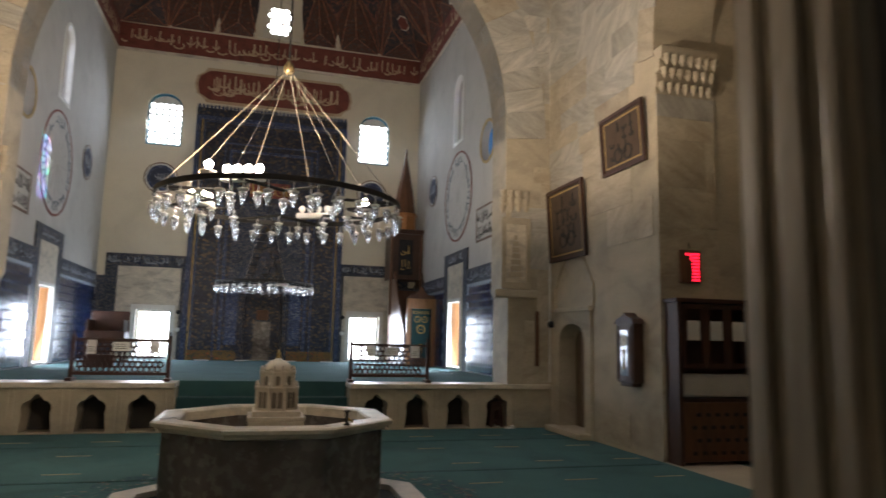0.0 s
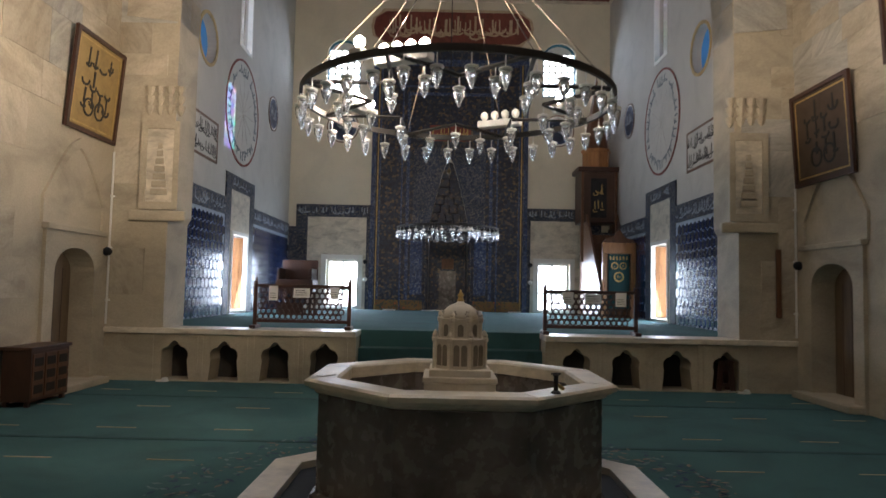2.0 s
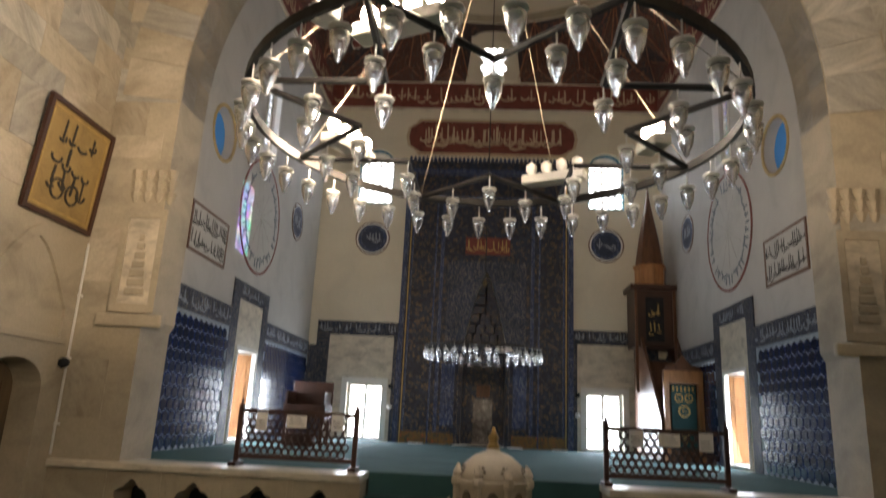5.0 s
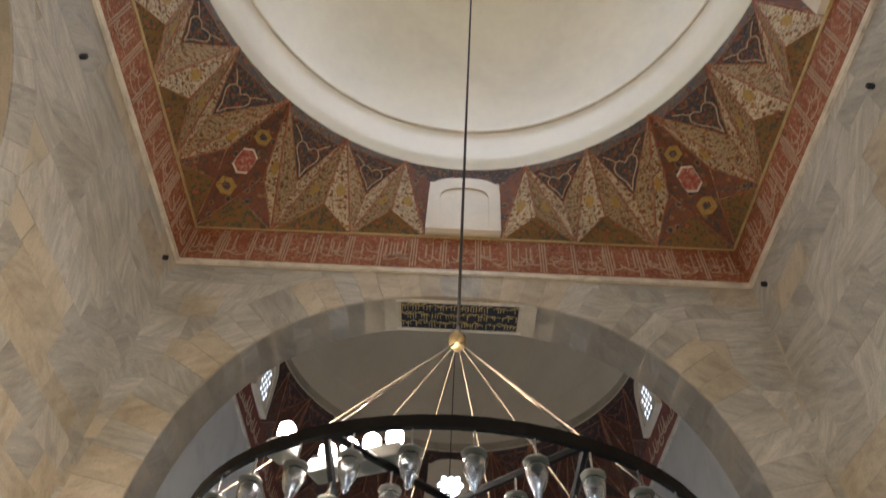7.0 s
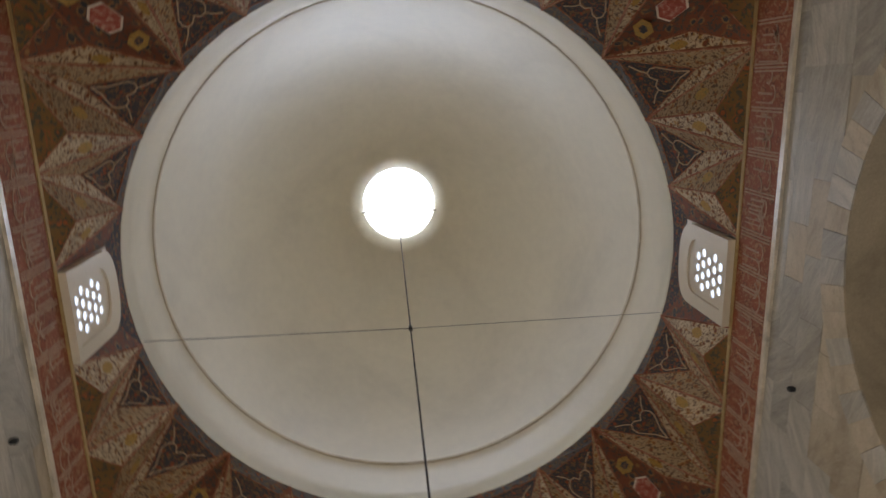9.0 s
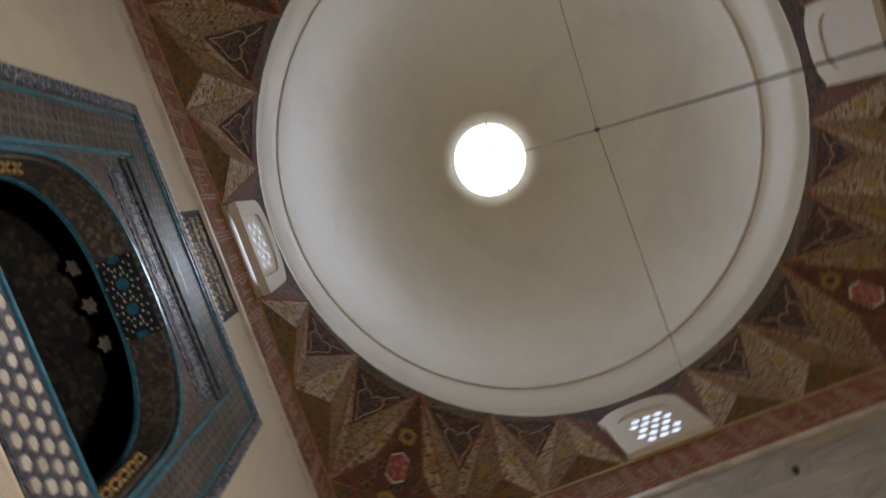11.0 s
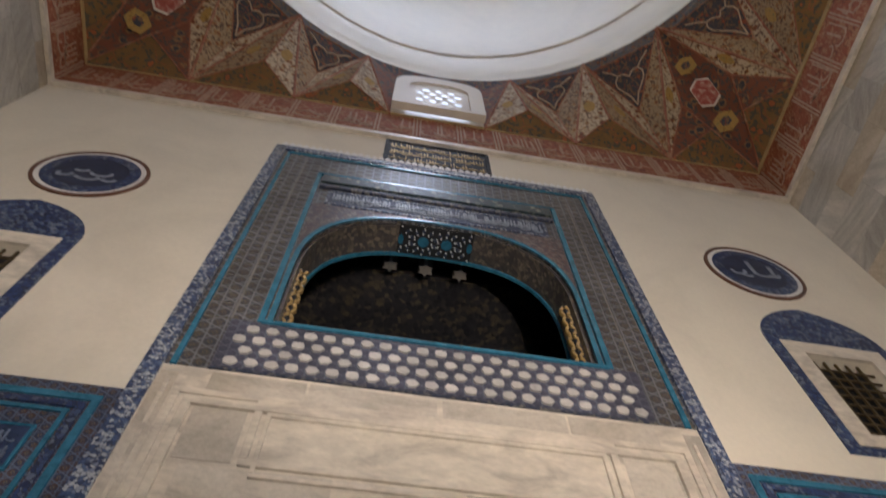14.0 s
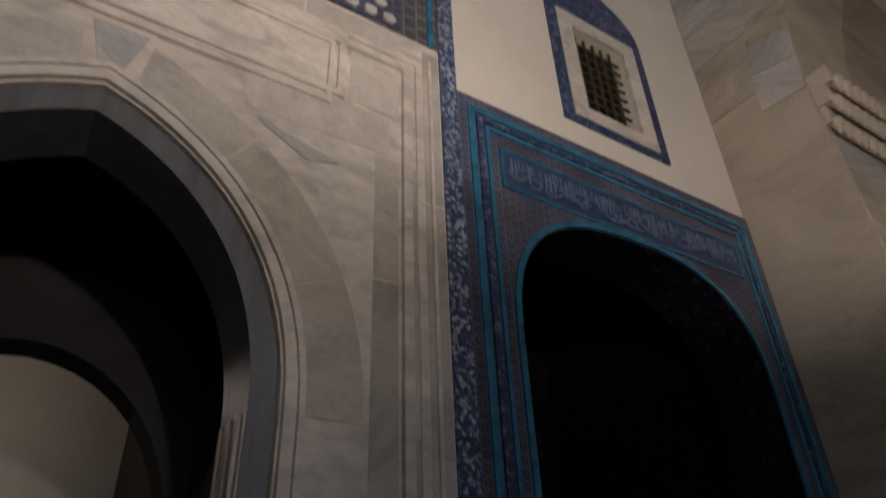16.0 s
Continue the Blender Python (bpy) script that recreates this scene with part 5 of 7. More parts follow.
def medallion(put, u, v, r, seed, ground=NAVY, edge=OCHRE):
    m = thing("medallion", (0, 0, 0), "round navy medallion with pale script and a thin brown ring", "medallion", "calligraphy medallions")
    part("ring", slab(bmesh.new(), put, disc(u, v, r, 40), [disc(u, v, r * 0.93, 40)], -0.02, 0), WALNUT, m)
    part("rim", slab(bmesh.new(), put, disc(u, v, r * 0.93, 40), [disc(u, v, r * 0.84, 40)], -0.012, 0), WHITE, m)
    part("board", slab(bmesh.new(), put, disc(u, v, r * 0.84, 40), [], -0.015, 0), ground, m)
    part("tile_border", slab(bmesh.new(), put, disc(u, v, r * 0.83, 40), [disc(u, v, r * 0.64, 40)], -0.019, -0.015), TILEB, m, "blue floral border")
    part("script", strokes(bmesh.new(), put, u - r * 0.5, u + r * 0.5, v - r * 0.36, v + r * 0.42, seed, -0.022, r * 0.085, 1.5), SCRIPT, m)
    return m


for s in (-1, 1):
    medallion(S, s * 3.62, 8.1, 0.56, 11 + s)
    medallion(north(YM), s * 3.47, 6.65, 0.52, 21 + s)
    medallion(east(E) if s > 0 else west(-E), YC + 2.75, 6.42, 0.5, 31 + s)


def plaque(put, u0, u1, v0, v1, seed, ground, ink, name="inscription_plaque", label="black inscription plaque with gilded script", rows=2, deep=0.04, rim=MARBLE, thick=0.026):
    p = thing(name, (0, 0, 0), label, "plaque")
    part("frame", slab(bmesh.new(), put, rect(u0, u1, v0, v1), [rect(u0 + 0.05, u1 - 0.05, v0 + 0.05, v1 - 0.05)], -deep, 0), rim, p)
    part("board", slab(bmesh.new(), put, rect(u0 + 0.05, u1 - 0.05, v0 + 0.05, v1 - 0.05), [], -deep * 0.6, 0), ground, p)
    h = (v1 - v0 - 0.12) / rows
    bm = bmesh.new()
    for k in range(rows):
        strokes(bm, put, u0 + 0.08, u1 - 0.08, v0 + 0.06 + h * k, v0 + 0.06 + h * (k + 0.92), seed + k, -deep * 0.6 - 0.006, thick, 1.2)
    part("script", bm, ink, p)
    return p


plaque(S, -0.72, 0.72, 9.72, 10.5, 41, BLACKM, GOLD, rows=3, rim=BLACKM, thick=0.015)
soffit = lambda u, v, d: (u, v, 9.97 + d)
plaque(soffit, -1.18, 1.18, YN + 0.02, YA - 0.02, 45, BLACKM, GOLD, rows=3, thick=0.018, label="dark plaque with gilded script under the arch crown", rim=MARBLE)

# lattice windows of the drum
for cy, half, zt, cxs in ((0, H, ZT, (0, 1, 2, 3)), (YC, E, EB + 0.85, (0, 1, 2, 3))):
    for q in cxs:
        ca, sa = round(math.cos(q * math.pi / 2)), round(math.sin(q * math.pi / 2))
        put = lambda u, v, d, ca=ca, sa=sa, cy=cy, half=half: (u * ca - (half - 0.02 + d) * sa, cy + u * sa + (half - 0.02 + d) * ca, v)
        w = thing("lattice_window", (0, 0, 0), "white plaster window with round panes below the dome", "window", "drum windows")
        part("surround", slab(bmesh.new(), put, arched(-0.74, 0.74, zt + 0.09, zt + 1.35, zt + 1.85, 16, 2.6), [arched(-0.5, 0.5, zt + 0.22, zt + 1.15, zt + 1.5, 14, 2.4)], -0.15, -0.02), DOMEP, w)
        bright = cy != 0 and q == 0
        blind = cy == 0 and q == 0
        holes = []
        if not blind:
            for r in range(5):
                n = 3 if r % 2 == 0 else 4
                for c in range(n):
                    holes.append(disc((c - (n - 1) / 2) * 0.21, zt + 0.36 + r * 0.2, 0.095 if bright else 0.075, 10))
        part("plaster_lattice", slab(bmesh.new(), put, arched(-0.5, 0.5, zt + 0.22, zt + 1.15, zt + 1.5, 14, 2.4), holes, -0.11, -0.085), DOMEP, w)
        if not blind:
            part("daylight_pane", slab(bmesh.new(), put, arched(-0.5, 0.5, zt + 0.22, zt + 1.15, zt + 1.5, 14, 2.4), [], -0.08, -0.076), SKYGLASS if bright else SKYD, w, "round panes bright with daylight")

# ---- prayer niche wall ----
SLATE = mat("slate_grey_paint", (0.16, 0.18, 0.2), 0.7, var=0.3, scale=5, fine=40, bump=0.05)
N = north(YM)
Q = thing("prayer_niche", (0, 0, 0), "tall dark blue tiled prayer niche with a stalactite hood", "mihrab")
part("tile_field", slab(bmesh.new(), N, rect(-2.5, 2.5, ZP, 9.15), [pointed(-0.72, 0.72, ZP + 0.001, 3.1, 5.72, 12, 0.3)], -0.12, 0.0), TILEM, Q)
for o, w, d, m in ((2.36, 0.14, 0.16, TILEB), (2.2, 0.05, 0.14, TILEB), (1.5, 0.05, 0.15, TILEB), (1.28, 0.1, 0.14, TILEB), (2.28, 0.03, 0.15, GOLD)):
    for s in (-1, 1):
        part("border_strip", boxed(*sorted((s * o, s * (o + w))), YM - d, YM - 0.12, ZP, 6.52 + o), m, Q)
    part("border_strip", boxed(-o, o, YM - d + 0.002, YM - 0.12, 6.52 + o - w, 6.52 + o), m, Q)
for s in (-1, 1):
    part("inner_panel", boxed(*sorted((s * 0.82, s * 1.2)), YM - 0.15, YM - 0.12, ZP + 0.5, 3.0, bevel=0.01), TILEB, Q)
    part("base_panel", boxed(*sorted((s * 0.8, s * 2.3)), YM - 0.15, YM - 0.12, ZP, ZP + 0.32, bevel=0.01), OFLORAL, Q)
part("spandrel", slab(bmesh.new(), N, rect(-1.15, 1.15, 3.1, 6.0), [pointed(-0.721, 0.721, 3.101, 3.11, 5.74, 12, 0.3)], -0.15, -0.12), TILEF, Q)
part("inscription", strokes(bmesh.new(), N, -0.62, 0.62, 6.25, 6.7, 61, -0.135, 0.045, 1.2), GOLD, Q)
part("inscription_ground", boxed(-0.66, 0.66, YM - 0.132, YM - 0.12, 6.22, 6.74), REDP, Q)
for r in range(9):
    z = 3.1 + r * 0.28
    w = 0.72 * (1 - r / 9.5) ** 0.75
    n = max(2, 7 - r)
    for k in range(n):
        u = -w + 2 * w * (k + 0.5) / n
        part("stalactite_cell", boxed(u - w / n * 0.9, u + w / n * 0.9, YM + 0.12, YM + 0.95, z - 0.05 * (k % 2), z + 0.26, bevel=0.02), TILEM, Q)
for s in (-1, 1):
    part("niche_side", boxed(*sorted((s * 0.62, s * 0.8)), YM + 0.001, YM + 0.9, ZP, 3.1), TILEM, Q)
part("niche_plaque", boxed(-0.2, 0.2, YM + 0.86, YM + 0.9, 2.15, 2.5, bevel=0.01), WALNUT, Q, "small brown framed plaque")
part("niche_panel", boxed(-0.28, 0.28, YM + 0.87, YM + 0.895, ZP, 2.1), DARKM, Q)
crest = bmesh.new()
for k in range(40):
    u = -2.5 + 5.0 * (k + 0.5) / 40
    slab(crest, N, [(u - 0.04, 9.15), (u + 0.04, 9.15), (u + 0.05, 9.22), (u, 9.3), (u - 0.05, 9.22)], [], -0.12, -0.06)
part("crenellated_crest", crest, TILEB, Q)
for x in (-0.6, -0.2, 0.3, 0.7):
    tagged(part("reading_strip", boxed(x * 3 - 0.2, x * 3 + 0.2, YM - 0.5, YM - 0.42, ZP, ZP + 0.03, bevel=0.005), WHITE), "white strip lying on the carpet before the niche", "floor strip", "white floor strips")

C = thing("painted_inscription_panel", (0, 0, 0), "dark red painted panel with beige script and rounded ends", "inscription panel")
lobe = lambda g: [(-2.2 - g, 9.42 - g), (2.2 + g, 9.42 - g), (2.34 + g, 9.55), (2.54 + g, 9.68), (2.6 + g, 9.98), (2.54 + g, 10.28), (2.34 + g, 10.41), (2.2 + g, 10.54 + g), (-2.2 - g, 10.54 + g), (-2.34 - g, 10.41), (-2.54 - g, 10.28), (-2.6 - g, 9.98), (-2.54 - g, 9.68), (-2.34 - g, 9.55)]
part("board", slab(bmesh.new(), N, lobe(0), [], -0.02, 0), REDP, C)
part("border", slab(bmesh.new(), N, lobe(0.05), [lobe(-0.04)], -0.028, 0), BEIGES, C)
bm = bmesh.new()
strokes(bm, N, -2.2, 2.2, 9.55, 10.42, 71, -0.03, 0.075, 1.3)
strokes(bm, N, -2.1, 2.1, 9.6, 10.3, 72, -0.032, 0.05, 1.0)
part("script", bm, BEIGES, C)

for s in (-1, 1):
    # tile dado on the niche wall, marble over the window
    D = thing("tile_dado", (0, 0, 0), "blue tile dado with a pale inscription border beside the niche", "tile panel", "tile dados")
    x0, x1 = sorted((s * 2.5, s * 4.88))
    part("border", slab(bmesh.new(), N, rect(x0, x1, ZP, 4.12), [rect(*sorted((s * 2.62, s * 4.5)), ZP + 0.001, 3.72)], -0.03, 0), TILEF, D)
    part("inscription", strokes(bmesh.new(), N, x0 + 0.05, x1 - 0.05, 3.8, 4.06, 81 + s, -0.04, 0.035, 1.2), SCRIPT, D)
    c0, c1 = sorted((s * 4.88, s * 5.2))
    part("corner_field", boxed(c0, c1, YM - 0.02, YM, ZP, 3.4), TILEF, D)
    part("marble_panel", slab(bmesh.new(), N, rect(*sorted((s * 2.62, s * 4.5)), ZP, 3.72), [rect(s * 3.38 - 0.52, s * 3.38 + 0.52, 0.82, 2.38)], -0.02, 0), MARBLE, D, "grey marble panel round the window")
    W = thing("lower_window", (0, 0, 0), "white framed window bright with daylight", "window", "lower windows")
    part("frame", slab(bmesh.new(), N, rect(s * 3.38 - 0.66, s * 3.38 + 0.66, 0.82, 2.52), [rect(s * 3.38 - 0.5, s * 3.38 + 0.5, 0.86, 2.36)], -0.05, 0.05), WHITE, W)
    part("mullion", boxed(s * 3.38 - 0.03, s * 3.38 + 0.03, YM + 0.3, YM + 0.36, 0.82, 2.38), WHITE, W)
    part("rail", boxed(s * 3.38 - 0.52, s * 3.38 + 0.52, YM + 0.31, YM + 0.35, 1.38, 1.44), WHITE, W)
    part("sash", slab(bmesh.new(), N, rect(s * 3.38 - 0.52, s * 3.38 + 0.52, 0.82, 2.38), [rect(s * 3.38 - 0.45, s * 3.38 + 0.45, 0.9, 2.3)], 0.3, 0.36), WHITE, W)
    U = thing("upper_window", (0, 0, 0), "arched upper window of coloured glass in plaster tracery", "window", "upper windows")
    ho = [disc(s * 3.5 - 0.4 + 0.2 * c, 7.95 + 0.2 * r, 0.094, 8) for r in range(7) for c in range(5)]
    part("tracery", slab(bmesh.new(), N, arched(s * 3.5 - 0.53, s * 3.5 + 0.53, 7.76, 9.05, 9.54, 14), ho, 0.2, 0.24), WHITE, U)
    part("border", slab(bmesh.new(), N, arched(s * 3.5 - 0.58, s * 3.5 + 0.58, 7.7, 9.05, 9.6, 14), [arched(s * 3.5 - 0.5, s * 3.5 + 0.5, 7.8, 9.05, 9.5, 14)], 0.1, 0.2), TURQ, U, "blue and green glass border")
    for k, z in enumerate((1.75, 2.3)):
        bm = bmesh.new()
        lathe(bm, [(0.05, 0), (0.07, 0.03), (0.07, 0.12), (0.04, 0.15)], 10)
        o = part("loudspeaker", bm, BLACKM if k else WHITE)
        tagged(o, "small round loudspeaker on a wall bracket", "loudspeaker", "small loudspeakers")
        o.matrix_world = pose(s * 2.62, YM - 0.03, z, 90)

# ---- side walls of the prayer space ----
HEXR = 0.124
hexm = bpy.data.meshes.new("hexagon_tile")
bm = bmesh.new()
pts = [(HEXR * math.cos(math.tau * (k + 0.5) / 6), HEXR * math.sin(math.tau * (k + 0.5) / 6)) for k in range(6)]
top = [bm.verts.new((0.0, u * 0.9, v * 0.9)) for u, v in pts]
low = [bm.verts.new((0.012, u, v)) for u, v in pts]
bm.faces.new(top)
for k in range(6):
    bm.faces.new((top[k], low[k], low[(k + 1) % 6], top[(k + 1) % 6]))
bmesh.ops.recalc_face_normals(bm, faces=bm.faces[:])
bm.to_mesh(hexm)
bm.free()
hexm.materials.append(BLUET)


def hex_spots(u0, u1, v0, v1):
    out = []
    dx, dy = HEXR * 1.732 + 0.012, HEXR * 1.5 + 0.012
    r = 0
    while v0 + 0.1 + r * dy < v1 - 0.08:
        u = u0 + 0.1 + (r % 2) * dx / 2
        while u < u1 - 0.09:
            out.append((u, v0 + 0.1 + r * dy))
            u += dx
        r += 1
    return out


for s, nm in ((1, "east"), (-1, "west")):
    put = east(E) if s > 0 else west(-E)
    D = thing("hexagon_tile_dado", (0, 0, 0), "dado of cobalt hexagon tiles with pale joints under a script border", "tile panel", "tile dados")
    part("joint_bed", slab(bmesh.new(), put, rect(YA, YC - 1.12, ZP, 3.08), [], -0.016, 0), JOINT, D)
    part("joint_bed", slab(bmesh.new(), put, rect(YC + 1.12, YM, ZP, 3.08), [], -0.016, 0), JOINT, D)
    for a0, a1, z0, z1 in ((YA, YC - 1.12, 3.08, 3.48), (YC + 1.12, YM, 3.08, 3.48), (YC - 1.12, YC - 0.74, ZP, 4.08), (YC + 0.74, YC + 1.12, ZP, 4.08), (YC - 0.74, YC + 0.74, 3.72, 4.08)):
        part("border", slab(bmesh.new(), put, rect(a0, a1, z0, z1), [], -0.03, 0), TILEF, D)
        if a1 - a0 > z1 - z0:
            part("inscription", strokes(bmesh.new(), put, a0 + 0.05, a1 - 0.05, z0 + 0.06, z1 - 0.06, int(a0 * 10) + s, -0.038, 0.035, 1.1), SCRIPT, D)
    part("marble_panel", slab(bmesh.new(), put, rect(YC - 0.74, YC + 0.74, ZP, 3.72), [rect(YC - 0.62, YC + 0.62, 0.85, 2.7)], -0.025, 0), MARBLE, D, "grey marble panel round the window")
    for u, v in hex_spots(YA, YC - 1.12, ZP + 0.02, 3.08):
        o = new("tile", hexm)
        o.parent = D
        o.matrix_local = pose(s * (E - 0.028), u, v, 0, 0, 0 if s > 0 else 180)
    bm = bmesh.new()
    for u, v in hex_spots(YC + 1.12, YM, ZP + 0.02, 3.08):
        vs = [bm.verts.new((s * (E - 0.028), u + a * 0.92, v + c * 0.92)) for a, c in pts]
        bm.faces.new(vs)
        lo = [bm.verts.new((s * (E - 0.016), u + a, v + c)) for a, c in pts]
        for k in range(6):
            bm.faces.new((vs[k], lo[k], lo[(k + 1) % 6], vs[(k + 1) % 6]))
    tagged(part("tiles", bm, BLUET, D), kind="stuff")
    W = thing("side_window", (0, 0, 0), "side window with an open brown wooden shutter in a white frame", "window", "side windows")
    part("frame", slab(bmesh.new(), put, rect(YC - 0.66, YC + 0.66, 0.81, 2.76), [rect(YC - 0.56, YC + 0.56, 0.88, 2.68)], -0.05, 0.05), WHITE, W)
    sh = part("shutter", boxed(*sorted((s * (E + 0.06), s * (E + 0.58))), YC + 0.56, YC + 0.6, 0.9, 2.66, bevel=0.008), OAK, W, "brown wooden shutter folded back")
    for z in (1.05, 1.65, 2.2):
        part("shutter_panel", boxed(*sorted((s * (E + 0.14), s * (E + 0.5))), YC + 0.545, YC + 0.558, z, z + 0.42, bevel=0.006), OAK, sh)
    part("sill", boxed(*sorted((s * (E - 0.06), s * (E + 0.3))), YC - 0.6, YC + 0.6, 0.83, 0.875, bevel=0.01), MARBLE, W)
    R = thing("round_window", (0, 0, 0), "round blue glass window with a brown ring", "window", "round windows")
    part("ring", slab(bmesh.new(), put, disc(YC - 2.55, 6.6, 0.57, 32), [disc(YC - 2.55, 6.6, 0.5, 32)], -0.02, 0.02), OCHRE, R)
    part("blue_glass", slab(bmesh.new(), put, disc(YC - 2.55, 6.6, 0.5, 32), [], 0.2, 0.21), BLUEGLASS, R, "blue stained glass")
    T2 = thing("tall_window", (0, 0, 0), "narrow arched window of pale coloured glass", "window", "tall windows")
    part("surround", slab(bmesh.new(), put, arched(YC - 0.48, YC + 0.48, 7.24, 8.8, 9.31, 12), [arched(YC - 0.4, YC + 0.4, 7.32, 8.8, 9.23, 12)], -0.02, 0.1), WHITE, T2)
    ho = [disc(YC - 0.27 + 0.18 * c, 7.48 + 0.19 * r, 0.084, 8) for r in range(8) for c in range(4)]
    part("tracery", slab(bmesh.new(), put, arched(YC - 0.42, YC + 0.42, 7.3, 8.8, 9.25, 12), ho, 0.2, 0.24), WHITE, T2)
    part("pale_glass", slab(bmesh.new(), put, arched(YC - 0.42, YC + 0.42, 7.3, 8.8, 9.25, 12), [], 0.27, 0.275), STAINED if s > 0 else SKYD, T2, "pale panes bright with daylight")
    B = thing("large_medallion", (0, 0, 0), "large round grey medallion with a ring of dark script", "medallion", "large medallions")
    cu, cv = YC - 0.05, 5.68
    part("ring", slab(bmesh.new(), put, disc(cu, cv, 1.3, 56), [disc(cu, cv, 1.25, 56)], -0.02, 0), REDP, B)
    part("field", slab(bmesh.new(), put, disc(cu, cv, 1.25, 56), [], -0.01, 0), GREYP, B)
    bm = bmesh.new()
    for k in range(20):
        a = math.tau * k / 20
        ca, sa = math.cos(a), math.sin(a)
        strokes(bm, lambda u, v, d, ca=ca, sa=sa: put(cu + u * sa + v * ca, cv - u * ca + v * sa, d), -0.17, 0.17, 0.88, 1.18, 90 + k, -0.018, 0.05, 1.3)
    part("script_ring", bm, SLATE, B)
    bm = bmesh.new()
    for k in range(6):
        a = math.pi * k / 6
        slab(bm, put, [(cu + 0.8 * math.cos(a) + 0.01 * math.sin(a), cv + 0.8 * math.sin(a) - 0.01 * math.cos(a)), (cu - 0.8 * math.cos(a) + 0.01 * math.sin(a), cv - 0.8 * math.sin(a) - 0.01 * math.cos(a)), (cu - 0.8 * math.cos(a) - 0.01 * math.sin(a), cv - 0.8 * math.sin(a) + 0.01 * math.cos(a)), (cu + 0.8 * math.cos(a) - 0.01 * math.sin(a), cv + 0.8 * math.sin(a) + 0.01 * math.cos(a))], [], -0.014, -0.01)
    part("radiating_lines", bm, GREYB, B)
    plaque(put, YC - 3.45, YC - 1.78, 4.1, 4.98, 95 + s, GREYP, BLACKS, "painted_sign", "pale grey painted sign with dark script and brown border", 2, 0.02, WALNUT)

# ---- pulpit ----
P = thing("pulpit", (4.5, 13.2, ZP), "tall dark walnut pulpit with stairs, gate and pointed cone", "pulpit")
part("gate_post", boxed(-0.3, -0.18, 0, 0.14, 0, 2.05, bevel=0.01), OAK, P)
part("gate_post", boxed(0.48, 0.6, 0, 0.14, 0, 2.05, bevel=0.01), OAK, P)
part("gate_lintel", boxed(-0.3, 0.6, -0.02, 0.16, 1.75, 2.05, bevel=0.015), OAK, P)
bm = bmesh.new()
slab(bm, lambda u, v, d: (u, 0.03 + d, v), [(-0.3, 2.05), (0.6, 2.05), (0.5, 2.15), (0.32, 2.2), (0.22, 2.34), (0.15, 2.42), (0.08, 2.34), (-0.02, 2.2), (-0.2, 2.15)], [], 0, 0.06)
part("carved_crest", bm, WALNUT, P)
part("curtain", boxed(-0.13, 0.44, 0.06, 0.09, 0.25, 1.74, bevel=0.01), CARPETD, P, "dark green curtain with gilded discs")
pc = lambda u, v, d: (u, 0.06 + d, v)
bm = bmesh.new()
for u, v, r in ((0.04, 1.42, 0.1), (0.27, 1.42, 0.1), (0.155, 1.12, 0.14), (0.155, 0.6, 0.08), (0.155, 0.45, 0.06)):
    slab(bm, pc, disc(u, v, r, 16), [disc(u, v, r * 0.72, 16)], -0.012, 0)
    strokes(bm, pc, u - r * 0.5, u + r * 0.5, v - r * 0.4, v + r * 0.4, int(u * 100 + v * 10), -0.01, 0.025, 1.3)
for k in range(6):
    box(bm, -0.1 + 0.09 * k, -0.06 + 0.09 * k, 0.05, 0.06, 1.58, 1.68)
part("curtain_script", bm, GOLD, P)
for s, x in ((-1, -0.34), (1, 0.6)):
    bm = bmesh.new()
    slab(bm, lambda u, v, d: (x + d, u, v), [(0.14, 0), (2.9, 0), (2.9, 3.1), (2.0, 2.9), (0.14, 0.75)], [], 0, 0.05)
    part("side_board", bm, WALNUT, P)
    bm = bmesh.new()
    slab(bm, lambda u, v, d: (x - 0.01 + d, u, v), [(0.14, 0.75), (2.0, 2.9), (2.0, 3.05), (0.14, 0.9)], [], 0, 0.07)
    part("handrail", bm, WALNUT, P)
for k in range(9):
    part("stair", boxed(-0.285, 0.595, 0.2 + 0.2 * k, 0.4 + 0.2 * k, 0, 0.25 + 0.27 * k, bevel=0.01), WALNUT, P)
Tw = part("tower", boxed(-0.5, 0.6, 2.0, 2.9, 2.8, 4.35, bevel=0.02), WOOD, P, "dark wooden tower with a gilded curtain")
part("tower_curtain", boxed(-0.2, 0.28, 1.98, 2.0, 2.95, 4.15, bevel=0.005), BLACKM, Tw)
bm = bmesh.new()
pt = lambda u, v, d: (u, 1.98 + d, v)
strokes(bm, pt, -0.12, 0.2, 3.1, 3.5, 7, -0.012, 0.04, 1.2)
strokes(bm, pt, -0.12, 0.2, 3.6, 4.0, 8, -0.012, 0.04, 1.2)
part("tower_script", bm, GOLD, Tw)
for x in (-0.5, 0.52):
    part("tower_post", boxed(x, x + 0.08, 1.94, 2.02, 1.6, 4.35, bevel=0.01), WALNUT, Tw)
part("cornice", boxed(-0.6, 0.7, 1.9, 2.95, 4.35, 4.5, bevel=0.03), WOOD, Tw)
bm = bmesh.new()
lathe(bm, [(0.42, 4.5), (0.42, 5.0), (0.46, 5.02), (0.46, 5.1)], 8, (0.05, 2.45, 0))
part("drum", bm, OAK, Tw)
bm = bmesh.new()
lathe(bm, [(0.4, 5.1), (0.28, 5.9), (0.03, 7.2), (0.045, 7.25), (0.01, 7.45)], 8, (0.05, 2.45, 0))
part("cone", bm, WALNUT, Tw)
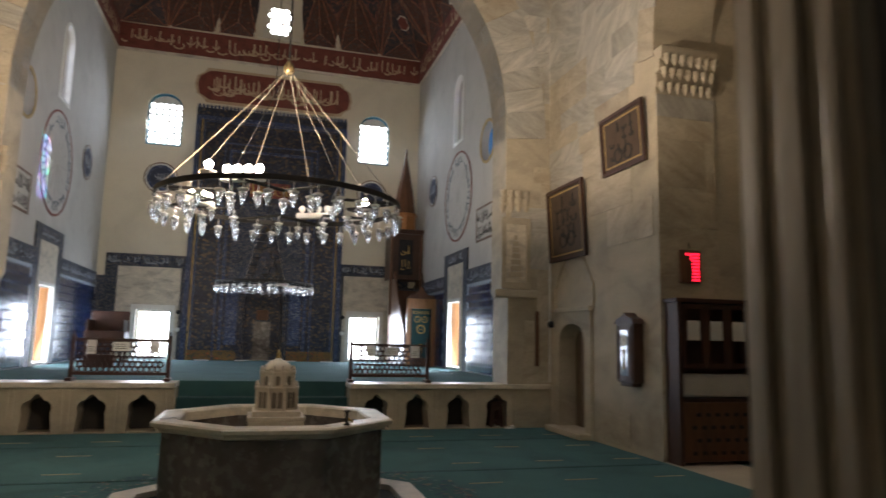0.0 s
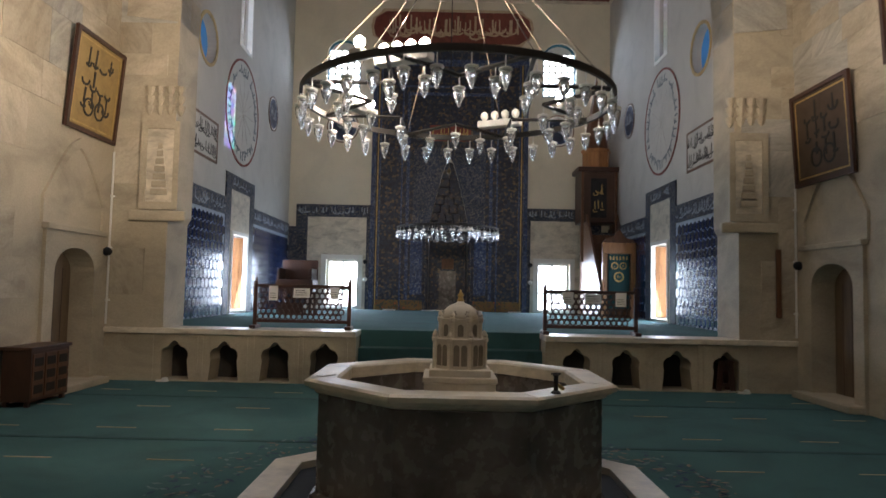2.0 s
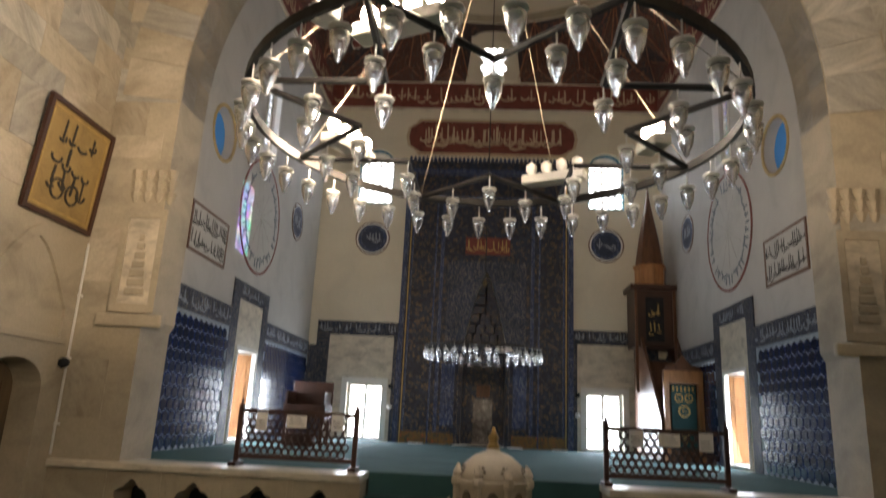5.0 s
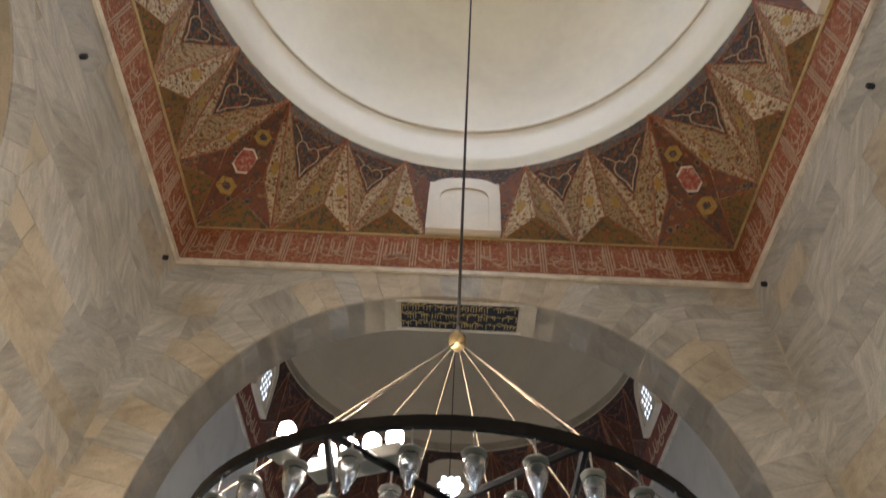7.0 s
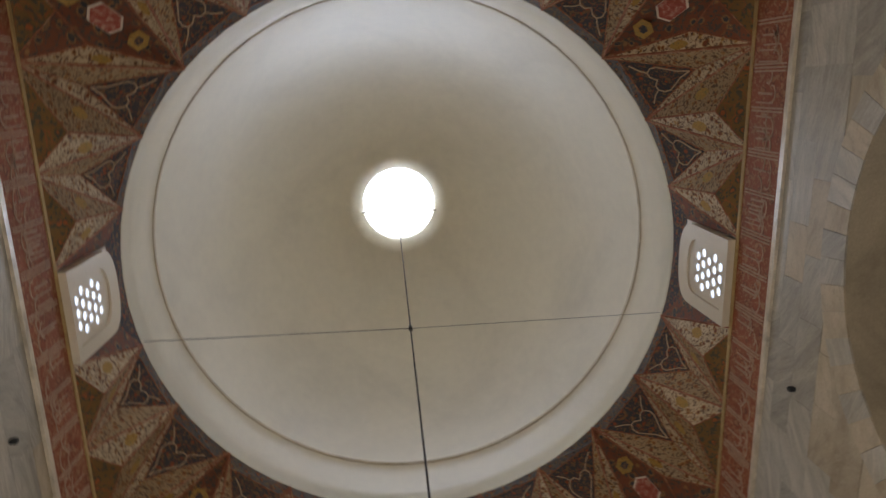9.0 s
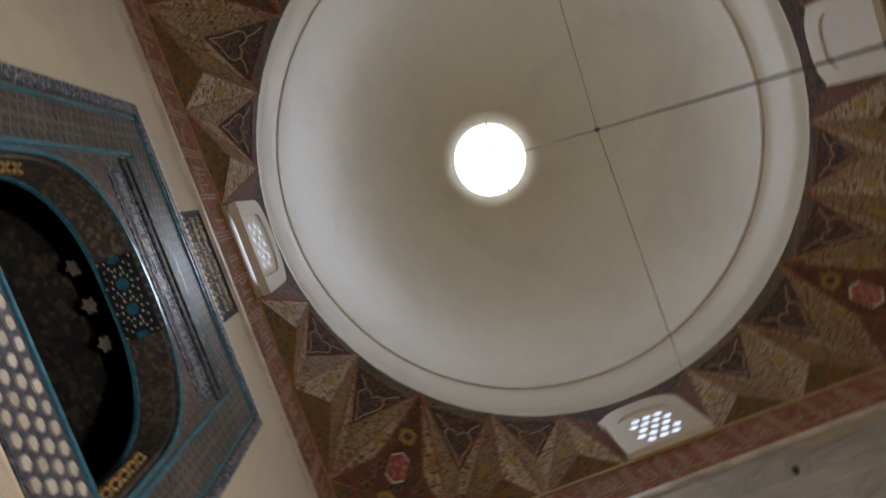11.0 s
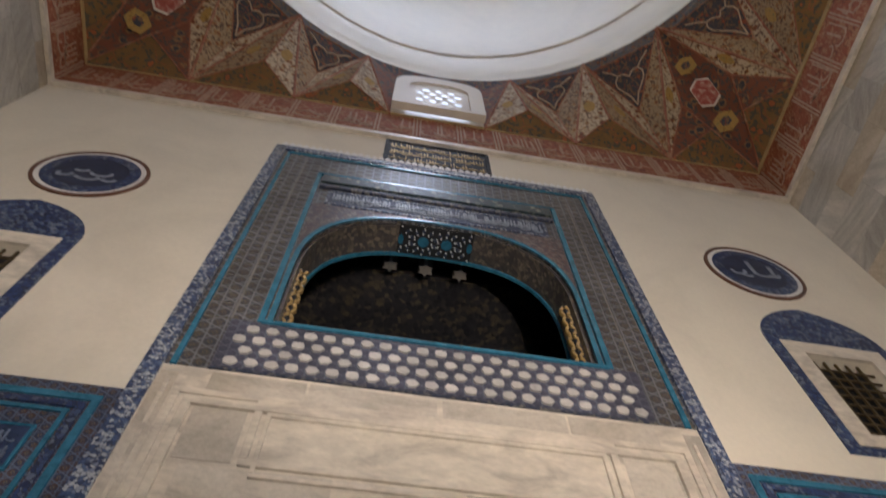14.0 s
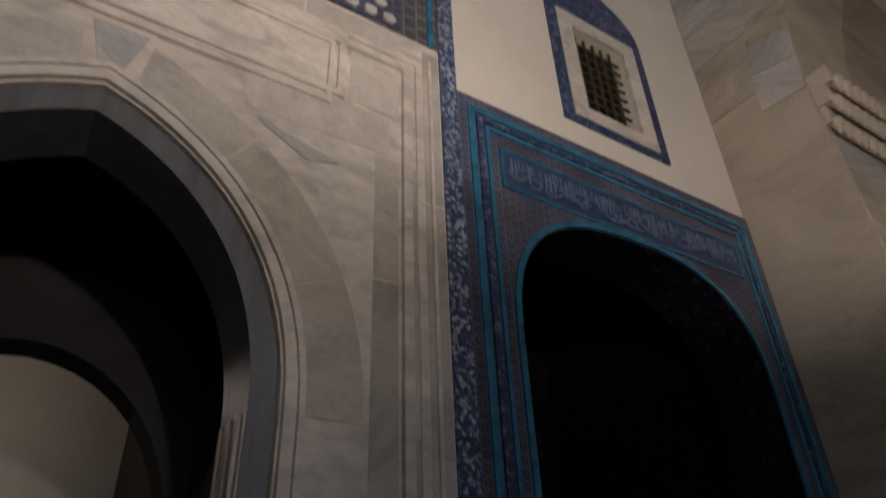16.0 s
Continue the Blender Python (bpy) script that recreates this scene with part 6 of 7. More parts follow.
for s in (-1,):
    K = thing("preacher_chair", (-3.75, 11.6, ZP), "dark red wooden preacher's seat on tall legs", "chair")
    part("seat_box", boxed(-0.45, 0.45, -0.35, 0.35, 0.55, 0.85, bevel=0.015), WOOD, K)
    part("backrest", boxed(-0.45, 0.45, 0.31, 0.36, 0.85, 1.35, bevel=0.02), WOOD, K)
    for x in (-0.42, 0.36):
        part("armrest", boxed(x, x + 0.06, -0.35, 0.3, 0.85, 1.12, bevel=0.01), WOOD, K)
        for y in (-0.33, 0.27):
            part("leg", boxed(x, x + 0.06, y, y + 0.06, 0, 0.55, bevel=0.008), WOOD, K)
    part("step", boxed(-0.3, 0.3, -0.6, -0.37, 0, 0.28, bevel=0.01), WOOD, K)

# ---- lattice barriers on the platform edge ----


def barrier(x0, x1, papers):
    b0 = thing("lattice_barrier", ((x0 + x1) / 2, 5.75, ZP), "low dark wooden lattice barrier with white notices", "barrier", "lattice barriers")
    h = (x1 - x0) / 2
    for s in (-1, 1):
        part("post", boxed(s * h - 0.03, s * h + 0.03, -0.03, 0.03, 0.04, 0.76, bevel=0.008), WOOD, b0)
        part("foot", boxed(s * h - 0.05, s * h + 0.05, -0.16, 0.16, 0, 0.06, bevel=0.012), WOOD, b0)
        bm = bmesh.new()
        lathe(bm, [(0.03, 0.76), (0.012, 0.78), (0.02, 0.8), (0.004, 0.84)], 8, (s * h, 0, 0))
        part("knob", bm, WOOD, b0)
    part("top_rail", boxed(-h, h, -0.022, 0.022, 0.66, 0.71, bevel=0.006), WOOD, b0)
    part("bottom_rail", boxed(-h, h, -0.022, 0.022, 0.1, 0.15, bevel=0.006), WOOD, b0)
    nx = int((2 * h - 0.06) / 0.094)
    bm = bmesh.new()
    for r in range(6):
        for c in range(nx):
            u = -h + 0.08 + (c + 0.5 * (r % 2)) * (2 * h - 0.16) / nx
            slab(bm, lambda a, c2, d: (a, d, c2), disc(u, 0.195 + r * 0.084, 0.052, 8), [disc(u, 0.195 + r * 0.084, 0.034, 8)], -0.01, 0.01)
    part("lattice", bm, WOOD, b0)
    for u, w, z in papers:
        pa = part("notice", boxed(u * h - w, u * h + w, -0.032, -0.028, z, 0.68 if w < 0.1 else z + 0.15), PAPER, b0, "white paper notice")
        for k in range(3):
            part("text_line", boxed(u * h - w * 0.75, u * h + w * (0.75 - 0.15 * k), -0.0345, -0.0322, z + 0.04 + 0.035 * k, z + 0.048 + 0.035 * k), IRON, pa)
    return b0


barrier(-3.12, -1.62, [(-0.62, 0.07, 0.45), (-0.02, 0.13, 0.5), (0.68, 0.075, 0.48)])
barrier(1.5, 2.95, [(-0.5, 0.085, 0.48), (0.05, 0.13, 0.5), (0.66, 0.085, 0.46)])

# ---- hall: doors, pictures, clock, shelf ----


def framed_picture(s, y0, y1, z0, z1, lean, gold, seed):
    p = thing("framed_calligraphy", (0, 0, 0), "framed calligraphy panel tilted forward on the wall, dark frame", "picture", "framed calligraphy")
    hh, w = z1 - z0, y1 - y0
    t = math.atan2(lean, hh)

    def put(u, v, d):
        return (s * (H - 0.03 - v * math.sin(t) + d * math.cos(t)), y0 + u, z0 + v * math.cos(t))
    part("frame", slab(bmesh.new(), put, rect(0, w, 0, hh), [rect(0.06, w - 0.06, 0.06, hh - 0.06)], -0.05, 0), WOOD, p)
    part("sheet", slab(bmesh.new(), put, rect(0.06, w - 0.06, 0.06, hh - 0.06), [], -0.02, 0), PARCH if gold else DIMWOOD, p, "gold ground with black script" if gold else "brown ground with dark script")
    part("gilt_line", slab(bmesh.new(), put, rect(0.1, w - 0.1, 0.1, hh - 0.1), [rect(0.125, w - 0.125, 0.125, hh - 0.125)], -0.026, -0.02), GOLD, p)
    bm = bmesh.new()
    for k in range(3):
        strokes(bm, put, w * 0.2, w * 0.8, hh * (0.2 + 0.2 * k), hh * (0.48 + 0.2 * k), seed + k, -0.028, 0.045, 0.8)
    for c in (0.38, 0.6):
        slab(bm, put, disc(w * c, hh * 0.27, w * 0.1, 18), [disc(w * c, hh * 0.27, w * 0.078, 18)], -0.028, -0.02)
    part("script", bm, BLACKS if gold else IRON, p)
    return p


framed_picture(-1, 3.88, 5.22, 3.58, 4.98, 0.11, True, 101)
framed_picture(1, 3.74, 5.2, 3.13, 4.52, 0.08, False, 105)
pp = framed_picture(1, 1.85, 3.12, 4.35, 5.32, 0.06, False, 108)
pp["label"] = "wide dark calligraphy board with pale script in a brown frame"
for s in (-1, 1):
    put = east(H) if s > 0 else west(-H)
    a, c = DOOR_Y
    D = thing("door_surround", (0, 0, 0), "carved stone surround and pointed blind arch over a small door", "door surround", "small door surrounds")
    part("frame", slab(bmesh.new(), put, rect(a - 0.22, c + 0.22, 0, 2.16), [arched(a, c, 0.001, 1.6, 1.95, 14, 2.2)], -0.05, 0), STONE, D)
    part("lintel", boxed(*sorted((s * (H - 0.1), s * H)), a - 0.26, c + 0.26, 2.16, 2.24, bevel=0.015), STONE, D)
    part("blind_arch", slab(bmesh.new(), put, pointed(a - 0.3, c + 0.3, 2.24, 2.6, 3.5, 10, 0.35), [pointed(a - 0.2, c + 0.2, 2.245, 2.6, 3.36, 10, 0.35)], -0.04, 0), STONE, D)
    dr = thing("small_door", (0, 0, 0), "small plain brown wooden door set back in its arch", "door", "small doors")
    part("leaf", slab(bmesh.new(), put, arched(a, c, 0.03, 1.6, 1.93, 14, 2.2), [], 0.3, 0.36), DOORW, dr)
    for k in range(1, 5):
        part("board_joint", slab(bmesh.new(), put, rect(a + 0.2 * k - 0.006, a + 0.2 * k + 0.006, 0.05, 1.68), [], 0.296, 0.3), WOOD, dr)
    bm = bmesh.new()
    lathe(bm, [(0.025, 0), (0.03, 0.02), (0.01, 0.05)], 8)
    kn = part("handle", bm, IRON, dr)
    kn.matrix_local = pose(s * (H + 0.3), a + 0.16, 1.0, 0, -90 * s)
    tagged(part("threshold", boxed(*sorted((s * (H - 0.25), s * (H + 0.3))), a - 0.2, c + 0.2, 0, 0.1, bevel=0.02), STONE), "worn stone threshold in front of the small door", "threshold", "door thresholds")
    cv = thing("security_camera", (s * (H - 0.1), 5.2, 1.95), "small black dome camera fixed near the corner", "camera", "security cameras")
    bm = bmesh.new()
    lathe(bm, [(0.05, 0.0), (0.07, 0.03), (0.06, 0.08), (0.03, 0.11)], 12)
    cc = part("housing", bm, BLACKM, cv, smooth=True)
    cc.matrix_local = pose(0.1 * s, 0, 0, 0, -90 * s)
    cd = thing("cable_conduit", (0, 0, 0), "thin white cable conduit running up the wall corner", "conduit", "conduits")
    part("pipe", tube(bmesh.new(), (s * (H - 0.02), YN - 0.04, 0.85), (s * (H - 0.02), YN - 0.04, 3.5), 0.016, 8), WHITE, cd)
    for z in (1.2, 2.0, 2.8):
        part("clip", boxed(s * (H - 0.02) - 0.03, s * (H - 0.02) + 0.03, YN - 0.06, YN, z, z + 0.03, bevel=0.004), WHITE, cd)
    # small fittings under the painted band
    for y, z in ((4.9, 10.25), (1.0, 9.9)):
        o = part("wall_spot", boxed(-0.05, 0.05, -0.03, 0.03, -0.04, 0.04, bevel=0.012), BLACKM)
        tagged(o, "tiny black sensor fixed high on the wall", "sensor", "wall sensors")
        o.location = (s * (H - 0.05), y, z)

K = thing("wall_clock", (H - 0.09, 2.32, 0.98), "dark wooden pendulum wall clock with a pale glazed front", "clock")
part("case", boxed(-0.09, 0.09, -0.24, 0.24, 0.06, 0.95, bevel=0.02), WOOD, K)
bm = bmesh.new()
slab(bm, lambda u, v, d: (d, u, v), [(-0.28, 0.93), (0.28, 0.93), (0.22, 1.0), (0.08, 1.04), (0, 1.1), (-0.08, 1.04), (-0.22, 1.0)], [], -0.1, 0.09)
part("crown", bm, WOOD, K)
part("base", boxed(-0.07, 0.09, -0.17, 0.17, 0.0, 0.08, bevel=0.02), WOOD, K)
for y in (-0.2, 0.17):
    part("front_stile", boxed(-0.105, -0.088, y, y + 0.03, 0.1, 0.9, bevel=0.005), WOOD, K)
part("glazed_front", boxed(-0.1, -0.088, -0.1, 0.1, 0.16, 0.84, bevel=0.004), CLOCKG, K, "bluish glass front")
bm = bmesh.new()
lathe(bm, [(0.088, 0), (0.088, 0.008)], 24)
dl = part("dial", bm, WHITE, K)
dl.matrix_local = pose(-0.1, 0, 0.68, 0, -90)
part("pointer", boxed(-0.112, -0.109, -0.004, 0.004, 0.68, 0.745), IRON, K)
part("pointer", boxed(-0.112, -0.109, -0.045, 0.0, 0.676, 0.684), IRON, K)
part("pendulum", tube(bmesh.new(), (-0.105, 0, 0.55), (-0.105, 0, 0.25), 0.012), BRASS, K)

G = thing("led_display", (5.78, SN - 0.03, 2.5), "small brown display board with red lit digits", "display")
part("case", boxed(-0.17, 0.17, -0.03, 0.03, 0, 0.48, bevel=0.01), WALNUT, G)
bm = bmesh.new()
for r in range(9):
    box(bm, 0.03, 0.14, -0.034, -0.03, 0.03 + 0.047 * r, 0.055 + 0.047 * r)
for u in (-0.02, -0.08):
    box(bm, u, u + 0.035, -0.034, -0.03, 0.4, 0.43)
box(bm, 0.0, 0.02, -0.034, -0.03, 0.33, 0.43)
part("lit_digits", bm, LEDS, G, "red glowing digits")
part("hook", tube(bmesh.new(), (0, -0.01, 0.5), (0, 0.02, 0.6), 0.008), IRON, G)

for s in (-1, 1):
    x0, x1 = 5.36, 6.62
    SH = thing("bookcase", (s * (x0 + x1) / 2, SN - 0.17, 0), "dark red wooden bookcase with glazed doors and papers", "bookcase", "bookcases")
    w = (x1 - x0) / 2
    part("back", boxed(-w, w, 0.13, 0.16, 0, 2.22), WOOD, SH)
    for u in (-w, w - 0.06):
        part("side", boxed(u, u + 0.06, -0.15, 0.13, 0, 2.22, bevel=0.006), WOOD, SH)
    part("top", boxed(-w - 0.03, w + 0.03, -0.18, 0.16, 2.2, 2.26, bevel=0.01), WOOD, SH)
    for z in (0.86, 1.3, 1.75):
        part("shelf", boxed(-w + 0.06, w - 0.06, -0.13, 0.13, z, z + 0.03), WOOD, SH)
    part("lower_door", boxed(-w + 0.06, w - 0.06, -0.16, -0.13, 0.05, 0.84, bevel=0.008), WALNUT, SH)
    bm = bmesh.new()
    for r in range(4):
        for c in range(7):
            u = -w + 0.18 + c * 0.15 + 0.07 * (r % 2)
            box(bm, u, u + 0.07, -0.166, -0.16, 0.14 + 0.17 * r, 0.19 + 0.17 * r)
    part("fretwork", bm, IRON, SH, "dark pierced fretwork")
    for c in range(3):
        u = -w + 0.08 + c * 0.37
        part("glazed_door", slab(bmesh.new(), lambda a, v, d: (a, -0.15 + d, v), rect(u, u + 0.36, 1.3, 2.18), [rect(u + 0.05, u + 0.31, 1.36, 2.12)], 0, 0.025), WOOD, SH)
        part("paper", boxed(u + 0.08, u + 0.28, -0.135, -0.13, 1.68, 1.95), PAPER, SH, "white printed sheet")
    part("cloth_roll", boxed(-w + 0.08, w - 0.08, -0.1, 0.1, 0.9, 1.22, bevel=0.05), GREYP, SH, "pale folded cloth")
    MQ = thing("stalactite_capital", (0, 0, 0), "carved stone stalactite capital at the corner of the opening", "capital", "stalactite capitals")
    for yy, sg in ((SN, -1), (SO, 1)):
        for r, z in enumerate((5.42, 5.62, 5.8)):
            part("ledge", boxed(*sorted((s * (H - 0.02), s * (H + 0.98))), *sorted((yy, yy + sg * (0.06 + 0.07 * r))), z, z + 0.19, bevel=0.01), STONE, MQ)
            for k in range(7):
                bm = bmesh.new()
                lathe(bm, [(0.012, z - 0.1), (0.05, z - 0.02), (0.06, z + 0.05)], 8, (s * (H + 0.07 + 0.135 * k), yy + sg * (0.06 + 0.07 * r), 0))
                part("stalactite", bm, STONE, MQ)

LC = thing("low_cabinet", (-5.1, 3.33, 0), "low dark red wooden cabinet with pierced front beside the door", "cabinet")
part("body", boxed(-0.17, 0.17, -0.4, 0.4, 0.06, 0.66, bevel=0.008), WOOD, LC)
part("top", boxed(-0.19, 0.19, -0.43, 0.43, 0.66, 0.7, bevel=0.01), WOOD, LC)
for x in (-0.15, 0.1):
    for y in (-0.38, 0.33):
        part("leg", boxed(x, x + 0.05, y, y + 0.05, 0, 0.06), WOOD, LC)
for k in range(3):
    pl = part("front_panel", boxed(0.17, 0.182, -0.37 + 0.25 * k, -0.14 + 0.25 * k, 0.1, 0.62, bevel=0.005), WALNUT, LC)
    for r in range(3):
        part("fret", boxed(0.182, 0.187, -0.34 + 0.25 * k, -0.17 + 0.25 * k, 0.15 + 0.16 * r, 0.25 + 0.16 * r, bevel=0.002), IRON, pl)

# carved pier faces of the great arch
for s in (-1, 1):
    PR = thing("carved_pier_panel", (0, 0, 0), "pale carved stone panel with a tiered motif on the pier", "stone panel", "pier panels")
    u0, u1 = sorted((s * 4.26, s * 4.86))
    NP = north(YN - 0.02)
    part("frame", slab(bmesh.new(), NP, rect(u0, u1, 2.62, 4.0), [rect(u0 + 0.09, u1 - 0.09, 2.74, 3.88)], -0.05, 0.0), STONE, PR)
    part("sunk_field", slab(bmesh.new(), NP, rect(u0 + 0.09, u1 - 0.09, 2.74, 3.88), [], -0.015, 0.0), MARBLE, PR)
    bm = bmesh.new()
    for k in range(7):
        w = 0.13 - 0.016 * k
        box(bm, (u0 + u1) / 2 - w, (u0 + u1) / 2 + w, YN - 0.065, YN - 0.035, 2.85 + 0.12 * k, 2.94 + 0.12 * k, bevel=0.008)
    part("tiered_motif", bm, STONE, PR)
    part("ledge", boxed(*sorted((s * 4.12, s * 5.0)), YN - 0.1, YN + 0.0, 2.44, 2.6, bevel=0.03), STONE, PR)
    for r in range(3):
        for k in range(4):
            bm = bmesh.new()
            lathe(bm, [(0.02, 4.1 + 0.15 * r), (0.06, 4.17 + 0.15 * r), (0.082, 4.25 + 0.15 * r)], 8, (s * (4.3 + 0.16 * k), YN + 0.02 - 0.015 * r, 0))
            part("stalactite", bm, STONE, PR)
bd = tagged(part("wooden_post", boxed(4.97, 5.05, YN - 0.06, YN - 0.03, 1.15, 2.2, bevel=0.01), WALNUT), "narrow brown wooden strip fixed on the pier", "wooden strip")

# niches: a stool and a few slippers
ST = thing("small_stool", (4.22, YN + 0.12, 0.02), "small dark wooden stool with arched sides inside a niche", "stool")
part("seat", boxed(-0.13, 0.13, -0.12, 0.12, 0.42, 0.46, bevel=0.01), WOOD, ST)
for y in (-0.11, 0.09):
    part("side", slab(bmesh.new(), lambda u, v, d, y=y: (u, y + d, v), [(-0.15, 0), (-0.07, 0), (-0.06, 0.06), (0.06, 0.06), (0.07, 0), (0.15, 0), (0.11, 0.42), (-0.11, 0.42)], [arched(-0.05, 0.05, 0.12, 0.25, 0.32, 8)], 0, 0.02), WOOD, ST)
for x, y in ((4.45, YN - 0.09), (-4.36, YN - 0.08)):
    sp = thing("slipper", (x, y, 0), "white rubber slipper lying beside the platform", "slipper", "white slippers")
    bm = bmesh.new()
    slab(bm, lambda u, v, d: (u, v, d), disc(0, 0, 0.1, 16, 0.045), [], 0.0, 0.025)
    part("sole", bm, WHITE, sp)
    bm = bmesh.new()
    lathe(bm, [(0.05, 0.025), (0.045, 0.05), (0.025, 0.065)], 10, (0.04, 0, 0))
    part("strap", bm, WHITE, sp)

# carpet: row lines and faint woven borders
RUG = thing("carpet_row_lines", (0, 0, 0.0), "pale row lines and dark stripes woven into the carpet", "carpet pattern")
for r in range(8):
    y = -4.6 + 1.22 * r
    if r % 2:
        part("dark_stripe", boxed(-5.2, 5.2, y, y + 0.07, 0, 0.004), CARPETD, RUG)
    for k in range(9):
        x = -4.8 + 1.2 * k + 0.15 * (r % 2)
        if abs(x) > 1.8 or abs(y - 0.4) > 1.9:
            part("pale_dash", boxed(x - 0.2, x + 0.2, y + 0.5, y + 0.515, 0, 0.004), BEIGES, RUG)
NAVYW = mat("navy_carpet_wool", (0.03, 0.06, 0.12), 0.95, var=0.3, scale=9, fine=120, bump=0.4)
PALEW = mat("pale_carpet_wool", (0.16, 0.24, 0.25), 0.95, var=0.3, scale=9, fine=120, bump=0.4)
rng = random.Random(9)
MEDR = thing("carpet_medallion_border", (0.0, 0.03, 0), "woven floral border round the fountain on the carpet", "carpet pattern")
bm = bmesh.new()
for k in range(900):
    a = rng.uniform(0, math.tau)
    r = rng.uniform(1.72, 2.25)
    u, v = r * math.cos(a), r * math.sin(a)
    w = rng.uniform(0.02, 0.06)
    t = rng.uniform(0, math.pi)
    q = [(u + w * math.cos(t), v + w * math.sin(t)), (u - w * 0.4 * math.sin(t), v + w * 0.4 * math.cos(t)), (u - w * math.cos(t), v - w * math.sin(t)), (u + w * 0.4 * math.sin(t), v - w * 0.4 * math.cos(t))]
    f = [bm.verts.new((x, y, 0.007)) for x, y in q]
    bm.faces.new(f).material_index = k % 3
tagged(part("woven_leaves", bm, [CARPETP, NAVYW, PALEW], MEDR), kind="stuff")

# painted band of the hall: script blocks
bm = bmesh.new()
for put, a, c in ((south(YN - 0.04), -5.2, 5.2), (north(YS + 0.04), -5.2, 5.2), (west(H - 0.04), YS + 0.1, YN - 0.1), (east(-H + 0.04), YS + 0.1, YN - 0.1)):
    n = 17
    for k in range(n):
        u0, u1 = a + (c - a) * k / n + 0.05, a + (c - a) * (k + 1) / n - 0.05
        strokes(bm, lambda u, v, d, put=put: put(u, v, -d), u0, u1, ZB + 0.12, ZT - 0.12, 200 + k, -0.008, 0.034, 1.0 if k % 2 else 1.5)
        for e in (-0.05, 0.0, 0.05)[: 2 + k % 2]:
            slab(bm, put, rect(u0 - 0.05 + e - 0.012, u0 - 0.05 + e + 0.012, ZB + 0.06, ZT - 0.06), [], -0.004, 0.012)
tagged(part("trim_hall_band_script", bm, BANDS), "pale painted script and scrolls on the salmon band", "painted band", kind="structure")
bm = bmesh.new()
for put, a, c in ((south(YM - 0.05), -5.0, 5.0), (west(E - 0.05), YA + 0.2, YM - 0.2), (east(-E + 0.05), YA + 0.2, YM - 0.2)):
    strokes(bm, lambda u, v, d, put=put: put(u, v, -d), a, c, EB + 0.12, EB + 0.72, 250, -0.008, 0.07, 1.1)
tagged(part("trim_prayer_band_script", bm, BEIGES), "pale script on the dark red band", "painted band", kind="structure")

# ---- wall stones, last ----
unit = bpy.data.meshes.new("stone_block")
bm = boxed(-0.5, 0.5, -0.5, 0.5, -0.5, 0.5)
bmesh.ops.bevel(bm, geom=bm.edges[:], offset=0.006, segments=1, affect="EDGES")
bm.to_mesh(unit)
bm.free()
unit.materials.append(BLOCK)
unit_grey = unit.copy()
unit_grey.materials[0] = GREYB


def inside(pts, u, v):
    hit = False
    for (a, b2), (c, d) in zip(pts, pts[1:] + pts[:1]):
        if (b2 > v) != (d > v) and u < (c - a) * (v - b2) / (d - b2) + a:
            hit = not hit
    return hit


def lay(owner, put, axis, u0, u1, v0, v1, holes, seed):
    rng = random.Random(seed)
    z = v0
    while z < v1 - 0.1:
        h = min(rng.choice((0.5, 0.6, 0.72) if z < 4.5 else (0.34, 0.42, 0.5)), v1 - z)
        u = u0 - rng.uniform(0, 0.4)
        while u < u1:
            w = rng.uniform(0.85, 1.9) if z < 4.5 else rng.uniform(0.6, 1.5)
            a, c = max(u, u0), min(u + w, u1)
            u += w
            if c - a < 0.12:
                continue
            probe = [(a + (c - a) * i / 4, z + h * j / 3) for i in range(5) for j in range(4)]
            if any(inside(p, *q) for p in holes for q in probe):
                continue
            o = new("stone_block", unit_grey if rng.random() < min(0.85, max(0.05, (z - 3) / 5)) else unit)
            o.parent = owner
            o.location = put((a + c) / 2, z + h / 2, 0.003)
            o.scale = (c - a - 0.004, 0.03, h - 0.004) if axis == "x" else (0.03, c - a - 0.004, h - 0.004)
        z += h


ow = {o.name: o for o in scene.objects}
solid = NHOLE
lay(ow["wall_north"], north(YN), "x", -H, H, 0.8, ZB - 0.1, [solid], 1)
for nm, put, sd in (("wall_east", east(H), 2), ("wall_west", west(-H), 3)):
    op = arched(SO, SN, 0.0, 5.9, 9.2, 28, 2.1)
    dn = pointed(DOOR_Y[0] - 0.3, DOOR_Y[1] + 0.3, 0.0, 2.6, 3.5, 10, 0.35)
    lay(ow[nm], put, "y", YS, YN, 0.05, ZB - 0.1, [op, dn], sd)
for s in (1, -1):
    for yy, g in ((SN, -1), (SO, 1)):
        lay(ow["wall_east" if s > 0 else "wall_west"], south(yy) if g < 0 else north(yy), "x", *sorted((s * H, s * (H + 1.0))), 0.05, 5.35, [], 5 + s + g)


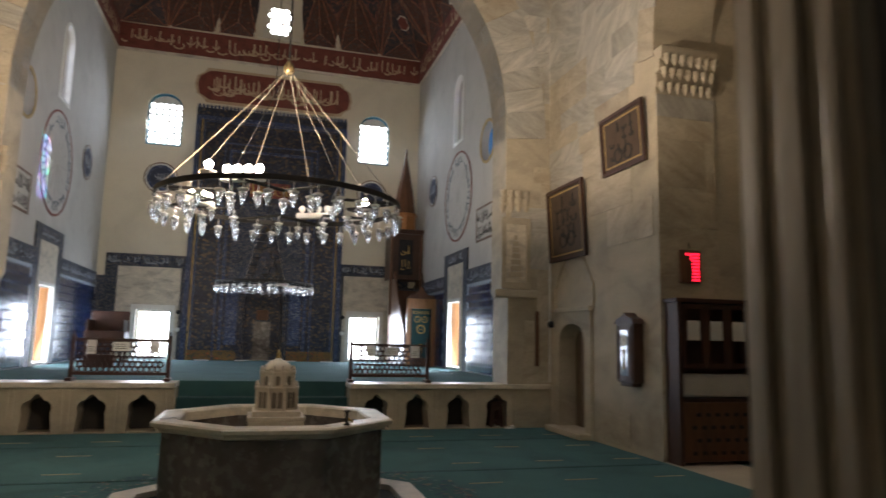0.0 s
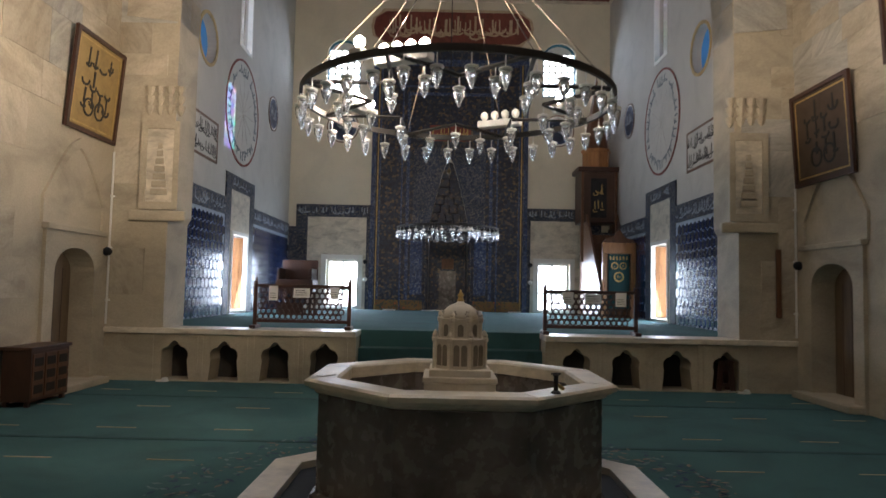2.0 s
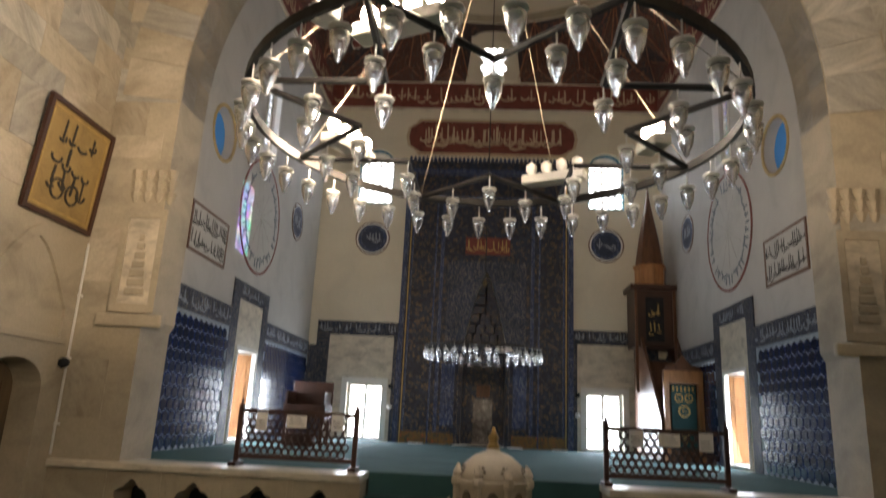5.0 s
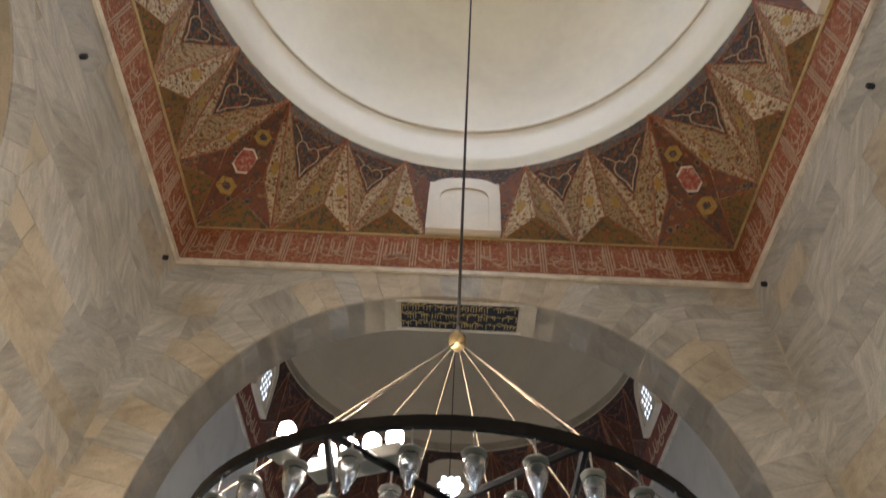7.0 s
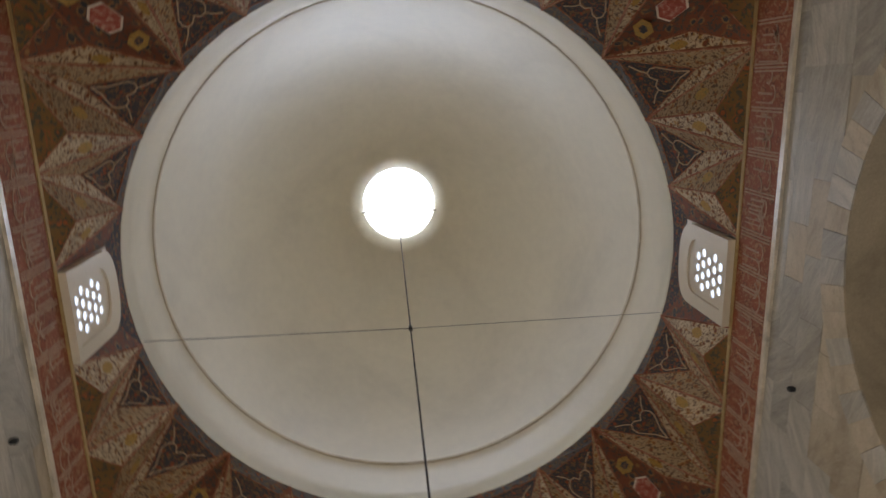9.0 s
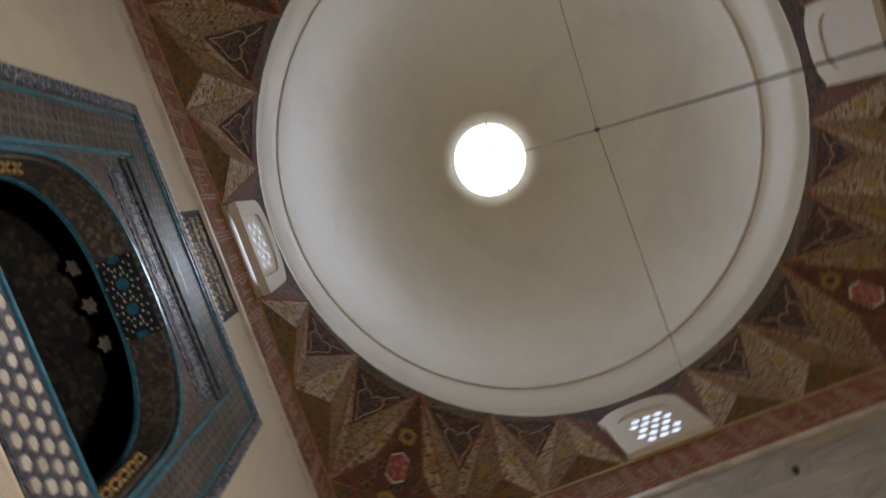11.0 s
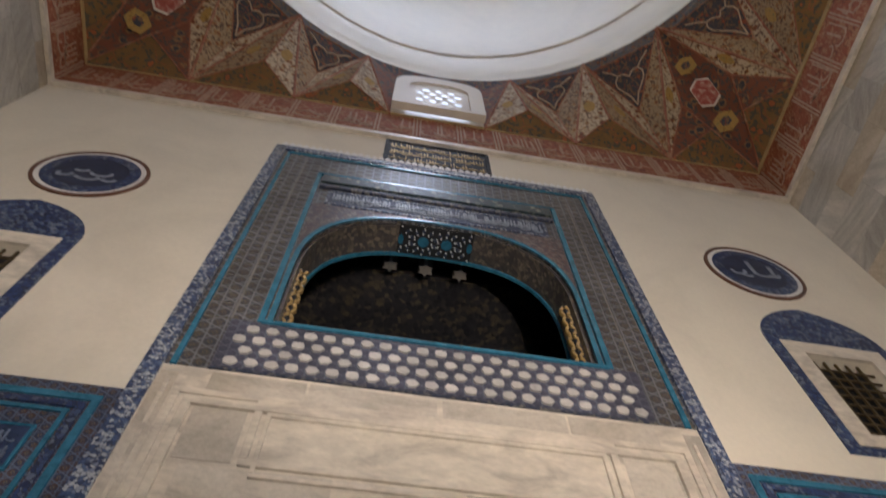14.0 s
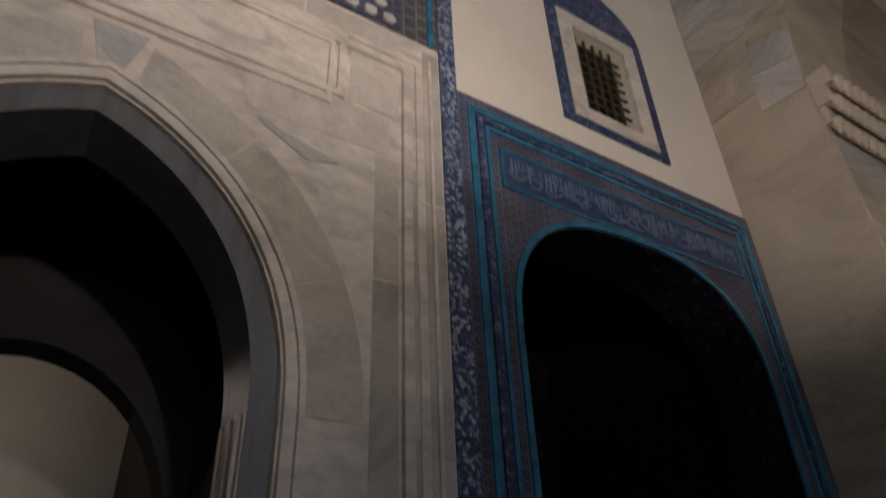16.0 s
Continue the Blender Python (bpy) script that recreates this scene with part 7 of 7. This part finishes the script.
def ring_stones(owner, put, outline, depth, thick, seed):
    """Wedge stones along an arch outline."""
    rng = random.Random(seed)
    n = len(outline)
    cx = sum(p[0] for p in outline) / n
    cz = min(p[1] for p in outline)
    for k in range(n - 1):
        (a0, b0), (a1, b1) = outline[k], outline[k + 1]
        def grow(a, b2):
            dx, dz = a - cx, (b2 - cz) * 0.8 + 0.4
            ln = math.hypot(dx, dz)
            return (a + dx / ln * depth, b2 + dz / ln * depth)
        t = 0.006
        bm = bmesh.new()
        q = [(a0, b0), (a1, b1), grow(a1, b1), grow(a0, b0)]
        c0 = (sum(p[0] for p in q) / 4, sum(p[1] for p in q) / 4)
        q = [(c0[0] + (p[0] - c0[0]) * 0.975, c0[1] + (p[1] - c0[1]) * 0.985) for p in q]
        slab(bm, put, q, [], -0.026, thick)
        part("voussoir", bm, GREYB if rng.random() < 0.6 else BLOCK, owner)


ring_stones(ow["wall_north"], north(YN), NARCH[2:], 0.85, 0.0, 4)
ring_stones(ow["wall_east"], east(H), arched(SO, SN, 0, 5.9, 9.2, 30, 2.1)[2:], 0.45, 0.0, 6)
ring_stones(ow["wall_west"], west(-H), arched(SO, SN, 0, 5.9, 9.2, 30, 2.1)[2:], 0.45, 0.0, 7)
# stones of the arch's underside
for k in range(len(NARCH) - 3):
    (a0, b0), (a1, b1) = NARCH[2 + k], NARCH[3 + k]
    if abs((a0 + a1) / 2) < 1.2 and b0 > 9:
        continue
    nx, nz = -(b1 - b0), (a1 - a0)
    ln = math.hypot(nx, nz)
    nx, nz = nx / ln * 0.012, nz / ln * 0.012
    for y0, y1 in ((YN + 0.004, YN + 0.4), (YN + 0.406, YA)):
        bm = bmesh.new()
        f = 0.02
        p0, p1 = (a0 + (a1 - a0) * f, b0 + (b1 - b0) * f), (a1 - (a1 - a0) * f, b1 - (b1 - b0) * f)
        slab(bm, lambda u, v, d: (u, y0 if d < 0.5 else y1, v), [p0, p1, (p1[0] + nx * -1, p1[1] - nz * -1 * -1), (p0[0] - nx, p0[1] - nz)], [], 0, 1)
        part("soffit_stone", bm, GREYB, ow["wall_north"])
